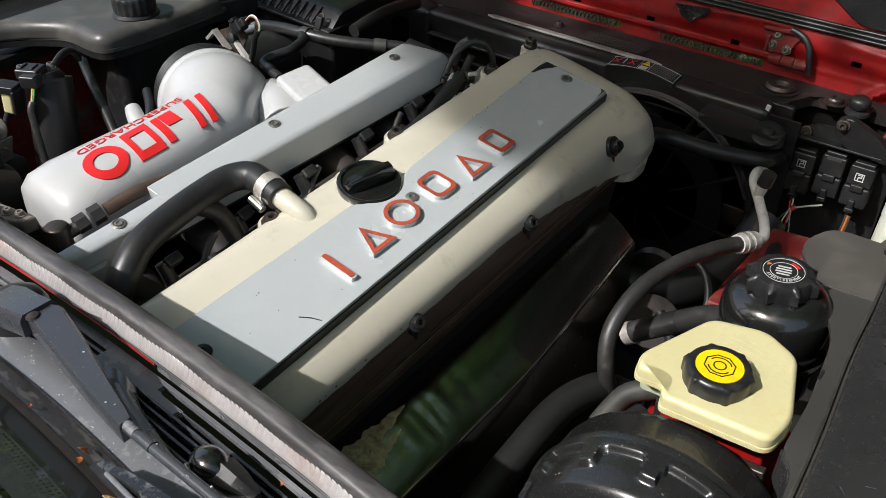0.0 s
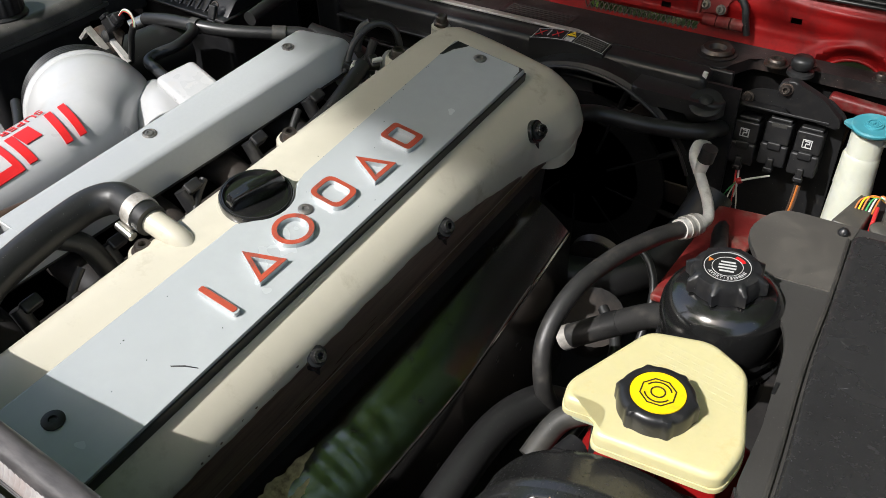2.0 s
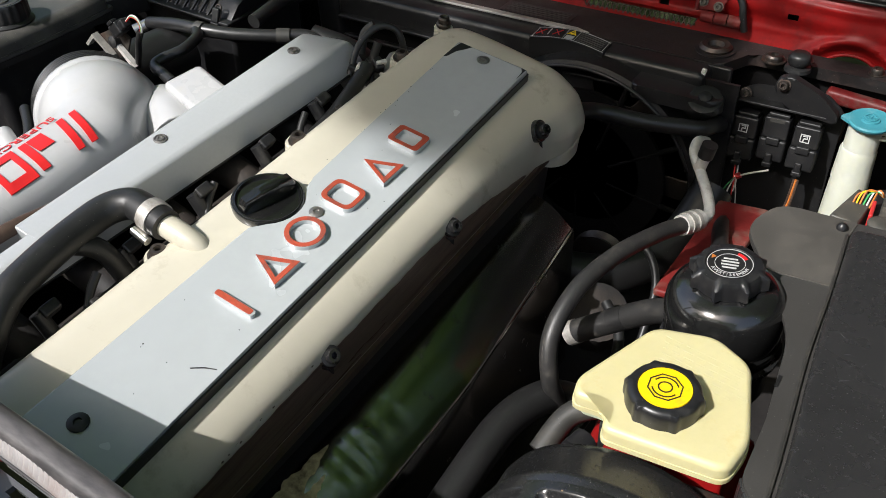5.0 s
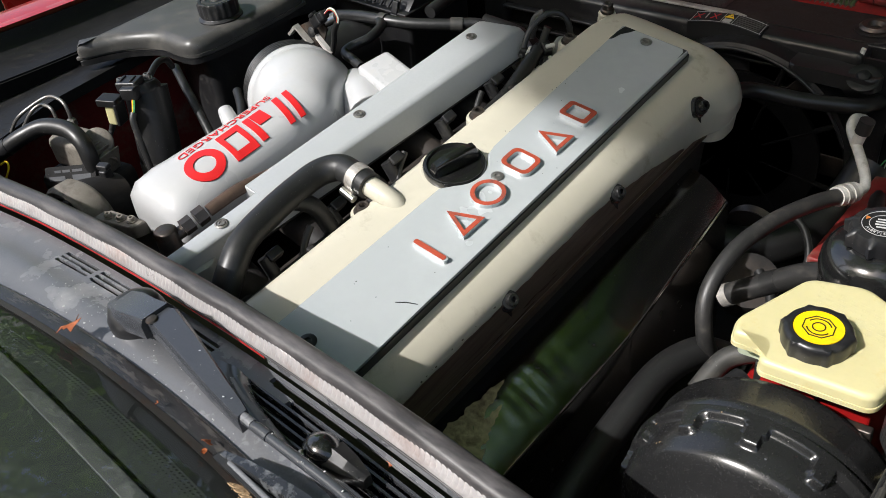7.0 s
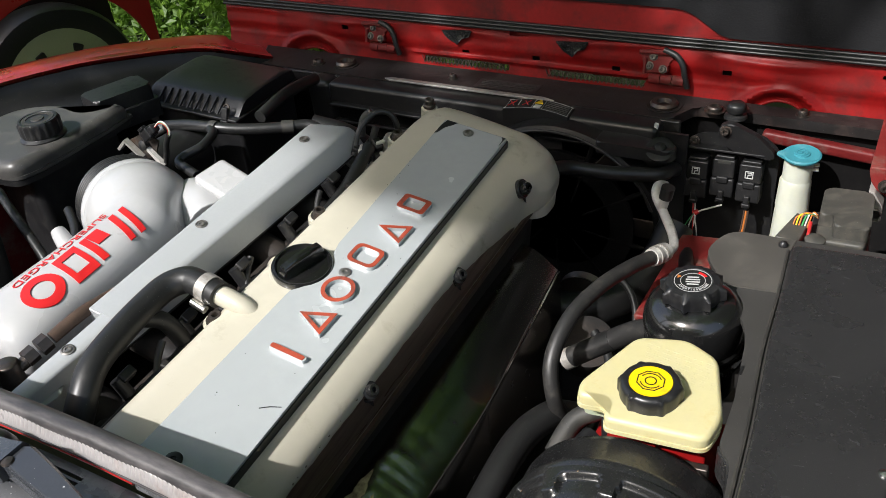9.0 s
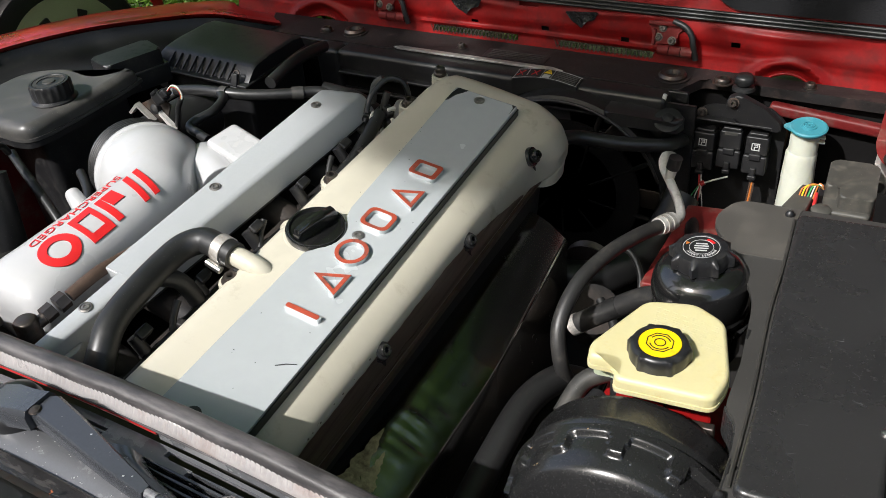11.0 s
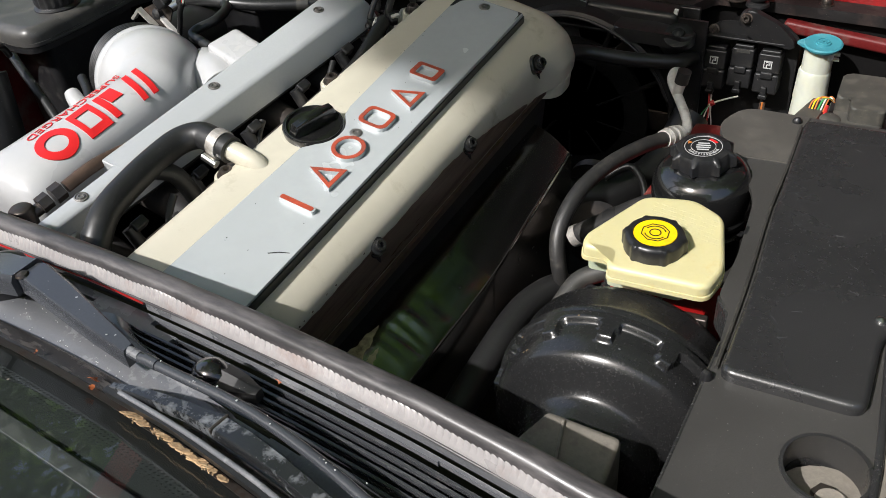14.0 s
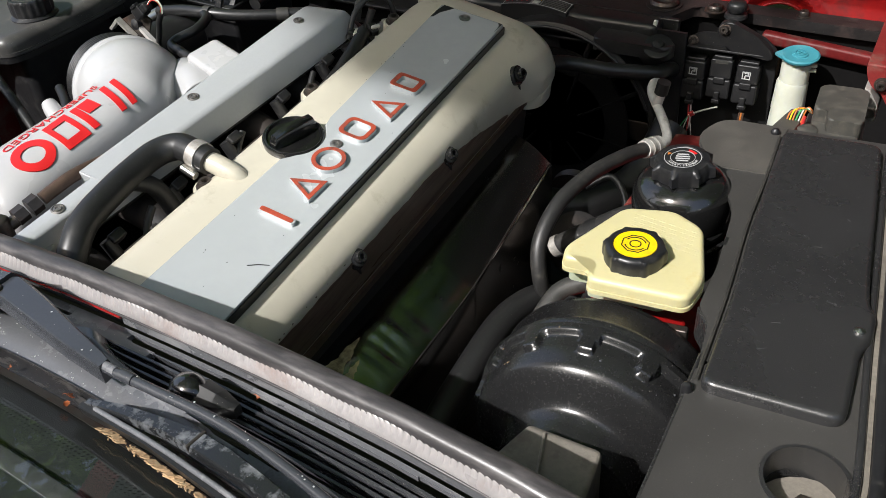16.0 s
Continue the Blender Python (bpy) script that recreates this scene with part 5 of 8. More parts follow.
# ---- exhaust side heat shield ----
hs = thing("heat_shield", (-0.40, 0.7, 0.6), "glossy oil-black folded heat shield with a red-lined edge", "heat shield")
rings = []
for k in range(145):
    f = k / 144
    y = 0.30 + f * 0.72
    topx = -0.450
    topz = 0.766 + 0.030 * f
    outx, outz = -0.343 - 0.028 * max(0, f - 0.55) / 0.45, 0.742 + 0.012 * f
    swell = math.exp(-((f - 0.34) / 0.075) ** 2)
    row = []
    for q in range(9):
        g = q / 8
        row.append(V(topx + (outx - topx) * g, y, topz + (outz - topz) * g + 0.010 * math.sin(math.pi * g) + swell * math.sin(math.pi * g) * g * (0.0015 * math.sin(f * 190 + 3.2 * g * g + 1.4 * math.sin(f * 40)) + 0.0020 * math.sin(f * 60 - 2.5 * g))))
    row += [V(outx + 0.004, y, outz - 0.004), V(outx + 0.003, y, outz - 0.26), V(outx - 0.004, y, outz - 0.26)]
    row += [V(outx - 0.002, y, outz - 0.010), V(topx, y, topz - 0.006)]
    rings.append(row)
sheet = part("sheet", loft(rings), SHIELDM, hs, angle=50)
part("edge_bead", tube([V(-0.341, 0.30, 0.742), V(-0.341, 0.52, 0.745), V(-0.342, 0.70, 0.749), V(-0.357, 0.86, 0.752), V(-0.371, 1.02, 0.754)], 0.0011, 8), GRIME, hs, "thin red edge")
# tapering mottled yellow streaks laid just above the sheet
for f0, f1, ga, gb, seed in ((0.03, 0.31, 0.28, 0.62, 1.0), (0.03, 0.25, 0.44, 0.86, 2.3), (0.03, 0.19, 0.68, 0.96, 4.1), (0.17, 0.27, 0.56, 0.70, 5.6)):
    rings = []
    for k in range(41):
        u = k / 40
        f = f0 + (f1 - f0) * u
        topz, outz = 0.766 + 0.030 * f, 0.742 + 0.012 * f
        w = (1 - u * u) ** 0.8 * min(1.0, 0.25 + 5 * u) + 0.01
        mid, half = (ga + gb) / 2 - 0.08 * u, (gb - ga) / 2 * w
        g0 = mid - half * (1 + 0.22 * math.sin(k * 0.9 + seed) + 0.12 * math.sin(k * 2.3 + seed))
        g1 = mid + half * (1 + 0.22 * math.sin(k * 1.1 + 2 * seed) + 0.12 * math.sin(k * 2.9 + seed))
        rings.append([V(-0.450 + 0.104 * g, 0.30 + 0.72 * f, topz + (outz - topz) * g + 0.010 * math.sin(math.pi * g) + 0.0012) for g in [g0 + (g1 - g0) * q / 6 for q in range(7)]])
    part("yellow_streak", loft(rings, closed=False, caps=False), STREAKM, hs, "mottled yellowish streak on the shield")

# ---- brake side of the bay ----
# side cover over the inner wing
SL = -0.075


def cz(y, dz=0.0):
    return 0.947 + SL * (y - 0.473) + dz


def on_cover(bm):
    for v in bm.verts:
        v.co.z += cz(v.co.y)
    return bm


sc = thing("side_cover", (0.05, 0.65, 0.9), "large grained black plastic side cover, dusty and scratched", "side cover")
main = rounded([(0.014, 0.20), (0.30, 0.20), (0.30, 1.03), (-0.10, 1.000), (-0.122, 0.935), (-0.030, 0.775), (-0.016, 0.65), (-0.014, 0.575), (0.002, 0.555), (0.010, 0.46)], [0.004, 0.004, 0.01, 0.02, 0.03, 0.03, 0.01, 0.01, 0.01, 0.01], 4)
# the tray is a sheet with the round access hole through it
hole_c, hole_r = (0.120, 0.399), 0.0315


def sheet_with_hole(outline, c, r, z0, z1):
    n = 48
    ang = [2 * math.pi * k / n for k in range(n)]
    inner = [(c[0] + r * math.cos(a), c[1] + r * 1.06 * math.sin(a)) for a in ang]
    outer = []
    for a in ang:
        best = 9
        d = V(math.cos(a), math.sin(a))
        for i in range(len(outline)):
            p, q = Vector(outline[i]), Vector(outline[(i + 1) % len(outline)])
            e = q - p
            det = d.x * -e.y + e.x * d.y
            if abs(det) < 1e-9:
                continue
            w = p - Vector(c)
            t = (w.x * -e.y + e.x * w.y) / det
            s = (d.x * w.y - d.y * w.x) / det
            if t > 0 and -1e-6 <= s <= 1 + 1e-6:
                best = min(best, t)
        outer.append((c[0] + d.x * best, c[1] + d.y * best))
    return frame_shape(outer, inner, z0, z1)


rear = [(0.014, 0.20), (0.30, 0.20), (0.30, 0.50), (0.008, 0.50), (0.010, 0.46)]
front = rounded([(0.008, 0.50), (0.30, 0.50), (0.30, 1.03), (-0.10, 1.000), (-0.122, 0.935), (-0.030, 0.775), (-0.016, 0.65), (-0.014, 0.575), (0.002, 0.555)], [0, 0, 0.01, 0.02, 0.03, 0.03, 0.01, 0.01, 0.01], 4)
bm = join(sheet_with_hole(rear, hole_c, hole_r, -0.006, 0.0), prism(front, -0.006, 0.0, 0.0))
part("tray", on_cover(bm), COVERDUST, sc)
part("tray_end", on_cover(prism(rounded([(-0.016, 1.005), (-0.10, 1.000), (-0.122, 0.935), (-0.078, 0.860), (-0.0115, 0.868), (-0.0185, 0.972)], [0.002, 0.02, 0.03, 0.01, 0.002, 0.002], 4), -0.005, 0.0012, 0.0008)), TRAYPALE, sc, "cover end paler with brown dust and painted sky sheen")
part("edge_skirt", on_cover(join(*[box(((a[0] + b_[0]) / 2, (a[1] + b_[1]) / 2, -0.022), (math.dist(a, b_), 0.004, 0.036), 0.001, (0, 0, math.degrees(math.atan2(b_[1] - a[1], b_[0] - a[0])))) for a, b_ in zip(front[28:-1], front[29:])])), COVERM, sc)
part("rear_skirt", on_cover(box((0.012, 0.36, -0.035), (0.005, 0.30, 0.07), 0.002, (0, 0, 1.5))), COVERM, sc)
lid_poly = rounded([(0.019, 0.458), (0.137, 0.467), (0.1345, 0.565), (0.1415, 0.585), (0.1410, 0.622), (0.1325, 0.640), (0.125, 0.70), (0.101, 0.988), (-0.018, 0.976), (-0.003, 0.752), (0.012, 0.60)], [0.014, 0.016, 0.01, 0.008, 0.008, 0.01, 0.02, 0.02, 0.012, 0.05, 0.05], 5)
part("lid", on_cover(pillow(lid_poly, 0.0, 0.0125, 0.0070, 6)), COVERM, sc, "raised black lid panel, scuffed")
part("hole_wall", on_cover(frame_shape([(hole_c[0] + (hole_r + 0.003) * math.cos(a), hole_c[1] + (hole_r + 0.003) * 1.06 * math.sin(a)) for a in [2 * math.pi * k / 32 for k in range(32)]], [(hole_c[0] + hole_r * math.cos(a), hole_c[1] + hole_r * 1.06 * math.sin(a)) for a in [2 * math.pi * k / 32 for k in range(32)]], -0.035, 0.0025)), COVERM, sc)
part("seam", on_cover(tube([V(-0.021, 0.972, 0.002), V(-0.013, 0.86, 0.0025), V(-0.007, 0.74, 0.0025), V(0.006, 0.60, 0.002), V(0.014, 0.47, 0.002)], 0.0022, 6)), DUSTY, sc)
part("clip", on_cover(lathe([(0.001, 0), (0.006, 0), (0.0065, 0.004), (0.004, 0.008), (0.001, 0.009)], Matrix.Translation((-0.029, 0.983, 0.0)), 12)), BLACK, sc, "black push clip")
part("clip", on_cover(lathe([(0.001, -0.012), (0.0052, -0.012), (0.0052, 0.004), (0.0035, 0.008), (0.001, 0.009)], Matrix.Translation((0.010, 0.455, 0.0)), 14)), BLACK, sc, "black rounded clip")
part("clip", on_cover(lathe([(0.001, 0), (0.005, 0), (0.005, 0.004), (0.001, 0.006)], Matrix.Translation((0.1290, 0.590, 0.0105)), 12)), STEEL, sc, "small bright stud")
part("slot_mark", on_cover(box((-0.035, 0.978, 0.0006), (0.016, 0.005, 0.001), 0)), INK, sc)
part("slot_mark", on_cover(box((-0.020, 0.70, 0.0006), (0.003, 0.016, 0.001), 0)), INK, sc)
GUT = [(0.1600, 0.30), (0.1585, 0.415), (0.1460, 0.562), (0.1370, 0.678), (0.1220, 0.86), (0.112, 1.0)]
part("gutter_edge", on_cover(tube([V(x - 0.004, y, 0.002) for x, y in GUT], 0.0034, 10)), COVERM, sc, "black rolled outer edge")
part("gutter_dirt", on_cover(prism([(x + 0.0005, y) for x, y in GUT] + [(x + 0.0045, y) for x, y in GUT[::-1]], -0.002, 0.0016)), CASTING, sc, "dry ochre dirt caught in the gutter")
part("gutter_seal", on_cover(tube([V(x + 0.0105, y, 0.003) for x, y in GUT], 0.0060, 10)), BLACK, sc, "worn rubber seal along the wing")
random.seed(11)
for k in range(22):
    a = random.uniform(0, 6.28)
    x, y, l_ = random.uniform(0.025, 0.12), random.uniform(0.48, 0.95), random.uniform(0.003, 0.011)
    x -= 0.045 * (y - 0.48)
    w = random.uniform(0.00006, 0.00012)
    d, s_ = (math.cos(a) * l_, math.sin(a) * l_), (-math.sin(a) * w, math.cos(a) * w)
    part("scratch", on_cover(prism([(x + s_[0], y + s_[1]), (x + d[0], y + d[1]), (x - s_[0], y - s_[1])], 0.0126, 0.0128)), SCUTTLE, sc, "pale scratch")
grit = bmesh.new()
for k in range(240):
    y = random.uniform(0.34, 0.99)
    x = random.uniform(0.016, 0.150) - 0.08 * (y - 0.42)
    q = 0.00012 / random.uniform(0.28, 1.0) * (1.6 if k % 37 == 0 else 1.0)
    if math.hypot(x - hole_c[0], y - hole_c[1]) < hole_r + 0.004:
        continue
    on_lid = 0.472 < y < 0.965 and 0.024 - 0.085 * (y - 0.46) < x < 0.128 - 0.065 * (y - 0.46)
    grit = join(grit, box((x, y, cz(y) + (0.0127 if on_lid else 0.0003)), (q * 2, q * 1.5, 0.0004), 0, (0, 0, random.uniform(0, 90))))
ob = part("dust_grains", grit, SCUTTLE, sc, "pale dust grains")
tagged(ob, kind="stuff")
st = thing("strut_mount", (hole_c[0], hole_c[1], 0.8), "dusty steel suspension top seen through the hole", "strut mount")
part("dome", lathe([(0.001, 0.072), (0.012, 0.072), (0.014, 0.066), (0.044, 0.058), (0.056, 0.03), (0.062, -0.1), (0.001, -0.1)], Matrix.Translation((hole_c[0] + 0.01, hole_c[1] - 0.012, 0.862)), 24), STONY, st)
part("nut", lathe([(0.001, 0), (0.011, 0), (0.011, 0.012), (0.001, 0.012)], Matrix.Translation((hole_c[0] + 0.005, hole_c[1] - 0.006, 0.92)), 6), DARKSTEEL, st)

# brake fluid reservoir
rz = 0.952
ro = [(-0.166, 0.597), (-0.133, 0.689), (-0.080, 0.705), (-0.042, 0.686), (-0.017, 0.604), (-0.023, 0.566), (-0.125, 0.555), (-0.129, 0.581), (-0.160, 0.577)]
res = thing("brake_fluid_reservoir", (-0.09, 0.62, 0.88), "translucent cream plastic brake fluid reservoir, yellowed", "reservoir")
outer = rounded(ro, [0.012, 0.012, 0.012, 0.012, 0.014, 0.012, 0.010, 0.008, 0.008], 5)


def tub(z0, z1, bevel, off=0.0):
    c = (-0.085, 0.62)
    P = [(c[0] + (x - c[0]) * (1 + off), c[1] + (y - c[1]) * (1 + off)) for x, y in outer]
    return prism(P, z0, z1, bevel, 3)


body = part("body", moved(tub(0.902, 0.9335, 0.001, -0.20), Matrix.Translation((-0.017, 0.014, 0))), TANKLOW, res, "lower half tinted by the fluid")
part("top_half", pillow(outer, 0.9365, rz, 0.0058, 5), TANK, res)
part("weld_rim", tub(0.9325, 0.9380, 0.0015, 0.014), TANK, res, "welded rim of cream plastic")
part("outlet", lathe([(0.001, -0.05), (0.018, -0.05), (0.018, 0.0), (0.001, 0.0)], Matrix.Translation((-0.125, 0.606, 0.90)), 16), RUBBER, res)
capm = pose(-0.092, 0.606, rz - 0.0085, 0, 0, 8)
neck = part("neck", lathe([(0.001, -0.002), (0.029, -0.002), (0.028, 0.008), (0.001, 0.008)], capm, 28), TANK, res)


rcap = part("cap", lathe([(0.001, 0.004), (0.0300, 0.004), (0.0315, 0.008), (0.0312, 0.022), (0.0290, 0.0258), (0.0255, 0.0268), (0.0228, 0.0265), (0.0224, 0.0250), (0.001, 0.0250)], capm, 96, wave=lambda p, h: 1 + (0.085 * max(0.0, math.cos(6 * math.atan2(p.y, p.x))) ** 4 if 0.003 < h < 0.026 and math.hypot(p.x, p.y) > 0.028 else 0)), BLACK, res, "ribbed black screw cap")
part("cap_disc", lathe([(0.001, 0.0250), (0.0222, 0.0250), (0.0220, 0.0266), (0.001, 0.0266)], capm, 48), YELLOW, rcap, "bright yellow cap insert")
oc = circle((0, 0), 0.0150, 8, 22.5, 382.5)
part("octagon", frame_shape(oc, inset(oc, 0.92), 0.0266, 0.0270, capm), INK, rcap, "black octagon line symbol")
part("inner_ring", frame_shape(circle((0, 0), 0.0062, 24), circle((0, 0), 0.0050, 24), 0.0266, 0.0270, capm), INK, rcap)
for a0 in (20, 200):
    oo = circle((0, 0), 0.0112, 16, a0, a0 + 140)
    ii = circle((0, 0), 0.0100, 16, a0, a0 + 140)
    part("arc_mark", prism(oo + ii[::-1], 0.0266, 0.0270, m=capm), INK, rcap)
random.seed(3)
for r_ in range(6):
    x = -0.118
    while x < -0.045:
        w = random.uniform(0.003, 0.010)
        part("moulded_print", box((x + w / 2 + 0.004 * r_ * 0.3, 0.681 - r_ * 0.0072 - (x + 0.118) * 0.12, rz + 0.0001), (w, 0.0013, 0.0004), 0.0001, (0, 0, -6), 1), TANK, res)
        x += w + 0.004
br = thing("reservoir_bracket", (-0.08, 0.6, 0.86), "rusty red-brown steel strap under the reservoir", "bracket")
part("strap", box((-0.07, 0.572, 0.893), (0.10, 0.010, 0.016), 0.002, (0, -4, 4)), DARKSTEEL, br)
part("cross_plate", box((-0.104, 0.585, 0.892), (0.052, 0.016, 0.014), 0.003, (0, 4, 6)), REDIN, br, "bright red painted bracket edge")
part("foot", box((-0.052, 0.585, 0.87), (0.05, 0.045, 0.030), 0.004, (0, 0, 8)), REDIN, br)
part("yellow_tag", box((-0.012, 0.560, 0.884), (0.036, 0.004, 0.006), 0.001, (0, 10, -20)), TANK, br, "yellow plastic tag")
mc = thing("master_cylinder", (-0.1, 0.62, 0.84), "dark grey cast master cylinder below the reservoir", "master cylinder")
part("barrel", tube([V(-0.105, 0.56, 0.862), V(-0.115, 0.74, 0.862)], 0.024, 18, smooth=False), DARKSTEEL, mc)
part("port", tube([V(-0.155, 0.605, 0.862), V(-0.160, 0.585, 0.862)], 0.013, 12, smooth=False), BLACK, mc)
part("coil_boot", tube([V(-0.148, 0.575, 0.872), V(-0.150, 0.545, 0.862)], 0.010, 12, smooth=False), DUSTY, mc, "ribbed dusty boot")

# brake servo drum
bo = thing("brake_servo", (-0.09, 0.48, 0.82), "big black enamelled brake servo drum with stamped ribs", "brake servo")
BM = aim((-0.093, 0.565, 0.802), V(0.06, -1.0, 0.05))     # its z goes to the rear
prof = [(0.001, -0.006), (0.085, -0.006), (0.112, 0.0), (0.121, 0.007), (0.1235, 0.016), (0.1235, 0.040), (0.1255, 0.044), (0.1260, 0.050), (0.1235, 0.056), (0.121, 0.085), (0.116, 0.108), (0.104, 0.124), (0.088, 0.134), (0.070, 0.142), (0.066, 0.150), (0.064, 0.170), (0.055, 0.176), (0.001, 0.178)]
def drum_angle(lean):
    d = BM.to_3x3().inverted() @ V(math.sin(radians(lean)), 0, math.cos(radians(lean)))
    return math.degrees(math.atan2(d.y, d.x))


def step(v, a, c):
    t = max(0.0, min(1.0, (v - a) / (c - a)))
    return t * t * (3 - 2 * t)


# a raised band whose rear edge runs in square teeth round the drum
TEETH = [drum_angle(a) for a in (-87, -59, -31, -3, 25, 53, 81)]


def drum_radius(r, h, angle):
    near = min(abs((angle - t + 180) % 360 - 180) for t in TEETH)
    lug = 1 - step(near, 3.0, 5.2)
    edge = 0.0715 + 0.022 * lug
    return r + 0.0066 * step(h, 0.056, 0.061) * (1 - step(h, edge - 0.0035, edge + 0.0025))


fine = [(0.1235 - 0.0025 * (h - 0.056) / 0.029 if h < 0.085 else 0.121 - 0.005 * ((h - 0.085) / 0.023) ** 1.6, h) for h in [0.056 + 0.052 * k / 44 for k in range(45)]]
prof = prof[:8] + fine + [(0.1125, 0.1120), (0.1075, 0.1155), (0.0985, 0.1200), (0.0865, 0.1255), (0.0790, 0.1295), (0.0750, 0.1345), (0.0735, 0.1450), (0.0720, 0.1650), (0.055, 0.172), (0.001, 0.174)]
rings = []
for r_, h in prof:
    rings.append([V(drum_radius(r_, h, a) * math.cos(radians(a)), drum_radius(r_, h, a) * math.sin(radians(a)), h) for a in [k * 1.25 for k in range(288)]])
drum = part("drum", moved(loft(rings), BM), SATIN, bo, angle=45)
random.seed(17)
for k in range(13):
    a, h = drum_angle(random.uniform(-55, 60)), random.uniform(0.06, 0.105)
    s = random.uniform(0.0005, 0.0014)
    part("paint_chip", moved(prism([(s * random.uniform(0.5, 1.4) * math.cos(q), s * random.uniform(0.5, 1.4) * math.sin(q)) for q in (0, 1.1, 2.0, 3.1, 4.2, 5.3)], 0, 0.0004), BM @ pose(0, 0, 0, 0, 0, a) @ pose(drum_radius(0.1222 if h < 0.085 else 0.1195, h, a) + 0.0002, 0, h, 0, 90, 0)), MOSS if k % 3 else SCUTTLE, bo)
rb = thing("pedal_box", (-0.08, 0.37, 0.80), "dusty grey pedal box casting behind the servo", "bracket")
part("casting", prism(rounded([(-0.145, 0.278), (-0.030, 0.278), (-0.040, 0.392), (-0.112, 0.392)], 0.006, 3), 0.78, 0.908, 0.005), CASTING, rb)
part("rib", box((-0.082, 0.345, 0.909), (0.003, 0.085, 0.004), 0.001, (0, 0, 16)), CASTING, rb)

# power steering reservoir
PX, PY, PZ = -0.097, 0.802, 0.0
psm = Matrix.Translation((PX, PY, 0.87)) @ pose(0, 0, 0, 2, -3, 0) @ Matrix.Translation((0, 0, -0.866))
ps = thing("power_steering_reservoir", (PX, PY, 0.85), "glossy black dome-shaped power steering reservoir", "reservoir")
part("body", lathe([(0.001, 0.79), (0.048, 0.79), (0.052, 0.80), (0.054, 0.858), (0.0585, 0.862), (0.0590, 0.868), (0.0565, 0.872), (0.0580, 0.876), (0.0595, 0.888), (0.0598, 0.900), (0.0580, 0.912), (0.0535, 0.9225), (0.0465, 0.930), (0.038, 0.9335), (0.034, 0.935), (0.001, 0.936)], psm, 56), GLOSS, ps, angle=25)
part("band_rim", lathe([(0.0565, 0.846), (0.0615, 0.848), (0.0620, 0.853), (0.0575, 0.855), (0.0565, 0.850)], psm, 48), SATIN, ps, "rolled metal rim")
psc = part("cap", lathe([(0.001, 0.934), (0.032, 0.934), (0.0335, 0.937), (0.0335, 0.950), (0.031, 0.956), (0.0235, 0.9575), (0.0225, 0.9560), (0.001, 0.9560)], psm, 112, wave=lambda p, h: 1 + (0.19 * max(0.0, math.cos(8 * math.atan2(p.y, p.x))) ** 3 if 0.9345 < h < 0.9555 and math.hypot(p.x, p.y) > 0.030 else 0)), BLACK, ps, "black lobed screw cap")
lm_ = psm @ pose(0, 0, 0.9560, 0, 0, 12)
part("label_disc", lathe([(0.001, 0), (0.0222, 0), (0.0222, 0.0008), (0.001, 0.0008)], lm_, 40), INK, psc)
part("label_ring", frame_shape(circle((0, 0), 0.0218, 40), circle((0, 0), 0.0212, 40), 0.0008, 0.0012, lm_), WHITEPRINT, psc)
part("label_ring", frame_shape(circle((0, 0), 0.0145, 40), circle((0, 0), 0.0140, 40), 0.0008, 0.0012, lm_), WHITEPRINT, psc)
for k, ch in enumerate("AVERTISSEMENT"):
    a = 215 + k * 10.5
    m = lm_ @ pose(0.0178 * math.cos(radians(a)), 0.0178 * math.sin(radians(a)), 0.0010, 0, 0, a + 90)
    part("letter", lettering(ch, 0.0050, 0.0004, m), WHITEPRINT, psc)
for k in range(4):
    part("print_bar", moved(box((0.0, -0.007 + k * 0.0045, 0.0010), (0.018 - 0.003 * abs(k - 1.5), 0.0018, 0.0006), 0), lm_), WHITEPRINT, psc)
part("warning_mark", prism([(-0.018, 0.004), (-0.0135, 0.0075), (-0.0185, 0.0105)], 0.0008, 0.0013, m=lm_), COPPER, psc, "orange warning triangle")
part("red_mark", prism(circle((0, 0), 0.0185, 8, 30, 75) + circle((0, 0), 0.0150, 8, 30, 75)[::-1], 0.0008, 0.0012, m=lm_), REDPRINT, psc)
psp = thing("power_steering_pipe", (-0.25, 0.85, 0.75), "grey rubber return pipe ending in a pale clamp", "pipe")
part("pipe", tube([V(-0.145, 0.850, 0.832), V(-0.19, 0.868, 0.80), V(-0.245, 0.868, 0.755), V(-0.287, 0.862, 0.722)], 0.0155, 18), BRAID, psp)
part("end_clamp", tube([V(-0.283, 0.863, 0.725), V(-0.293, 0.861, 0.717)], 0.0165, 18, smooth=False), ALU, psp, "pale metal end clamp")
part("dark_sleeve", tube([V(-0.222, 0.869, 0.774), V(-0.240, 0.869, 0.760)], 0.0158, 18, smooth=False), INK, psp)

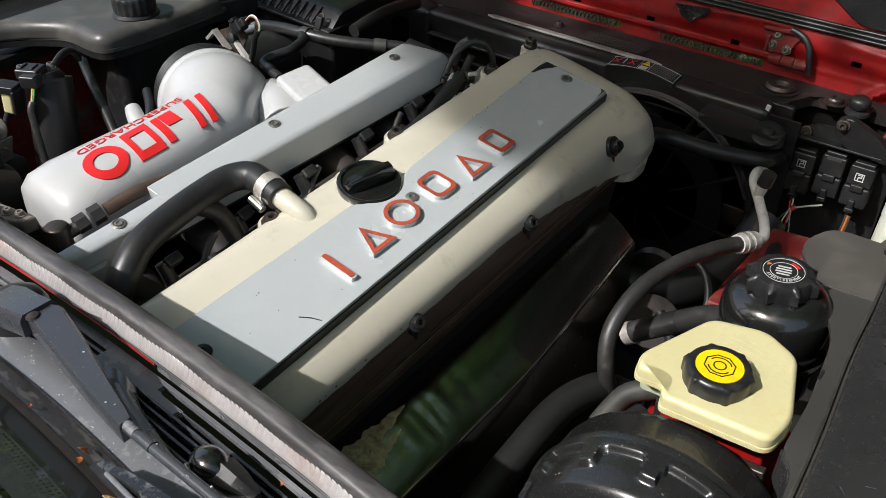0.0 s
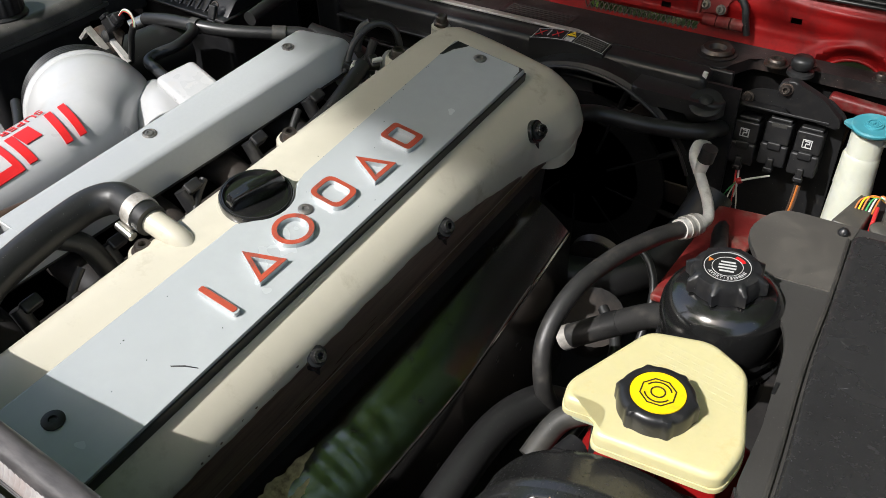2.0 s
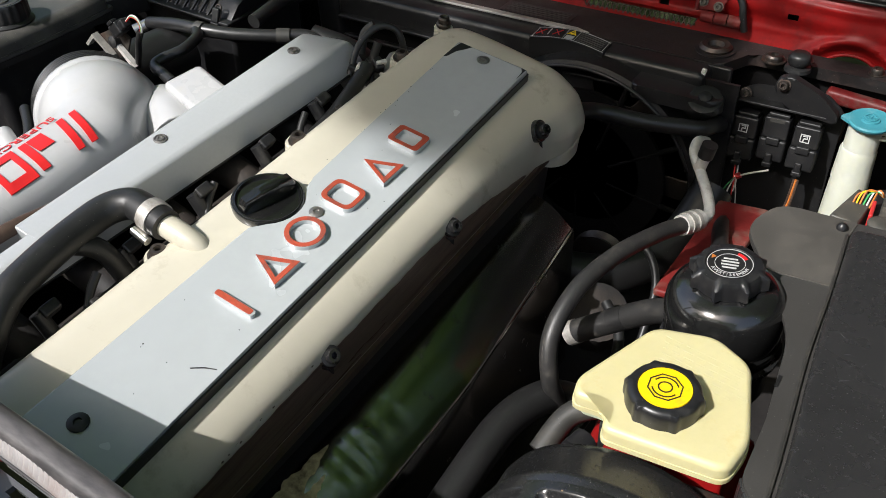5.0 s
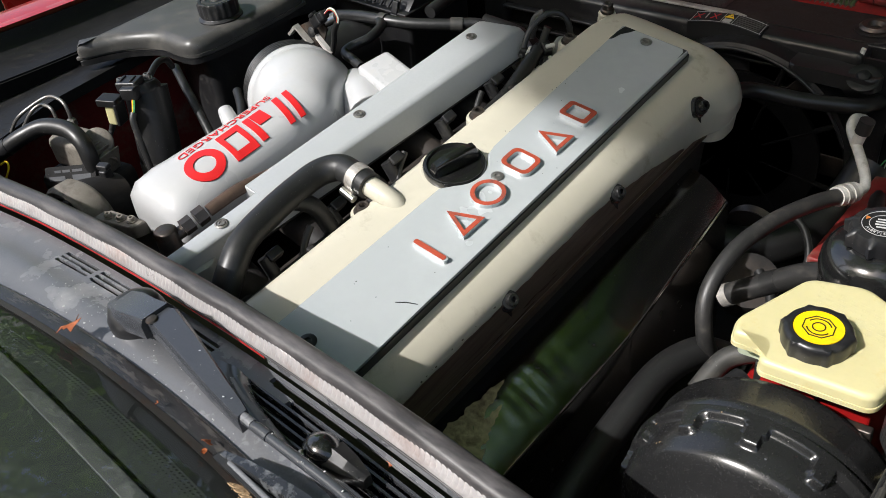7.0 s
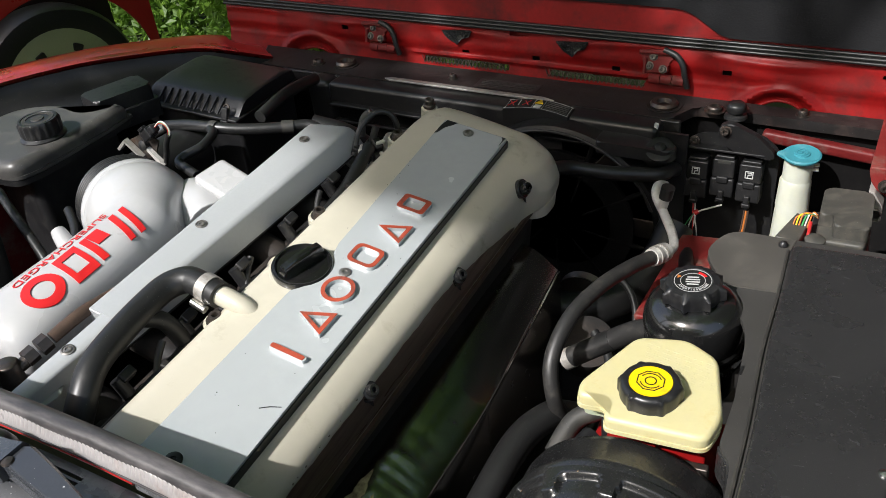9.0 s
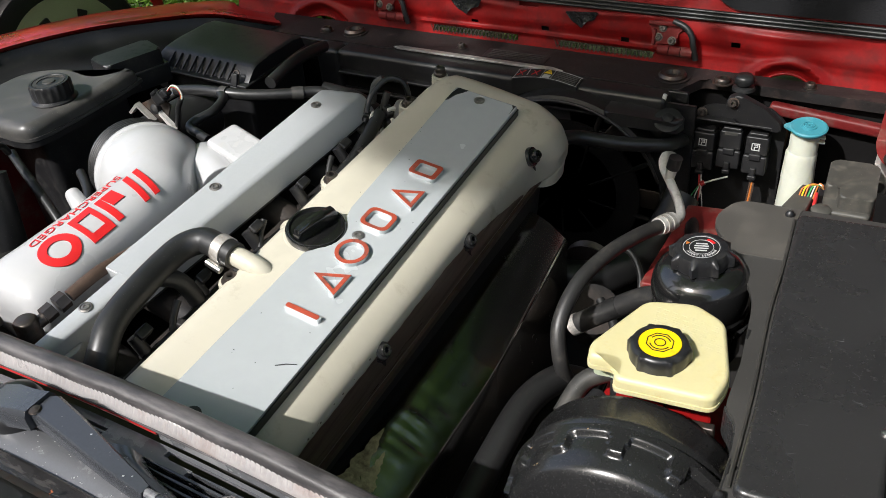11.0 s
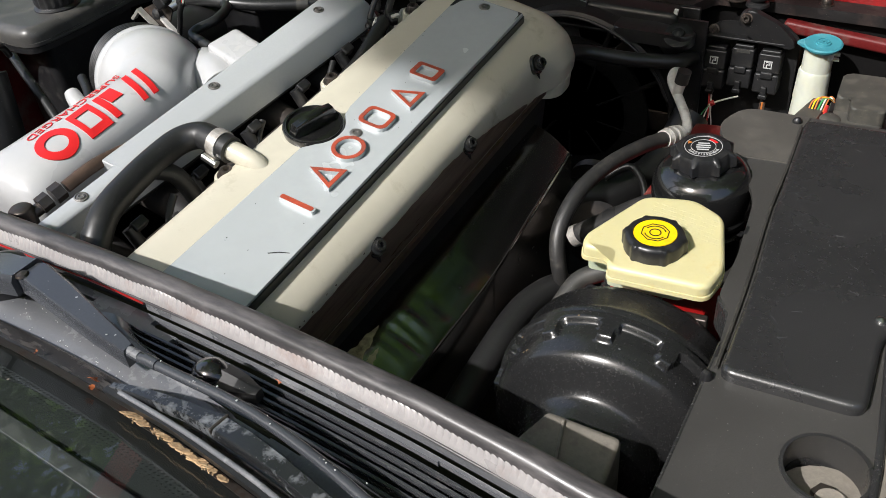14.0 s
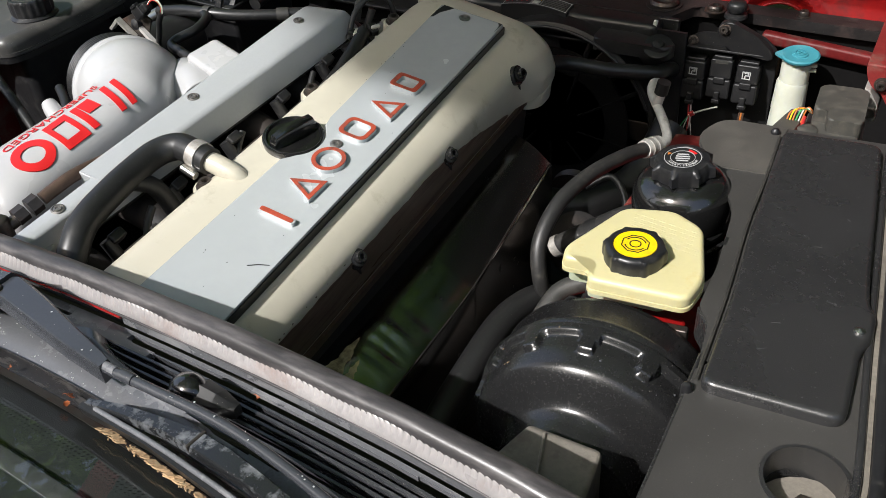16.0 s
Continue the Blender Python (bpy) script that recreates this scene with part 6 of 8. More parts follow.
# hoses on the exhaust side
ah = thing("air_conditioning_hose", (-0.26, 0.9, 0.75), "thick braided grey rubber hose looping over, alloy pipe end", "hose")
part("hose", tube([V(-0.262, 0.772, 0.69), V(-0.272, 0.765, 0.735), V(-0.284, 0.79, 0.780), V(-0.280, 0.845, 0.812), V(-0.262, 0.915, 0.823), V(-0.237, 0.985, 0.820), V(-0.215, 1.035, 0.812)], 0.0114, 18, 8), BRAID, ah)
part("crimp", tube([V(-0.219, 1.028, 0.813), V(-0.206, 1.062, 0.806)], 0.0142, 18, smooth=False), ALULIGHT, ah, "crimped alloy collar")
for f in (0.25, 0.6):
    c = V(-0.219, 1.028, 0.813).lerp(V(-0.206, 1.062, 0.806), f)
    part("crimp_ring", tube([c, c + V(0.0022, 0.006, -0.0012)], 0.0156, 18, smooth=False), ALU, ah)
part("alloy_pipe", tube([V(-0.207, 1.058, 0.807), V(-0.200, 1.082, 0.803), V(-0.212, 1.115, 0.805), V(-0.240, 1.160, 0.812), V(-0.264, 1.195, 0.820), V(-0.270, 1.225, 0.822), V(-0.266, 1.258, 0.805)], 0.0076, 16, 7), ALULIGHT, ah, "dull alloy pipe with bends")
port = part("service_port", tube([V(-0.246, 1.168, 0.812), V(-0.240, 1.168, 0.838)], 0.0085, 14, smooth=False), ALULIGHT, ah)
part("port_cap", tube([V(-0.2405, 1.168, 0.836), V(-0.2365, 1.168, 0.857)], 0.0112, 16, smooth=False), RUBBER, port, "grey plastic dust cap")
lh = thing("lower_hose", (-0.3, 0.65, 0.7), "dusty black hose running down beside the servo", "hose")
part("hose", tube([V(-0.255, 0.800, 0.670), V(-0.278, 0.765, 0.695), V(-0.297, 0.70, 0.700), V(-0.300, 0.60, 0.690), V(-0.296, 0.50, 0.68), V(-0.29, 0.40, 0.65)], 0.0215, 18), RUBBER, lh)
part("elbow", tube([V(-0.165, 0.66, 0.85), V(-0.19, 0.64, 0.84), V(-0.20, 0.60, 0.82)], 0.012, 12), DUSTY, lh)
th = thing("coolant_hose", (-0.4, 1.2, 0.8), "black rubber coolant hose crossing before the fan shroud", "hose")
part("hose", tube([V(-0.445, 1.150, 0.860), V(-0.42, 1.195, 0.846), V(-0.36, 1.222, 0.832), V(-0.31, 1.248, 0.824), V(-0.278, 1.268, 0.820), V(-0.268, 1.295, 0.815), V(-0.266, 1.33, 0.80)], 0.0128, 18), RUBBER, th)
part("bottom_hose", tube([V(-0.245, 1.27, 0.72), V(-0.27, 1.19, 0.655), V(-0.33, 1.10, 0.63), V(-0.42, 1.05, 0.64)], 0.032, 20), RUBBER, th)
# low engine clutter in the dark
cl = thing("power_steering_pump", (-0.42, 1.05, 0.6), "dark dusty pump and pulley low in the bay", "pump")
part("body", lathe([(0.001, 0), (0.045, 0), (0.05, 0.02), (0.045, 0.07), (0.001, 0.075)], aim((-0.33, 1.03, 0.58), (0.3, -0.5, 0.9)), 24), SOOT, cl)
part("pulley", lathe([(0.001, 0), (0.05, 0), (0.044, 0.01), (0.05, 0.02), (0.001, 0.02)], aim((-0.37, 1.12, 0.62), (0, 1, 0)), 28), DARKSTEEL, cl)
part("feed_pipe", tube([V(-0.30, 1.0, 0.66), V(-0.26, 0.96, 0.64), V(-0.25, 0.88, 0.60), V(-0.27, 0.8, 0.55)], 0.008, 10), RUBBER, cl)
part("feed_pipe", tube([V(-0.33, 1.08, 0.68), V(-0.29, 1.10, 0.70), V(-0.25, 1.06, 0.67), V(-0.24, 0.98, 0.60)], 0.006, 10), RUBBER, cl)

# ---- relays, washer bottle, fuse box ----
rp = thing("relay_bracket", (-0.19, 1.37, 0.7), "dusty black steel relay bracket bolted to the front panel", "bracket")
Rm = pose(-0.186, 1.366, 0.80, 0, 0, 2)                   # x across, z up
part("back_plate", moved(prism(rounded([(-0.070, -0.19), (0.086, -0.15), (0.086, 0.045), (0.055, 0.070), (-0.050, 0.062), (-0.072, 0.045)], 0.012, 4), -0.003, 0.0, m=pose(0, 0, 0, 90, 0, 0)), Rm), RELAYM, rp)
part("shelf", moved(box((0.0, -0.012, 0.040), (0.130, 0.030, 0.004), 0.001, (-12, 0, 0)), Rm), RELAYM, rp)
part("gusset", moved(prism(rounded([(0.004, 0.046), (0.080, 0.036), (0.080, 0.050), (0.050, 0.078), (0.004, 0.098), (-0.014, 0.092), (-0.018, 0.074)], 0.008, 4), 0.012, 0.026, 0.003, m=pose(0, 0, 0, 90, 0, 0)), Rm), RELAYM, rp)
part("bolt", bolt_head(Rm @ V(-0.004, -0.026, 0.083), (0, -1, 0.2), 0.0075, 0.008), DARKSTEEL, rp)
part("bolt", bolt_head(Rm @ V(-0.060, -0.004, 0.046), (0, -1, 0.2), 0.007, 0.006), DARKSTEEL, rp)


def relay(at, printed):
    r = thing("relay", at, "black plastic relay plugged into its socket" + (", white printed diagram" if printed else ""), "relay", "relays on the bracket")
    m = Matrix.Translation(at) @ pose(0, 0, 0, -8, 0, 2)
    part("case", moved(box((0, 0, 0.015), (0.038, 0.034, 0.034), 0.003), m), RELAYM, r)
    part("case_top", moved(box((0, 0.002, 0.0345), (0.032, 0.028, 0.006), 0.002), m), RELAYM, r)
    s = part("socket", moved(join(box((0, -0.001, -0.020), (0.041, 0.038, 0.036), 0.004), box((0, -0.021, -0.004), (0.020, 0.006, 0.012), 0.002)), m), RELAYM, r)
    part("latch", moved(join(box((0, -0.020, -0.032), (0.010, 0.010, 0.016), 0.002), box((0, -0.021, -0.042), (0.014, 0.012, 0.008), 0.002)), m), RELAYM, s)
    if printed:
        for x, z, w, h in ((-0.007, 0.020, 0.014, 0.0014), (-0.007, 0.008, 0.014, 0.0014), (-0.0135, 0.014, 0.0014, 0.013), (-0.001, 0.014, 0.0014, 0.010), (-0.006, 0.014, 0.006, 0.0016), (-0.004, 0.0165, 0.0016, 0.006), (-0.009, 0.011, 0.0016, 0.005), (-0.0075, 0.0178, 0.006, 0.0012)):
            part("diagram_line", moved(box((x + 0.006, -0.0174, z), (w, 0.0008, h), 0), m), WHITEPRINT, r)
    else:
        part("diagram_line", moved(box((0, -0.0172, 0.028), (0.022, 0.0008, 0.006), 0), m), DUSTY, r)
    return r


part("rusty_tab", box((-0.109, 1.392, 0.807), (0.022, 0.008, 0.050), 0.002, (0, 4, 0)), BROWN, rp, "brown rusty tab behind the relays")
relay((-0.232, 1.345, 0.786), True)
relay((-0.186, 1.348, 0.795), False)
relay((-0.140, 1.346, 0.793), True)
rw = thing("relay_wiring", (-0.2, 1.33, 0.68), "loose red, green and white wires below the relays", "wires")
part("white_wire", tube([V(-0.180, 1.322, 0.745), V(-0.205, 1.310, 0.738), V(-0.225, 1.305, 0.728)], 0.0017, 8), WHITEW, rw)
part("red_tape", tube([V(-0.217, 1.307, 0.733), V(-0.223, 1.305, 0.729)], 0.0050, 8, smooth=False), REDW, rw)
for k, w in enumerate((GREENW, WHITEW, REDW, WHITEW)):
    part("loop_wire", tube([V(-0.224, 1.305, 0.728), V(-0.238 + 0.007 * k, 1.30, 0.70), V(-0.234 + 0.007 * k, 1.295, 0.670), V(-0.222 + 0.003 * k, 1.285, 0.645)], 0.0011, 6), w, rw)
for k, w in enumerate((REDW, WHITEW)):
    part("drop_wire", tube([V(-0.232 + 0.004 * k, 1.325, 0.738), V(-0.228 + 0.004 * k, 1.315, 0.715), V(-0.224, 1.305, 0.70)], 0.0016, 6), w, rw)
for k, w in enumerate((BROWN, COPPER, BROWN)):
    part("drop_wire", tube([V(-0.140 + 0.003 * k, 1.322, 0.742), V(-0.142 + 0.003 * k, 1.312, 0.70), V(-0.150 + 0.003 * k, 1.300, 0.655)], 0.0018, 6), w, rw)
part("yellow_tape", tube([V(-0.144, 1.305, 0.685), V(-0.147, 1.302, 0.670)], 0.0050, 8, smooth=False), YELLOW, rw)
part("dark_loom", tube([V(-0.20, 1.30, 0.66), V(-0.205, 1.24, 0.70), V(-0.195, 1.15, 0.74), V(-0.17, 1.06, 0.765)], 0.012, 10), RUBBER, rw)

wb = thing("washer_bottle", (-0.07, 1.35, 0.6), "milky plastic washer bottle neck with a teal cap", "washer bottle")
nk = [V(-0.066, 1.353, 0.845), V(-0.066, 1.352, 0.80), V(-0.066, 1.350, 0.74), V(-0.066, 1.348, 0.66), V(-0.066, 1.348, 0.58)]
part("neck", tube(nk, [0.0240, 0.0240, 0.0285, 0.031, 0.034], 24), BOTTLE, wb)
part("shoulder", lathe([(0.020, 0.004), (0.0240, 0.005), (0.0262, 0.000), (0.0268, -0.020), (0.0280, -0.05), (0.020, -0.05)], Matrix.Translation((-0.067, 1.352, 0.802)), 28), BOTTLE, wb)
for z_ in (0.829, 0.838):
    part("lug", box((-0.040, 1.350, z_), (0.014, 0.010, 0.0035), 0.001, (0, 0, 10)), BOTTLE, wb)
CAPM = pose(-0.0625, 1.350, 0.846, 5, 0, 0) @ Matrix.Diagonal((0.88, 0.88, 1, 1))
wcap = part("cap", lathe([(0.001, 0), (0.0285, 0), (0.0300, 0.003), (0.0350, 0.0055), (0.0355, 0.0085), (0.0325, 0.0105), (0.028, 0.0095), (0.0150, 0.0090), (0.0140, 0.0115), (0.010, 0.0120), (0.001, 0.0115)], CAPM, 40), TEAL, wb, "teal snap cap")
part("tab", prism(rounded([(-0.047, -0.007), (-0.026, -0.022), (-0.022, 0.022)], 0.006, 4), 0.0050, 0.0092, 0.001, m=CAPM), TEAL, wcap)
part("symbol", join(frame_shape(circle((0, 0), 0.0110, 20), circle((0, 0), 0.0090, 20), 0.0105, 0.0135, CAPM), *[moved(box((x, y, 0.0125), (0.0022, 0.009, 0.002), 0.0005, (0, 0, r_)), CAPM) for x, y, r_ in ((-0.004, 0, 20), (0.0, 0.001, -15), (0.004, 0, 25))]), TEAL, wcap)

fb = thing("fuse_box", (0.03, 1.2, 0.8), "dark grey fuse box with a stepped lid", "fuse box")
FBM = pose(0.027, 1.163, 0.0, 0, 0, 3)
part("lid", prism(rounded([(-0.032, 0.062), (0.038, 0.064), (0.038, -0.046), (-0.010, -0.046), (-0.012, -0.019), (-0.032, -0.019)], [0.012, 0.014, 0.012, 0.009, 0.003, 0.010], 4), 0.822, 0.872, 0.0035, 3, m=FBM), LIDGREY, fb)
part("lid_step", pillow(rounded([(-0.032, 0.010), (0.036, 0.010), (0.036, -0.056), (-0.032, -0.056)], 0.010, 5), 0.822, 0.850, 0.005, 4, m=FBM), LIDGREY, fb)
part("skirt", prism(rounded([(-0.040, 0.066), (0.042, 0.066), (0.042, -0.064), (-0.040, -0.064)], 0.008, 4), 0.814, 0.824, 0.002, m=FBM), BLACK, fb)
part("base", box((0.027, 1.163, 0.806), (0.084, 0.130, 0.036), 0.004, (-3, 0, 3)), BLACK, fb)
part("tray", prism(rounded([(-0.056, 1.095), (-0.020, 1.088), (-0.016, 1.160), (-0.038, 1.172)], 0.004, 3), 0.80, 0.850, 0.003), LIDGREY, fb, "open connector tray")
part("stud", lathe([(0.001, 0), (0.013, 0), (0.014, 0.008), (0.011, 0.011), (0.001, 0.011)], Matrix.Translation((0.004, 1.041, 0.884)), 18), LIDGREY, fb)
part("post", lathe([(0.001, 0), (0.008, 0), (0.008, 0.13), (0.001, 0.13)], Matrix.Translation((0.004, 1.041, 0.76)), 12), BLACK, fb)
part("red_clip", box((-0.012, 1.118, 0.850), (0.005, 0.036, 0.022), 0.002, (0, 0, 3)), REDW, fb, "red plastic clip")
for k, w in enumerate((COPPER, YELLOW, COPPER, GREENW, WHITEW, COPPER)):
    part("wire", tube([V(-0.037 + 0.004 * k, 1.134, 0.848), V(-0.034 + 0.004 * k, 1.146 + 0.002 * k, 0.858 + 0.002 * (k % 3)), V(-0.018 + 0.002 * k, 1.154, 0.862), V(-0.006, 1.158, 0.854)], 0.0012, 8), w, fb)

wb = thing("front_panel_bracket", (0.10, 1.33, 0.86), "red painted front panel gusset with a rusty bolt", "bracket")
part("gusset", prism(rounded([(0.046, 0.902), (0.047, 0.892), (0.052, 0.876), (0.062, 0.863), (0.074, 0.857), (0.087, 0.838), (0.120, 0.800), (0.160, 0.800), (0.160, 0.902)], 0.004, 3), 0.0, 0.172, 0.003, m=pose(0, 1.424, 0, 90, 0, 0)), REDDUST, wb)
part("washer", lathe([(0.001, 0), (0.0115, 0), (0.0115, 0.002), (0.001, 0.003)], aim((0.073, 1.252, 0.872), (0, -1, 0)), 20), DARKSTEEL, wb)
part("bolt", bolt_head((0.073, 1.250, 0.872), (0, -1, 0), 0.0075, 0.008), DARKSTEEL, wb, "rusty bolt head")
part("steel_tab", prism(rounded([(0.051, 0.868), (0.060, 0.866), (0.075, 0.842), (0.076, 0.815), (0.064, 0.815), (0.060, 0.845)], 0.002, 2), 0.0, 0.186, 0.001, m=pose(0, 1.424, 0, 90, 0, 0)), ALU, wb, "bare steel tab")
part("nut", lathe([(0.004, 0), (0.0075, 0), (0.0075, 0.006), (0.004, 0.006)], aim((0.067, 1.238, 0.832), (0, -1, 0)), 6), STEEL, wb)

# ---- radiator, fan ----
rd = thing("radiator", (-0.62, 1.30, 0.5), "black radiator with a ribbed plastic end tank across the bay", "radiator")
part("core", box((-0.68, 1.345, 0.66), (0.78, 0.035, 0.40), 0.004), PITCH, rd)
part("top_tank", box((-0.66, 1.333, 0.857), (0.72, 0.052, 0.056), 0.010), BLACK, rd)
part("top_ledge", box((-0.66, 1.303, 0.842), (0.70, 0.020, 0.006), 0.002), BLACK, rd)
part("lower_ledge", box((-0.66, 1.309, 0.80), (0.70, 0.012, 0.006), 0.002), BLACK, rd)
part("end_post", box((-1.045, 1.335, 0.825), (0.060, 0.060, 0.12), 0.012), BLACK, rd)
fs = thing("fan_shroud", (-0.46, 1.27, 0.6), "black plastic fan shroud with a curved warning decal", "fan shroud")
FC = V(-0.478, 1.29, 0.675)
FM = aim(FC, V(0, -1, 0))
part("ring", lathe([(0.205, -0.03), (0.205, 0.018), (0.198, 0.022), (0.192, 0.016), (0.192, -0.03)], FM, 64), RELAYM, fs)
part("face", moved(frame_shape([(max(-0.25, min(0.23, 0.4 * math.cos(a))), max(-0.2, min(0.2, 0.4 * math.sin(a)))) for a in [2 * math.pi * k / 64 for k in range(64)]], [(0.203 * math.cos(a), 0.203 * math.sin(a)) for a in [2 * math.pi * k / 64 for k in range(64)]], -0.034, -0.028), FM), BLACK, fs)
# guard darker than the shroud plastic: the gloom round the fan as colour
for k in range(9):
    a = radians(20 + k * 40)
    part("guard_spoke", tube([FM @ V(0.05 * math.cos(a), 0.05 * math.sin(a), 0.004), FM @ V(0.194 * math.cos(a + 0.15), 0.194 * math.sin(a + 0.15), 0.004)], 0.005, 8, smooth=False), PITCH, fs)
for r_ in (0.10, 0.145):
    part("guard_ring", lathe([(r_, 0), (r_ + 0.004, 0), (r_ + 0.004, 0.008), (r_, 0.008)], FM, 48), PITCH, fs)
part("wire_hoop", tube([FM @ V(0.20 * math.cos(radians(a)), 0.20 * math.sin(radians(a)), 0.03) for a in range(20, 165, 12)], 0.003, 8), BLACK, fs)
part("mount_arm", prism(rounded([(-0.40, 1.262), (-0.265, 1.262), (-0.255, 1.292), (-0.40, 1.32)], 0.012, 4), 0.845, 0.868, 0.004), BLACK, fs)
part("mount_bush", lathe([(0.001, 0), (0.024, 0), (0.025, 0.004), (0.019, 0.006), (0.012, 0.005), (0.009, 0.012), (0.001, 0.014)], aim((-0.284, 1.276, 0.862), (0.1, -0.5, 0.9)), 24), RELAYM, fs)
part("white_clip", box((-0.305, 1.318, 0.884), (0.008, 0.005, 0.016), 0.002, (0, 12, 0)), WHITEW, fs, "white plastic clip")
fan = thing("cooling_fan", FC, "black plastic radiator fan at rest behind its guard", "fan")
part("hub", lathe([(0.001, 0), (0.045, 0), (0.048, -0.02), (0.001, -0.022)], FM, 28), SOOT, fan)
for k in range(7):
    m = FM @ pose(0, 0, -0.012, 0, 0, k * 360 / 7) @ pose(0.115, 0, 0, 24, 0, 0)
    part("blade", moved(box((0, 0, 0), (0.145, 0.06, 0.004), 0.0015), m), SOOT, fan)
# decal on the shroud's crown
dc = thing("warning_decal", (-0.53, 1.31, 0.88), "black warning decal with red and yellow symbols, white border", "decal")
rows = []
DP = lambda f, g: V(-0.598 + 0.132 * f, 1.300 + 0.014 * math.sin(math.pi * f) * 0.4 + 0.036 * g, 0.886 + 0.006 * math.sin(math.pi * f) + 0.004 * g)
part("sheet", loft([[DP(k / 20, g) + V(0, 0, dz) for g, dz in ((0, 0), (1, 0), (1, -0.012), (0, -0.03))] for k in range(21)]), INK, dc)
for g in (0.07, 0.93):
    part("border_line", tube([DP(k / 20, g) + V(0, 0, 0.0006) for k in range(21)], 0.00045, 5, 1), WHITEPRINT, dc)
for f in (0.02, 0.42, 0.58, 0.98):
    part("border_line", tube([DP(f, 0.07) + V(0, 0, 0.0006), DP(f, 0.93) + V(0, 0, 0.0006)], 0.00045, 5, smooth=False), WHITEPRINT, dc)
part("yellow_triangle", join(*[tube([DP(a, b_) + V(0, 0, 0.001), DP(c, d) + V(0, 0, 0.001)], 0.0008, 5, smooth=False) for a, b_, c, d in ((0.44, 0.5, 0.50, 0.88), (0.50, 0.88, 0.555, 0.5), (0.555, 0.55, 0.44, 0.55), (0.47, 0.62, 0.53, 0.62), (0.49, 0.74, 0.51, 0.74))]), YELLOW, dc, "yellow warning triangle")
part("white_block", box(tuple(DP(0.50, 0.25) + V(0, 0, 0.001)), (0.014, 0.012, 0.001), 0), WHITEPRINT, dc)
for f in (0.09, 0.31):
    part("red_cross", join(*[tube([DP(f - 0.045, 0.3) + V(0, 0, 0.001), DP(f + 0.045, 0.75) + V(0, 0, 0.001)], 0.0009, 5, smooth=False), tube([DP(f - 0.045, 0.75) + V(0, 0, 0.001), DP(f + 0.045, 0.3) + V(0, 0, 0.001)], 0.0009, 5, smooth=False)]), REDW, dc)
part("white_stroke", tube([DP(0.20, 0.3) + V(0, 0, 0.001), DP(0.195, 0.8) + V(0, 0, 0.001)], 0.001, 5, smooth=False), WHITEPRINT, dc)
for k in range(5):
    part("print_bar", tube([DP(0.61, 0.2 + 0.15 * k) + V(0, 0, 0.0008), DP(0.95, 0.2 + 0.15 * k) + V(0, 0, 0.0008)], 0.0009, 5, smooth=False), DUSTY, dc)

# ---- far side of the bay ----
tk = thing("expansion_tank", (-1.28, 0.72, 0.8), "dusty black plastic expansion tank with a screw cap", "expansion tank")
to = [(-1.45, 0.58), (-1.405, 0.655), (-1.337, 0.702), (-1.277, 0.698), (-1.240, 0.704), (-1.229, 0.740), (-1.227, 0.80), (-1.229, 0.90), (-1.238, 0.968), (-1.262, 0.958), (-1.290, 0.915), (-1.37, 0.93), (-1.46, 0.88)]
to = rounded(to, [0.03, 0.05, 0.05, 0.05, 0.05, 0.05, 0.05, 0.06, 0.05, 0.05, 0.05, 0.05, 0.05], 8)
part("top", pillow(to, 0.934, 0.962, 0.018, 6), TANKBLK, tk)
part("seam_lip", prism([(-1.29 + (x + 1.29) * 1.035, 0.70 + (y - 0.70) * 1.035) for x, y in to], 0.930, 0.936, 0.002), TANKBLK, tk, "moulded seam lip")
# same plastic as the top, blacker here: shade below the rim as colour
part("under_lip", prism([(-1.29 + (x + 1.29) * 1.01, 0.70 + (y - 0.70) * 1.01) for x, y in to], 0.918, 0.9285, 0.002), BLACK, tk, "lower seam lip, darkened as in shade")
part("shaded_lower_half", prism(rounded([(-1.42, 0.770), (-1.30, 0.745), (-1.252, 0.735), (-1.240, 0.80), (-1.242, 0.90), (-1.252, 0.945), (-1.30, 0.90), (-1.40, 0.90)], 0.02, 4), 0.68, 0.920, 0.0), BLACK, tk)
part("cap", lathe([(0.001, -0.004), (0.040, -0.004), (0.041, 0.004), (0.0355, 0.008), (0.0365, 0.012), (0.0365, 0.032), (0.034, 0.0365), (0.030, 0.0365), (0.029, 0.035), (0.001, 0.035)], Matrix.Translation((-1.281, 0.808, 0.960)), 72, wave=lambda p, h: 1 + (0.03 * math.cos(18 * math.atan2(p.y, p.x)) if 0.01 < h < 0.033 and math.hypot(p.x, p.y) > 0.034 else 0)), BLACK, tk, "ribbed black cap with raised lettering ring")
part("cap_ring", frame_shape(circle((-1.281, 0.808), 0.028, 36), circle((-1.281, 0.808), 0.021, 36), 0.994, 0.9962), DUSTY, tk)
part("cap_boss", lathe([(0.001, 0), (0.012, 0), (0.011, 0.002), (0.001, 0.002)], Matrix.Translation((-1.281, 0.808, 0.9948)), 20), DUSTY, tk)
lg = solo("wing_ledge", prism(rounded([(-1.50, 0.25), (-1.30, 0.25), (-1.40, 0.50), (-1.44, 0.86), (-1.32, 1.00), (-1.40, 1.10), (-1.50, 0.95)], 0.03, 4), 0.885, 0.905, 0.006), RELAYM, "black sooty ledge along the far inner wing", "ledge")

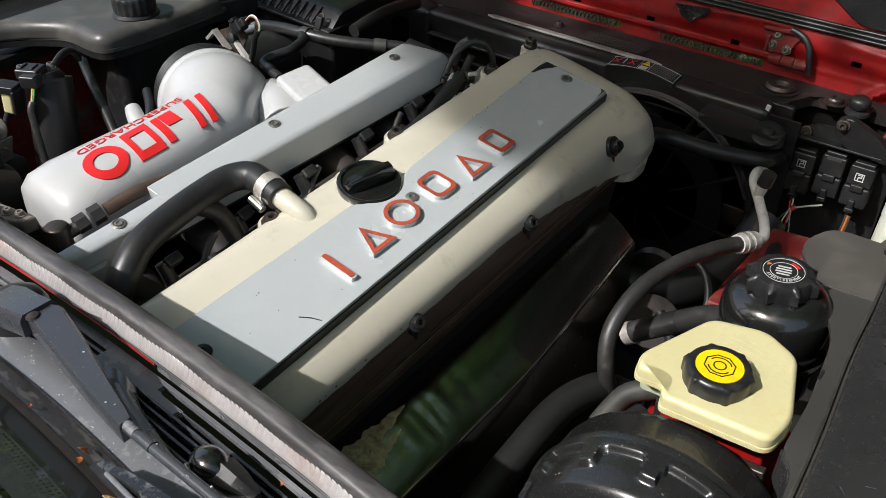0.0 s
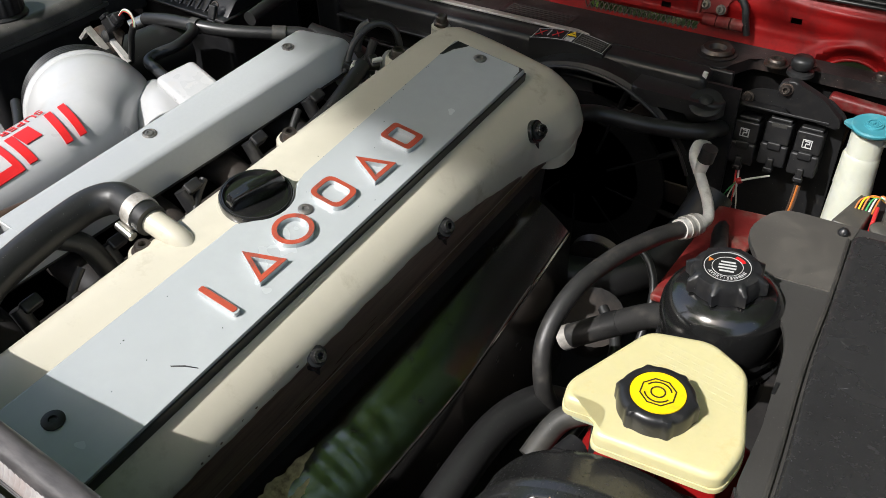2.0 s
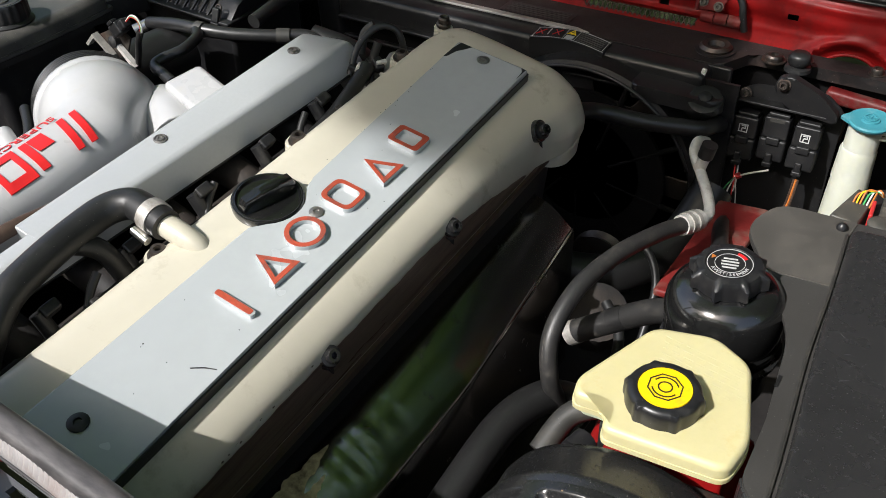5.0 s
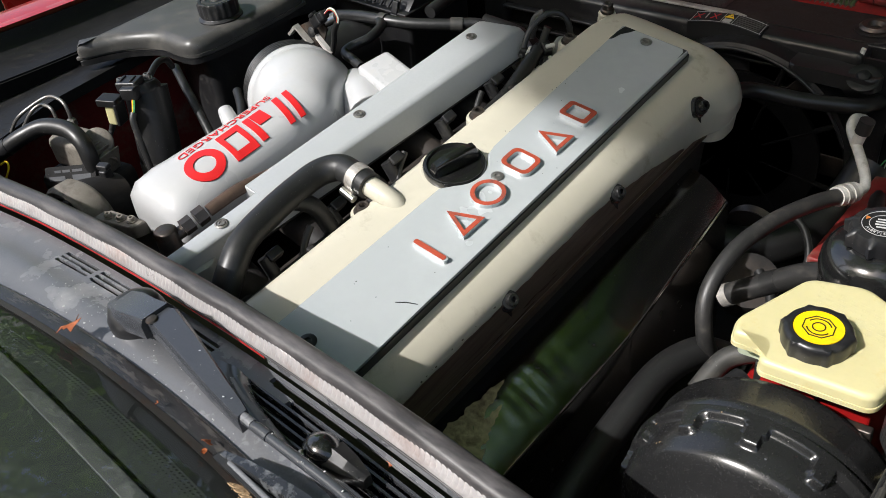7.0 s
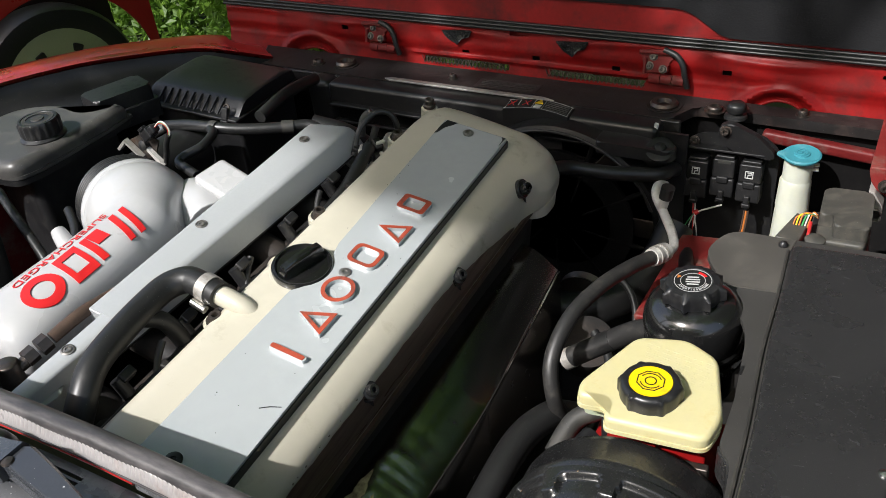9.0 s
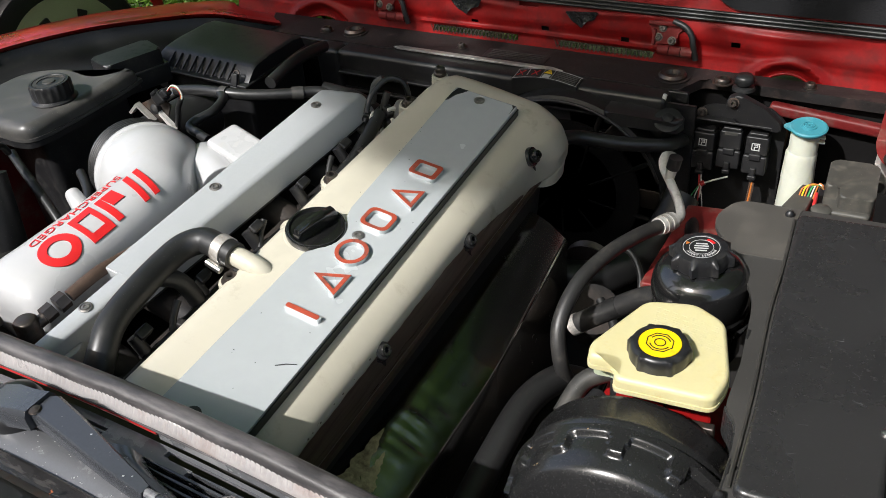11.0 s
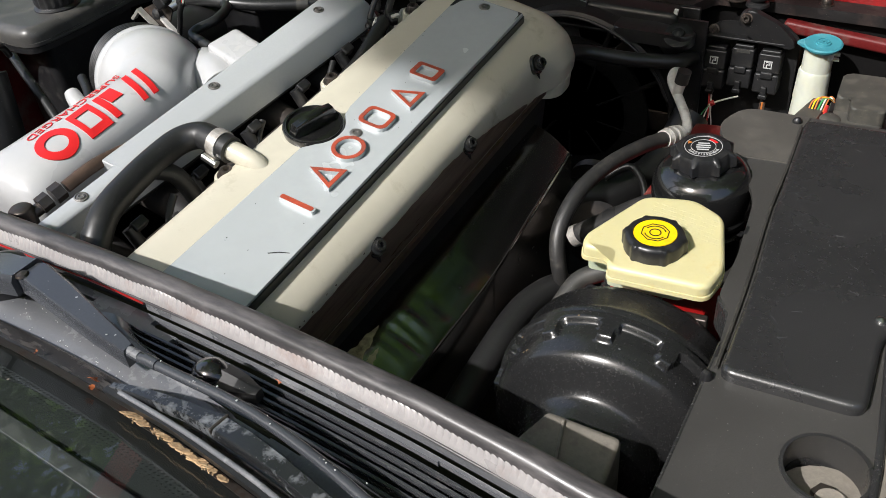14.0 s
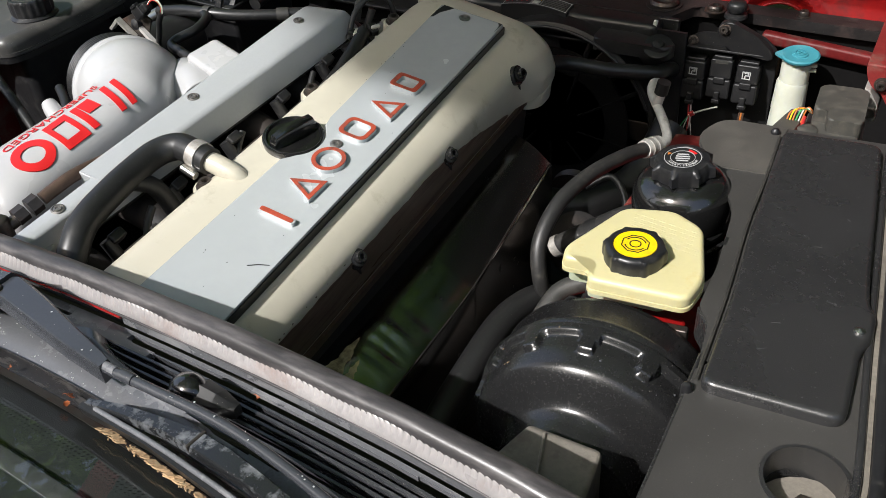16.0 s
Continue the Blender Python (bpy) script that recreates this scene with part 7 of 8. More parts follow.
ab = thing("air_filter_box", (-1.16, 1.2, 0.8), "black ribbed plastic air filter box with spring clips", "air filter box")
AF = pose(-1.172, 1.062, 0.916, 0, 3, 2) @ Matrix.Diagonal((0.94, 0.80, 0.66, 1.0))                    # x along the front face, y back
prof = [(0.0, -0.055), (-0.004, -0.010), (0.004, 0.0), (0.030, 0.031), (0.046, 0.039), (0.10, 0.044), (0.20, 0.042), (0.235, 0.034), (0.245, 0.0), (0.245, -0.055)]
rings = []
for x, k in ((-0.125, 0.90), (-0.121, 0.96), (-0.112, 1.0), (0.112, 1.0), (0.121, 0.96), (0.125, 0.90)):
    rings.append([V(x, 0.12 + (y - 0.12) * (0.98 + 0.02 * k), z * k if z > 0 else z) for y, z in prof])
part("lid", moved(loft(rings), AF), BLACK, ab, angle=30)
part("seam", moved(box((0, 0.115, -0.006), (0.262, 0.262, 0.010), 0.003), AF), BLACK, ab)
part("lower", moved(box((0, 0.125, -0.12), (0.24, 0.23, 0.22), 0.012), AF), BLACK, ab)
for k in range(9):
    x = -0.088 + k * 0.0205
    part("rib", moved(prism([(-0.001, 0.004), (0.034, 0.034), (0.028, 0.036), (-0.010, 0.004)], x - 0.002, x + 0.002, m=Matrix(((0, 0, 1, 0), (1, 0, 0, 0), (0, 1, 0, 0), (0, 0, 0, 1)))), AF), BLACK, ab)
for x in (-0.118, 0.100):
    c = part("spring_clip", moved(join(box((x, -0.010, 0.012), (0.016, 0.010, 0.036), 0.003, (-18, 0, 0)), box((x, -0.016, -0.012), (0.020, 0.010, 0.014), 0.003)), AF), BLACK, ab, "black spring clip")
    part("wire_loop", tube([AF @ V(x - 0.008, -0.012, 0.0), AF @ V(x - 0.006, 0.002, 0.030), AF @ V(x + 0.006, 0.002, 0.030), AF @ V(x + 0.008, -0.012, 0.0)], 0.0016, 6), DARKSTEEL, c)
sb = thing("control_unit_box", (-1.33, 1.0, 0.9), "small dark plastic control box with a stepped lid", "control box")
part("lid", prism(rounded([(-1.355, 0.955), (-1.285, 0.935), (-1.245, 1.045), (-1.315, 1.070)], 0.010, 4), 0.935, 0.968, 0.006, 3), BLACK, sb)
part("base", prism(rounded([(-1.365, 0.945), (-1.282, 0.922), (-1.238, 1.050), (-1.320, 1.080)], 0.008, 3), 0.90, 0.937, 0.002), BLACK, sb)

# pipes between filter box and dome
pw = thing("water_pipe", (-1.0, 0.95, 0.9), "black hoses joining the dusty pipe in front of the filter box", "hose")
part("main_run", tube([V(-1.165, 0.985, 0.915), V(-1.10, 0.985, 0.926), V(-1.04, 0.985, 0.930), V(-0.985, 1.005, 0.925), V(-0.93, 1.04, 0.92), V(-0.885, 1.075, 0.915), V(-0.85, 1.07, 0.90), V(-0.835, 1.04, 0.88)], 0.0105, 16), RUBBER, pw)
part("joint", tube([V(-1.045, 0.985, 0.930), V(-1.030, 0.986, 0.930)], 0.0128, 18, smooth=False), DUSTY, pw)
part("joint", tube([V(-0.925, 1.043, 0.920), V(-0.908, 1.056, 0.918)], 0.0126, 18, smooth=False), DUSTY, pw)
part("drop_hose", tube([V(-1.047, 0.983, 0.930), V(-1.020, 0.962, 0.931), V(-1.006, 0.918, 0.930), V(-1.019, 0.884, 0.925), V(-1.018, 0.868, 0.920), V(-0.988, 0.858, 0.918), V(-0.960, 0.850, 0.915)], 0.0086, 16), RUBBER, pw)
part("valve", tube([V(-1.170, 0.990, 0.912), V(-1.185, 0.965, 0.905)], 0.010, 12, smooth=False), STEEL, pw, "small bright metal valve")
part("front_hose", tube([V(-0.90, 1.10, 0.90), V(-0.84, 1.12, 0.88), V(-0.82, 1.15, 0.84)], 0.022, 14), RUBBER, pw)
part("far_hose", tube([V(-0.98, 1.05, 0.93), V(-0.99, 1.15, 0.935), V(-1.0, 1.25, 0.92)], 0.012, 12), RUBBER, pw)

# brake modulator, its cylinder, plugs and pipes
ac = thing("suspension_accumulator", (-1.13, 0.53, 0.8), "black accumulator cylinder with a plug on top", "accumulator")
cyl = part("cylinder", tube([V(-1.152, 0.560, 0.966), V(-1.136, 0.543, 0.90), V(-1.121, 0.526, 0.83), V(-1.109, 0.516, 0.77)], 0.0345, 32), RELAYM, ac)
part("sleeve", tube([V(-1.1265, 0.532, 0.855), V(-1.113, 0.519, 0.79)], 0.0355, 32, smooth=False), DUSTY, cyl, "dull grey metal sleeve")
part("top_block", lathe([(0.001, 0), (0.030, 0), (0.031, 0.006), (0.026, 0.014), (0.001, 0.016)], aim((-1.146, 0.550, 0.966), (-0.2, 0.1, 1)), 24), RELAYM, ac)
plug = part("plug", join(box((-1.145, 0.535, 0.986), (0.036, 0.030, 0.016), 0.003, (0, 0, 30)), box((-1.130, 0.524, 0.980), (0.026, 0.022, 0.020), 0.003, (0, 0, 30))), BLACK, ac, "black square connector")
for dx in (-0.008, 0.008):
    part("slot", box((-1.146 + dx, 0.534 + 0.5 * dx, 0.9945), (0.004, 0.018, 0.003), 0.001, (0, 0, 30)), RELAYM, plug)
for x, y in ((-1.166, 0.530), (-1.140, 0.563)):
    part("bolt", bolt_head((x, y, 0.983), (0, 0, 1), 0.0058, 0.009), SCREWM, ac, "dull steel bolt")
yb = part("yellow_plug", box((-1.150, 0.494, 0.952), (0.018, 0.016, 0.036), 0.004, (0, 8, 25)), TANK, ac, "cream plastic connector")
part("plug_cap", box((-1.150, 0.496, 0.974), (0.034, 0.026, 0.012), 0.002, (0, 4, 28)), RELAYM, yb, "black cap plate")
part("plug_side", box((-1.137, 0.500, 0.954), (0.006, 0.024, 0.038), 0.002, (0, 8, 25)), RELAYM, yb)
part("plug_tail", tube([V(-1.156, 0.491, 0.936), V(-1.166, 0.488, 0.922), V(-1.166, 0.476, 0.905), V(-1.165, 0.47, 0.88)], [0.006, 0.0045, 0.004, 0.004], 10), BRAID, yb)
for k, w in enumerate((COPPER, YELLOW, BROWN, GREENW)):
    part("wire", tube([V(-1.122 + 0.002 * k, 0.518, 0.972), V(-1.114 + 0.002 * k, 0.512, 0.968), V(-1.110 + 0.0015 * k, 0.506, 0.958)], 0.0011, 6), w, ac)
part("wire_sleeve", tube([V(-1.109, 0.507, 0.958), V(-1.106, 0.500, 0.948), V(-1.099, 0.496, 0.925), V(-1.092, 0.493, 0.895), V(-1.085, 0.490, 0.86)], 0.0050, 10), BRAID, ac, "taped wire sleeve")
part("vent_pipe", tube([V(-1.150, 0.565, 0.975), V(-1.170, 0.600, 0.985), V(-1.185, 0.625, 0.978), V(-1.20, 0.64, 0.955)], 0.0055, 10), RUBBER, ac)
vb = thing("valve_block", (-1.15, 0.42, 0.8), "dirty grey cast valve block with steel pipes, hose and tag", "valve block")
part("casting", box((-1.232, 0.452, 0.885), (0.085, 0.055, 0.055), 0.012, (0, 0, 12), 3), CASTING, vb)
part("casting_boss", join(lathe([(0.001, 0), (0.023, 0), (0.024, 0.010), (0.019, 0.014), (0.001, 0.015)], aim((-1.178, 0.465, 0.905), (0.7, -0.5, 0.5)), 22), tube([V(-1.185, 0.468, 0.902), V(-1.160, 0.452, 0.878)], 0.021, 20, smooth=False)), CASTING, vb)
for k in range(3):
    part("casting_rib", box((-1.172 + 0.011 * k, 0.455, 0.892 - 0.006 * k), (0.003, 0.046, 0.046), 0.001, (0, 20, 12)), CASTING, vb)
part("lower_body", box((-1.21, 0.44, 0.80), (0.14, 0.09, 0.12), 0.015, (0, 0, 12), 3), SOOT, vb)
hose_b = part("black_hose", tube([V(-1.36, 0.30, 0.87), V(-1.310, 0.339, 0.90), V(-1.279, 0.362, 0.92), V(-1.257, 0.386, 0.935), V(-1.235, 0.414, 0.944), V(-1.194, 0.431, 0.943), V(-1.160, 0.433, 0.930), V(-1.147, 0.430, 0.900), V(-1.150, 0.43, 0.85)], 0.0135, 18), RUBBER, vb)
part("hose_tie", tube([V(-1.283, 0.359, 0.918), V(-1.275, 0.366, 0.923)], 0.0146, 18, smooth=False), BLACK, hose_b)
for pts_ in ([(-1.363, 0.400, 0.90), (-1.337, 0.413, 0.93), (-1.322, 0.436, 0.945), (-1.306, 0.462, 0.955), (-1.280, 0.469, 0.955), (-1.262, 0.469, 0.945), (-1.260, 0.467, 0.915)], [(-1.352, 0.415, 0.90), (-1.332, 0.434, 0.93), (-1.324, 0.449, 0.94), (-1.305, 0.455, 0.942), (-1.290, 0.456, 0.935), (-1.286, 0.453, 0.90)]):
    part("steel_pipe", tube([V(*p) for p in pts_], 0.0030, 10), SCREWM, vb, "dull steel pipe")
for x, y, z in ((-1.260, 0.467, 0.912), (-1.286, 0.453, 0.902)):
    part("pipe_nut", lathe([(0.001, 0), (0.0085, 0), (0.0085, 0.010), (0.006, 0.012), (0.001, 0.014)], Matrix.Translation((x, y, z)), 6), SCREWM, vb, "", 20)
TM = Matrix.Translation((-1.166, 0.399, 0.886)) @ pose(0, 0, 0, 62, 0, 40)
tag = part("tag", moved(prism(rounded([(-0.042, -0.014), (0.040, -0.014), (0.042, 0.014), (-0.040, 0.014)], 0.004, 3), 0, 0.002), TM), RELAYM, vb, "black tag with worn pale printed bars")
for x, y, w, h in ((-0.020, 0.006, 0.010, 0.004), (-0.006, 0.006, 0.012, 0.004), (0.012, 0.006, 0.016, 0.004), (-0.022, -0.005, 0.026, 0.007), (0.018, -0.005, 0.030, 0.009)):
    part("tag_bar", moved(box((x, y, 0.0023), (w, h, 0.0006), 0), TM), SCUTTLE, tag)
part("small_connector", join(box((-1.092, 0.424, 0.895), (0.014, 0.016, 0.026), 0.003, (8, 0, 20)), box((-1.092, 0.424, 0.912), (0.020, 0.012, 0.008), 0.002, (8, 0, 20))), BLACK, vb)
part("wire_loop", tube([V(-1.235, 0.330, 0.92), V(-1.222, 0.336, 0.926), V(-1.212, 0.332, 0.920), V(-1.215, 0.322, 0.905)], 0.0016, 6), YELLOW, vb, "yellow wire loop")
mt = thing("wiper_motor_housing", (-1.0, 0.36, 0.85), "dusty grey cast motor housing near the bulkhead", "motor")
rings = []
for k in range(21):
    a = math.pi * k / 20
    c = V(-1.090, 0.366, 0.868) + V(-0.052 * math.cos(a), -0.006 * math.cos(a), 0.040 * math.sin(a))
    d = V(-math.cos(a), 0, 0.8 * math.sin(a))
    rings.append([c + V(0, -0.022, 0), c + d * 0.004 + V(0, -0.016, 0.002), c + d * 0.005 + V(0, 0.012, 0.002), c + V(0, 0.020, -0.002), c - d * 0.010 + V(0, 0.018, -0.002), c - d * 0.010 + V(0, -0.020, 0)])
body = part("body", loft(rings), CASTING, mt)
part("drum", lathe([(0.001, 0.016), (0.036, 0.014), (0.041, 0.006), (0.041, -0.05), (0.001, -0.05)], aim((-1.088, 0.380, 0.868), (0.10, -0.9, 0.35)), 28), SOOT, mt)
part("eyelet", lathe([(0.004, 0), (0.010, 0), (0.010, 0.006), (0.005, 0.007), (0.004, 0.002)], aim((-1.122, 0.348, 0.890), (0, -0.6, 0.8)), 18), CASTING, mt)
part("bracket_web", box((-1.072, 0.350, 0.893), (0.016, 0.010, 0.022), 0.002, (20, 0, 20)), SOOT, mt)
part("arm", prism(rounded([(-1.025, 0.348), (-0.945, 0.372), (-0.940, 0.396), (-1.018, 0.378)], 0.006, 3), 0.868, 0.888, 0.004), CASTING, mt, "dusty cast flange")
for x, y in ((-1.000, 0.368), (-0.978, 0.375), (-0.960, 0.382)):
    part("bolt", bolt_head((x, y, 0.888), (0, 0, 1), 0.0058, 0.007), CASTING, mt)
for pts_, r_ in (([(-1.213, 0.652, 0.945), (-1.165, 0.632, 0.935), (-1.110, 0.612, 0.915), (-1.050, 0.590, 0.885), (-1.02, 0.575, 0.85)], 0.0075), ([(-1.02, 0.60, 0.86), (-1.06, 0.66, 0.89), (-1.12, 0.70, 0.90)], 0.008), ([(-1.00, 0.46, 0.80), (-1.04, 0.50, 0.83), (-1.06, 0.54, 0.85)], 0.010)):
    solo("wiring_run", tube(pts_, r_, 10), RUBBER, "black sleeved wiring run beside the tank", "wiring")
solo("small_actuator", join(lathe([(0.001, 0), (0.03, 0), (0.033, 0.01), (0.03, 0.03), (0.001, 0.034)], aim((-1.055, 0.60, 0.84), (0.6, -0.5, 0.6)), 22), box((-1.06, 0.585, 0.83), (0.05, 0.02, 0.05), 0.006)), BLACK, "black round actuator low beside the plenum", "actuator")

# ---- wiper and washer jet ----
wp = thing("wiper", (-0.58, 0.215, 1.03), "black single wiper with a broad arm, chipped with bird dirt", "wiper")
part("pivot_cap", lathe([(0.001, -0.02), (0.028, -0.02), (0.028, 0.006), (0.024, 0.016), (0.016, 0.020), (0.001, 0.021)], Matrix.Translation((-0.592, 0.214, 1.028)), 28), BLACK, wp)


def bar_along(stations, low=-0.010, top=0.006):
    """A bar with rounded shoulders through stations of x, y, z and half width."""
    return loft([[V(x, y + a * w, z + c_) for a, c_ in ((-1, low), (-1, top * 0.4), (-0.78, top), (0.78, top), (1, top * 0.4), (1, low))] for x, y, z, w in stations])


part("link_cover", bar_along([(-0.612, 0.210, 1.036, 0.014), (-0.585, 0.210, 1.044, 0.019), (-0.560, 0.210, 1.050, 0.017), (-0.540, 0.212, 1.053, 0.017)], -0.012, 0.010), ARMBLACK, wp)
arm = part("arm", bar_along([(-0.548, 0.213, 1.052, 0.011), (-0.532, 0.2145, 1.054, 0.0145), (-0.49, 0.207, 1.053, 0.0130), (-0.43, 0.195, 1.051, 0.0095), (-0.395, 0.189, 1.049, 0.0068), (-0.384, 0.187, 1.048, 0.0055)], -0.013), ARMBLACK, wp, "broad black arm, speckled")
part("rivet", lathe([(0.001, 0), (0.006, 0), (0.005, 0.002), (0.001, 0.003)], Matrix.Translation((-0.536, 0.205, 1.0600)), 14), DARKSTEEL, arm)
part("clip", tube([V(-0.388, 0.1875, 1.050), V(-0.372, 0.187, 1.049)], 0.0042, 12, smooth=False), SCUTTLE, wp, "worn metal clip")
part("clip_end", tube([V(-0.366, 0.187, 1.049), V(-0.352, 0.1868, 1.0485)], 0.0050, 12, smooth=False), ARMBLACK, wp)
part("rod", tube([V(-0.388, 0.187, 1.048), V(-0.323, 0.1865, 1.048), V(-0.262, 0.185, 1.048), V(-0.202, 0.177, 1.047), V(-0.142, 0.164, 1.046), V(-0.05, 0.138, 1.044), V(0.08, 0.09, 1.04)], 0.0044, 14), ARMBLACK, wp)
blade = part("blade_bridge", bar_along([(-0.372, 0.156, 1.042, 0.003), (-0.345, 0.159, 1.046, 0.0045), (-0.322, 0.1605, 1.048, 0.0055), (-0.29, 0.1625, 1.049, 0.0065), (-0.262, 0.1620, 1.050, 0.0085), (-0.235, 0.159, 1.051, 0.0085), (-0.205, 0.155, 1.050, 0.0075), (-0.15, 0.144, 1.048, 0.0075), (-0.06, 0.120, 1.046, 0.006), (0.06, 0.078, 1.042, 0.005)], -0.004, 0.005), FLAKE, wp, "worn black blade bridge, paint flaking")
part("blade_joint", box((-0.262, 0.1620, 1.053), (0.003, 0.018, 0.006), 0.001, (0, 0, -8)), DARKSTEEL, wp)
part("blade_rubber", loft([[V(x, y + a, z + c_) for a, c_ in ((-0.003, 0.006), (0.003, 0.006), (0.001, -0.006), (-0.001, -0.006))] for x, y, z in ((-0.375, 0.152, 1.040), (-0.30, 0.148, 1.042), (-0.20, 0.134, 1.043), (-0.08, 0.110, 1.043), (0.06, 0.068, 1.040))]), RUBBER, wp)
part("backing_strip", tube([V(-0.360, 0.1535, 1.046), V(-0.30, 0.149, 1.048), V(-0.25, 0.1435, 1.049), V(-0.19, 0.1350, 1.049), V(-0.08, 0.112, 1.048)], 0.0022, 8), SCUTTLE, wp, "grey metal backing strip")
random.seed(5)
for k in range(16):
    f = random.random()
    x = -0.55 + 0.42 * f
    part("speck", box((x, (0.2145 - 0.185 * (x + 0.532) + random.uniform(-0.010, 0.010)) if x < -0.40 else 0.187 + random.uniform(-0.003, 0.003) - max(0, x + 0.27) * 0.15, 1.0597 - 0.008 * min(f, 0.35) - (0.003 if x > -0.40 else 0)), (random.uniform(0.0006, 0.0018), random.uniform(0.0005, 0.0012), 0.0005), 0, (0, 0, random.uniform(0, 90))), WHITEPRINT, wp)
nz = thing("washer_jet", (-0.32, 0.212, 1.02), "black domed washer jet on the scuttle louvres", "washer jet")
part("dome", lathe([(0.001, -0.008), (0.0138, -0.008), (0.0145, 0.003), (0.0130, 0.009), (0.0082, 0.0135), (0.001, 0.015)], Matrix.Translation((-0.324, 0.211, 1.026)) @ Matrix.Diagonal((1.15, 1.0, 1.0, 1)), 28), GLOSS, nz)
part("tail", loft([[V(x, 0.213 + a, 1.028 + b_) for a, b_ in ((-w, -0.008), (-w, 0.002), (0, 0.007 * h), (w, 0.002), (w, -0.008))] for x, w, h in ((-0.315, 0.013, 1.4), (-0.295, 0.010, 1.0), (-0.275, 0.004, 0.4))]), RELAYM, nz)
part("nozzle", lathe([(0.001, 0), (0.0032, 0), (0.0032, 0.002), (0.0014, 0.003), (0.001, 0.001)], aim((-0.3305, 0.1975, 1.0335), (-0.3, -0.85, 0.35)), 12), STEEL, nz)

# fallen leaves and lichen on the scuttle and screen edge
random.seed(21)


def leaf(at, r_, turn, material, label):
    poly = []
    for k in range(22):
        a = 2 * math.pi * k / 22
        q = r_ * (1.5 if k % 4 == 0 else (0.75 if k % 2 else 1.05)) * random.uniform(0.75, 1.2)
        poly.append((q * math.cos(a) * 1.2, q * math.sin(a)))
    bm = prism(poly, 0, 0.0004)
    f1, f2 = random.uniform(0, 6), random.uniform(0, 6)
    for v in bm.verts:
        v.co.z += 0.35 * r_ * (math.sin(v.co.x / r_ * 1.6 + f1) + math.sin(v.co.y / r_ * 2.1 + f2)) + 0.5 * r_
    solo("dry_leaf", moved(bm, pose(*at, random.uniform(-25, 25), random.uniform(-25, 25), turn)), material, label, "leaf", "fallen leaves")


for x, y, z, r_ in ((-0.400, 0.157, 1.036, 0.0030), (-0.393, 0.151, 1.038, 0.0018), (-0.617, 0.163, 1.040, 0.0075), (-0.2845, 0.2440, 1.008, 0.0024), (-0.47, 0.158, 1.036, 0.0016)):
    leaf((x, y, z), r_, random.uniform(0, 180), ORANGELEAF, "small curled orange-brown dry leaf")
crust = bmesh.new()
for k in range(150):
    c0, w = ((-0.338, 0.006), (-0.310, 0.012), (-0.296, 0.008), (-0.270, 0.010), (-0.258, 0.008))[k % 5]
    x = random.gauss(c0, w)
    big = k % 6 == 0
    l_, h_ = (random.uniform(0.004, 0.008), random.uniform(0.0026, 0.0040)) if big else (random.uniform(0.0004, 0.0011), random.uniform(0.0004, 0.0010))
    n_ = 9
    poly = [(l_ * random.uniform(0.6, 1.15) * math.cos(2 * math.pi * q / n_), h_ * random.uniform(0.6, 1.2) * math.sin(2 * math.pi * q / n_)) for q in range(n_)]
    p = screen(x, 0.0170 + random.gauss(0, 0.0005 if big else 0.0018)) + V(0, 0.0, 0.0064)
    crust = join(crust, moved(prism(poly, -0.0006, random.uniform(0.0003, 0.0008)), pose(*p, random.uniform(-34, -24), 0, 8 + random.uniform(-12, 12))))
solo("lichen_crust", crust, MOSS, "ochre lichen and dirt crust along the screen rubber", "lichen", kind="stuff")
specks = bmesh.new()
for k in range(240):
    x = random.uniform(-0.75, 0.0)
    y = random.uniform(bow(x, 0.176, 0.25), bow(x, 0.228))
    s = random.uniform(0.0002, 0.0005) * (2.6 if k % 17 == 0 else 1.0)
    if grille_start(y - bow(x, 0.0)) < x + 0.006:
        continue
    specks = join(specks, box((x, y, scuttle_z(x, y) + 0.0003), (s * 2, s * 1.4, 0.0005), 0, (0, 0, random.uniform(0, 90))))
solo("dust_specks", specks, WHITEPRINT, "pale dust specks and droppings on the scuttle", "dust", kind="stuff")

# ---- beyond the car ----
# the front wheel and wing of another car
nc = thing("parked_car", (-3.2, 2.2, 0), "dark red parked car, front wing and wheel arch in shade", "car")
NW = V(-2.762, 1.892, 0.395)
NM = aim(NW, V(1.0, -0.25, 0.0))
wh = part("wheel", lathe([(0.19, -0.18), (0.26, -0.18), (0.30, -0.16), (0.315, -0.10), (0.315, -0.04), (0.30, -0.01), (0.255, 0.0), (0.215, -0.015), (0.19, -0.03)], NM, 48), RUBBER, nc, "black tyre")
trim_m = NM
part("wheel_trim", lathe([(0.001, -0.005), (0.05, -0.004), (0.07, 0.004), (0.13, 0.012), (0.16, 0.010), (0.205, -0.003), (0.236, -0.010), (0.240, -0.05), (0.001, -0.05)], NM, 48), HUB, wh, "pale dull wheel trim")
for k in range(7):
    part("trim_slot", moved(prism(rounded([(0.150, -0.016), (0.180, -0.020), (0.180, 0.020), (0.150, 0.016)], 0.008, 4), 0.0, 0.0125), NM @ pose(0, 0, 0, 0, 0, k * 360 / 7 + 10)), INK, wh)
arch_o = [(math.cos(radians(a)) * 0.37, math.sin(radians(a)) * 0.37) for a in range(-10, 195, 6)]
poly = [(0.9, -0.15), (0.9, 0.52), (-0.40, 0.50), (-0.40, -0.15)] + [(-x, y) for x, y in arch_o]
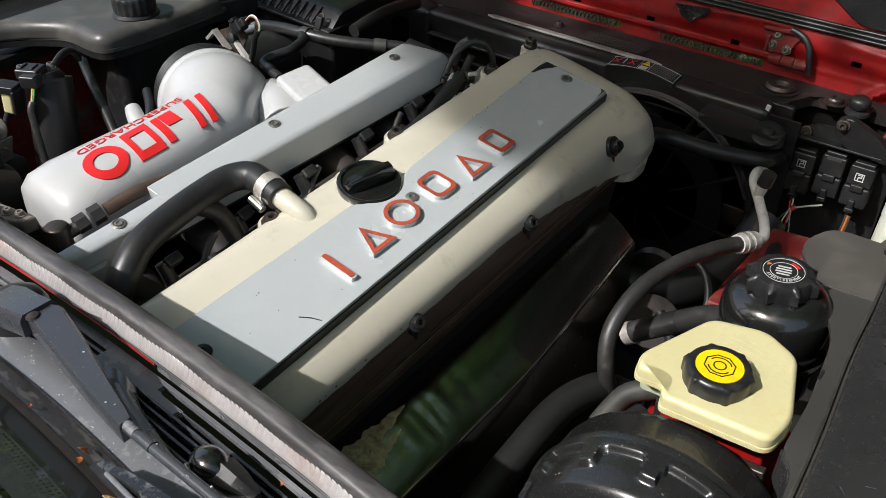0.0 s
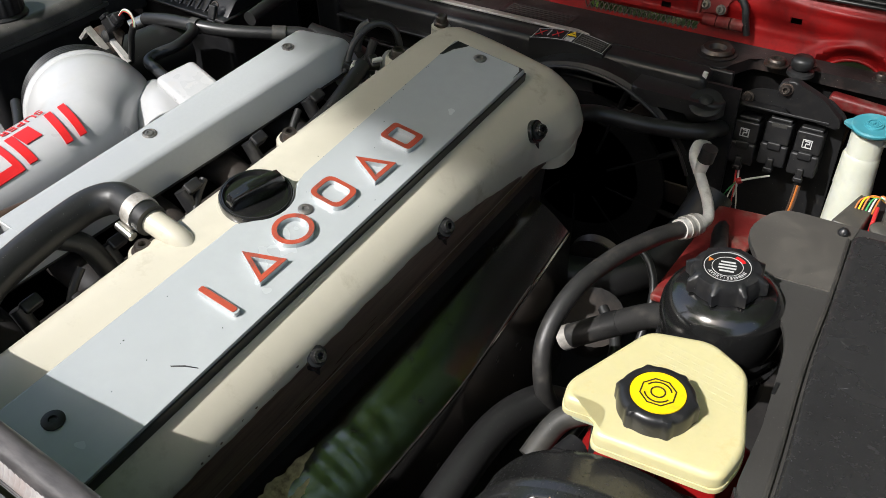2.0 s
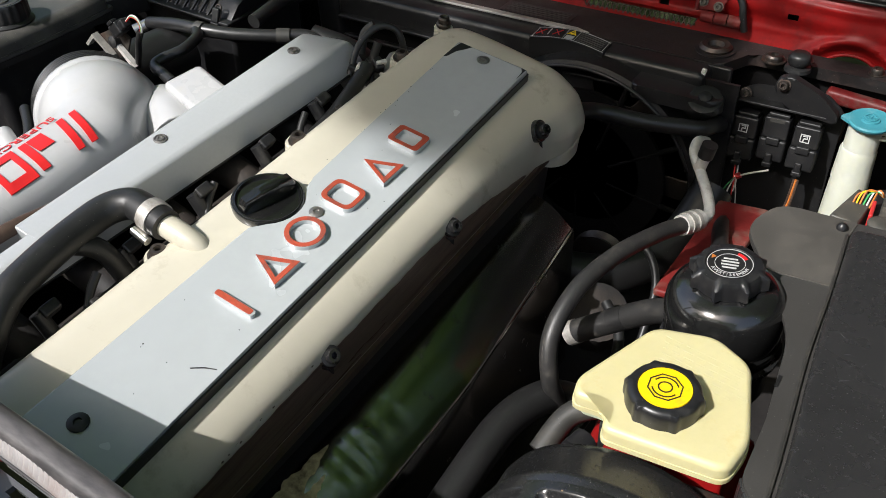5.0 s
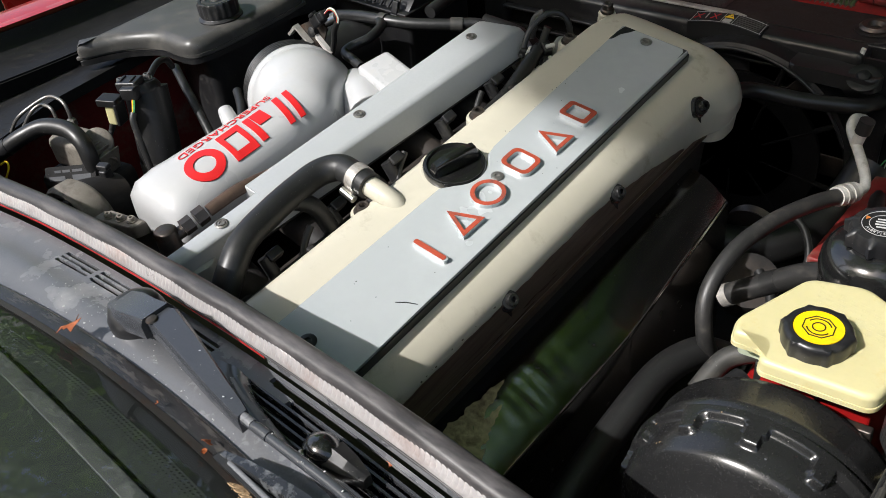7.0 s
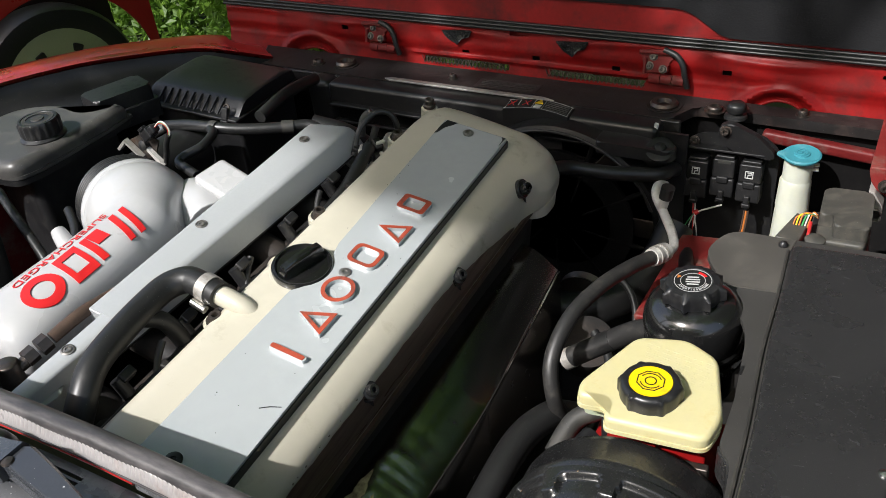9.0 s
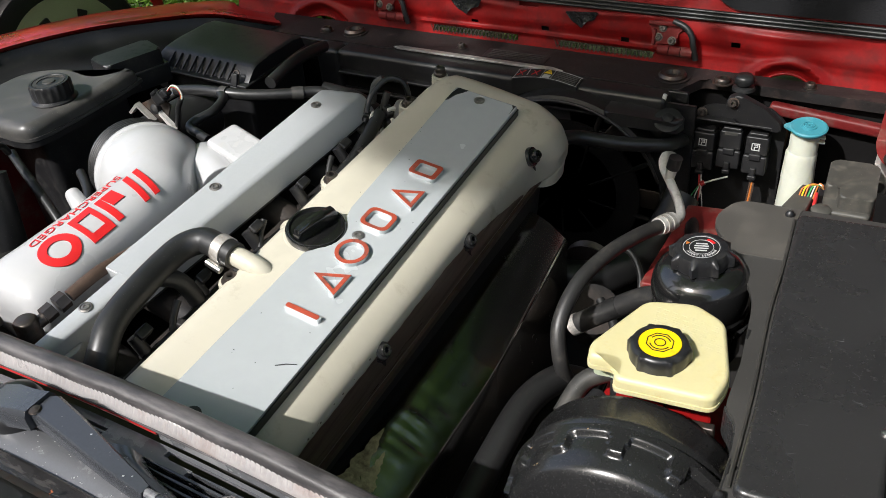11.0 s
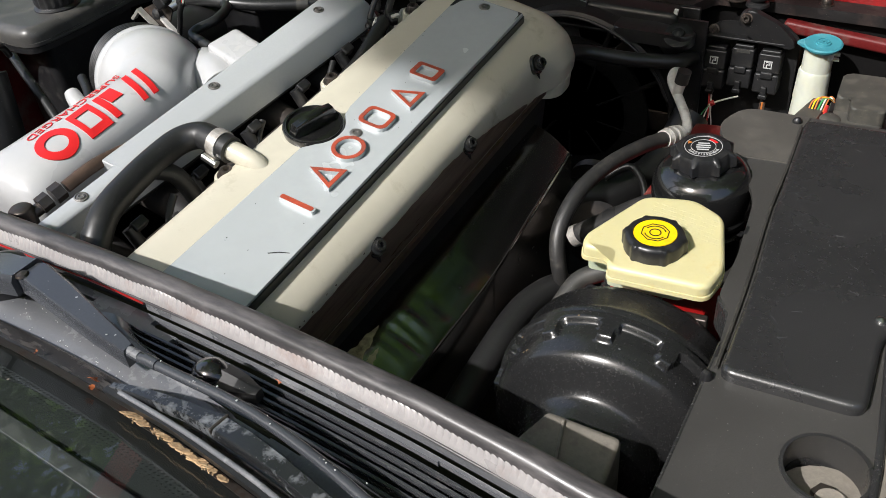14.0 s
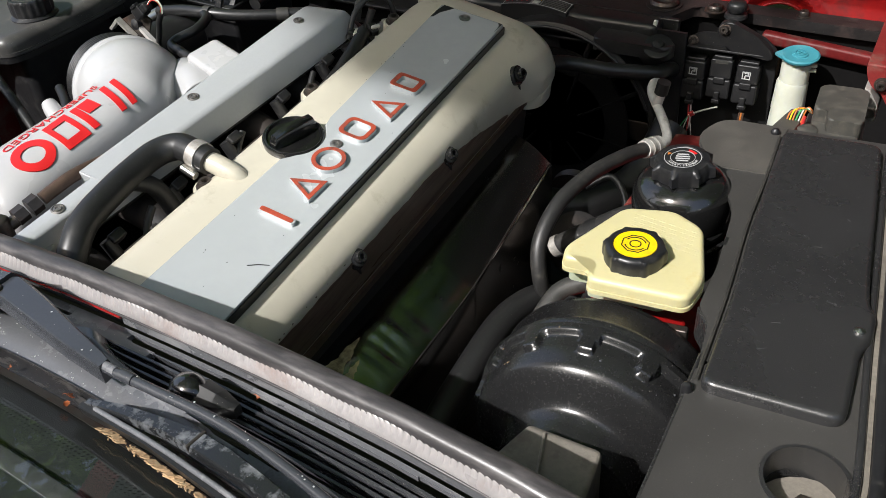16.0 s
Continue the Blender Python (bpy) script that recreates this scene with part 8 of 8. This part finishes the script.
part("wing_panel", moved(prism(poly, 0.0, 0.012, 0.006), Matrix.Translation(NW) @ Matrix(((-0.2425, 0, 0.970, 0), (-0.970, 0, -0.2425, 0), (0, 1, 0, 0), (0, 0, 0, 1))) @ pose(0, 0, 0.03)), RED, nc, "red wing panel with the wheel arch")
part("inner_arch", moved(box((0.27, 0.1, -0.25), (1.26, 0.9, 0.02), 0), Matrix.Translation(NW) @ Matrix(((-0.2425, 0, 0.970, 0), (-0.970, 0, -0.2425, 0), (0, 1, 0, 0), (0, 0, 0, 1)))), INK, nc)

# hedge round the place: many single leaves
def leaves(name, count, place, size, label, seed):
    rng = np.random.default_rng(seed)
    P = np.array([place(rng) for _ in range(count)])
    n = rng.normal(size=(count, 3))
    n /= np.linalg.norm(n, axis=1)[:, None]
    u = np.cross(n, rng.normal(size=(count, 3)))
    u /= np.linalg.norm(u, axis=1)[:, None]
    v = np.cross(n, u)
    s = size * rng.uniform(0.5, 1.4, size=(count, 1))
    verts = np.concatenate([P - u * s, P + v * s * 0.5 + n * s * 0.15, P + u * s, P - v * s * 0.5 + n * s * 0.15], axis=1).reshape(-1, 3)
    faces = np.arange(count * 4).reshape(-1, 4)
    me = bpy.data.meshes.new(name)
    me.from_pydata(verts.tolist(), [], faces.tolist())
    me.materials.append(LEAFM)
    return tagged(new(name, me), label, "hedge", kind="stuff")


def clumpy(lo, hi, clumps, spread, seed):
    r = np.random.default_rng(seed)
    C = np.array([[r.uniform(a, b_) for a, b_ in zip(lo, hi)] for _ in range(clumps)])

    def place(rng):
        return C[rng.integers(clumps)] + rng.normal(size=3) * spread
    return place


leaves("hedge_low", 22000, clumpy((-4.9, 2.95, 0.0), (-2.3, 3.7, 1.15), 300, 0.13, 8), 0.030, "bright green weeds and hedge beside the parked car", 8)
leaves("hedge", 41000, clumpy((-4.5, 3.4, 0.05), (2.5, 4.8, 7.6), 620, 0.30, 1), 0.075, "bright green leafy hedge beyond the bonnet", 1)
leaves("hedge_side", 30000, clumpy((2.8, 0.8, 0.1), (4.6, 4.6, 6.5), 460, 0.32, 2), 0.10, "tall green hedge beside the car", 2)
leaves("hedge_far", 9000, clumpy((-6.5, 2.8, 0.1), (-4.6, 5.0, 2.6), 160, 0.28, 4), 0.07, "green hedge beyond the other car", 4)

# never in view: added to hold back the low sky behind the car
leaves("sky_block_hedge", 30000, clumpy((-9.0, -9.4, 0.1), (7.0, -7.6, 7.6), 520, 0.40, 5), 0.13, "tall dark green hedge behind the car, unseen, added to block low sky", 5)

# a second tree, out of view, added over the car to dim and green the skylight
over = leaves("crown", 14500, clumpy((-3.2, -1.0, 5.0), (4.2, 3.0, 7.6), 210, 0.34, 12), 0.10, "loose green crown over the car, unseen, greening the skylight", 12)
sky_screen_tree = thing("tree", (4.9, 2.2, 0), "tall leafy tree leaning over the car, unseen, added to dim the sky", "tree")
over.parent = sky_screen_tree
over.matrix_parent_inverse = Matrix.Translation((-4.9, -2.2, 0))
part("trunk", tube([V(4.9, 2.2, -0.1), V(4.85, 2.15, 2.0), V(4.6, 2.0, 4.0), V(4.2, 1.8, 5.6)], [0.26, 0.21, 0.16, 0.10], 14), SOOT, sky_screen_tree)
for e in ((2.2, 0.2, 6.0), (0.6, 1.6, 6.4), (-0.8, 0.8, 6.2), (1.6, 2.6, 6.8), (3.2, -0.4, 6.2)):
    part("limb", tube([V(4.6, 2.0, 4.0), V(3.6, 1.7, 5.4), V(*e)], [0.09, 0.06, 0.02], 10), SOOT, sky_screen_tree)

# a tree behind the car whose crown shades the front of the bay
def shade_spot(x, y, far):
    """The place far metres up the sunlight from a spot over the engine."""
    return V(x, y, 0.93) - SUN * far


rt = np.random.default_rng(9)
spots = []
for k in range(3200):
    x, y = rt.uniform(-3.2, 1.2), rt.uniform(0.72, 3.2)
    if x < -0.64:
        edge, soft_edge = 1.02, 0.12
    elif x < -0.475:
        edge, soft_edge = 0.930, 0.08
    elif x < -0.34:
        edge, soft_edge = 0.835, 0.03
    else:
        edge, soft_edge = 1.42, 0.20
    keep = 0.0 if y < edge else (0.45 if y < edge + soft_edge else 0.9)
    if -0.90 < x < -0.52 and 1.30 < y < 1.43:
        keep = 0.0
    if rt.random() < keep * 0.62:
        spots.append((x, y, rt.uniform(4.6, 6.2)))
for k in range(260):
    x, y = rt.uniform(-0.63, -0.345), rt.uniform(0.97, 1.30)
    spots.append((x, y, rt.uniform(4.6, 6.2)))
for k in range(90):
    spots.append((rt.uniform(-3.4, -1.55), rt.uniform(-0.5, 1.0), rt.uniform(4.6, 6.2)))
CR = np.array([tuple(shade_spot(*s)) for s in spots])
crown = leaves("crown", 52000, lambda rng: CR[rng.integers(len(CR))] + rng.normal(size=3) * 0.040, 0.032, "green crown of small leaves", 6)
tree = thing("tree", (-4.6, -1.6, 0), "leafy tree behind the car, its crown throwing dappled shade", "tree")
crown.parent = tree
crown.matrix_parent_inverse = Matrix.Translation((4.6, 1.6, 0))
part("trunk", tube([V(-4.6, -1.6, -0.1), V(-4.55, -1.6, 1.5), V(-4.3, -1.65, 3.0), V(-4.0, -1.7, 4.4)], [0.22, 0.17, 0.13, 0.08], 14), SOOT, tree)
for e in ((-3.2, -1.2, 4.9), (-2.4, -1.5, 5.0), (-2.6, -0.8, 4.8), (-1.8, -1.2, 4.9), (-3.4, -2.2, 5.2)):
    part("limb", tube([V(-4.3, -1.65, 3.0), V(-3.8, -1.6, 4.2), V(*e)], [0.08, 0.05, 0.02], 10), SOOT, tree)
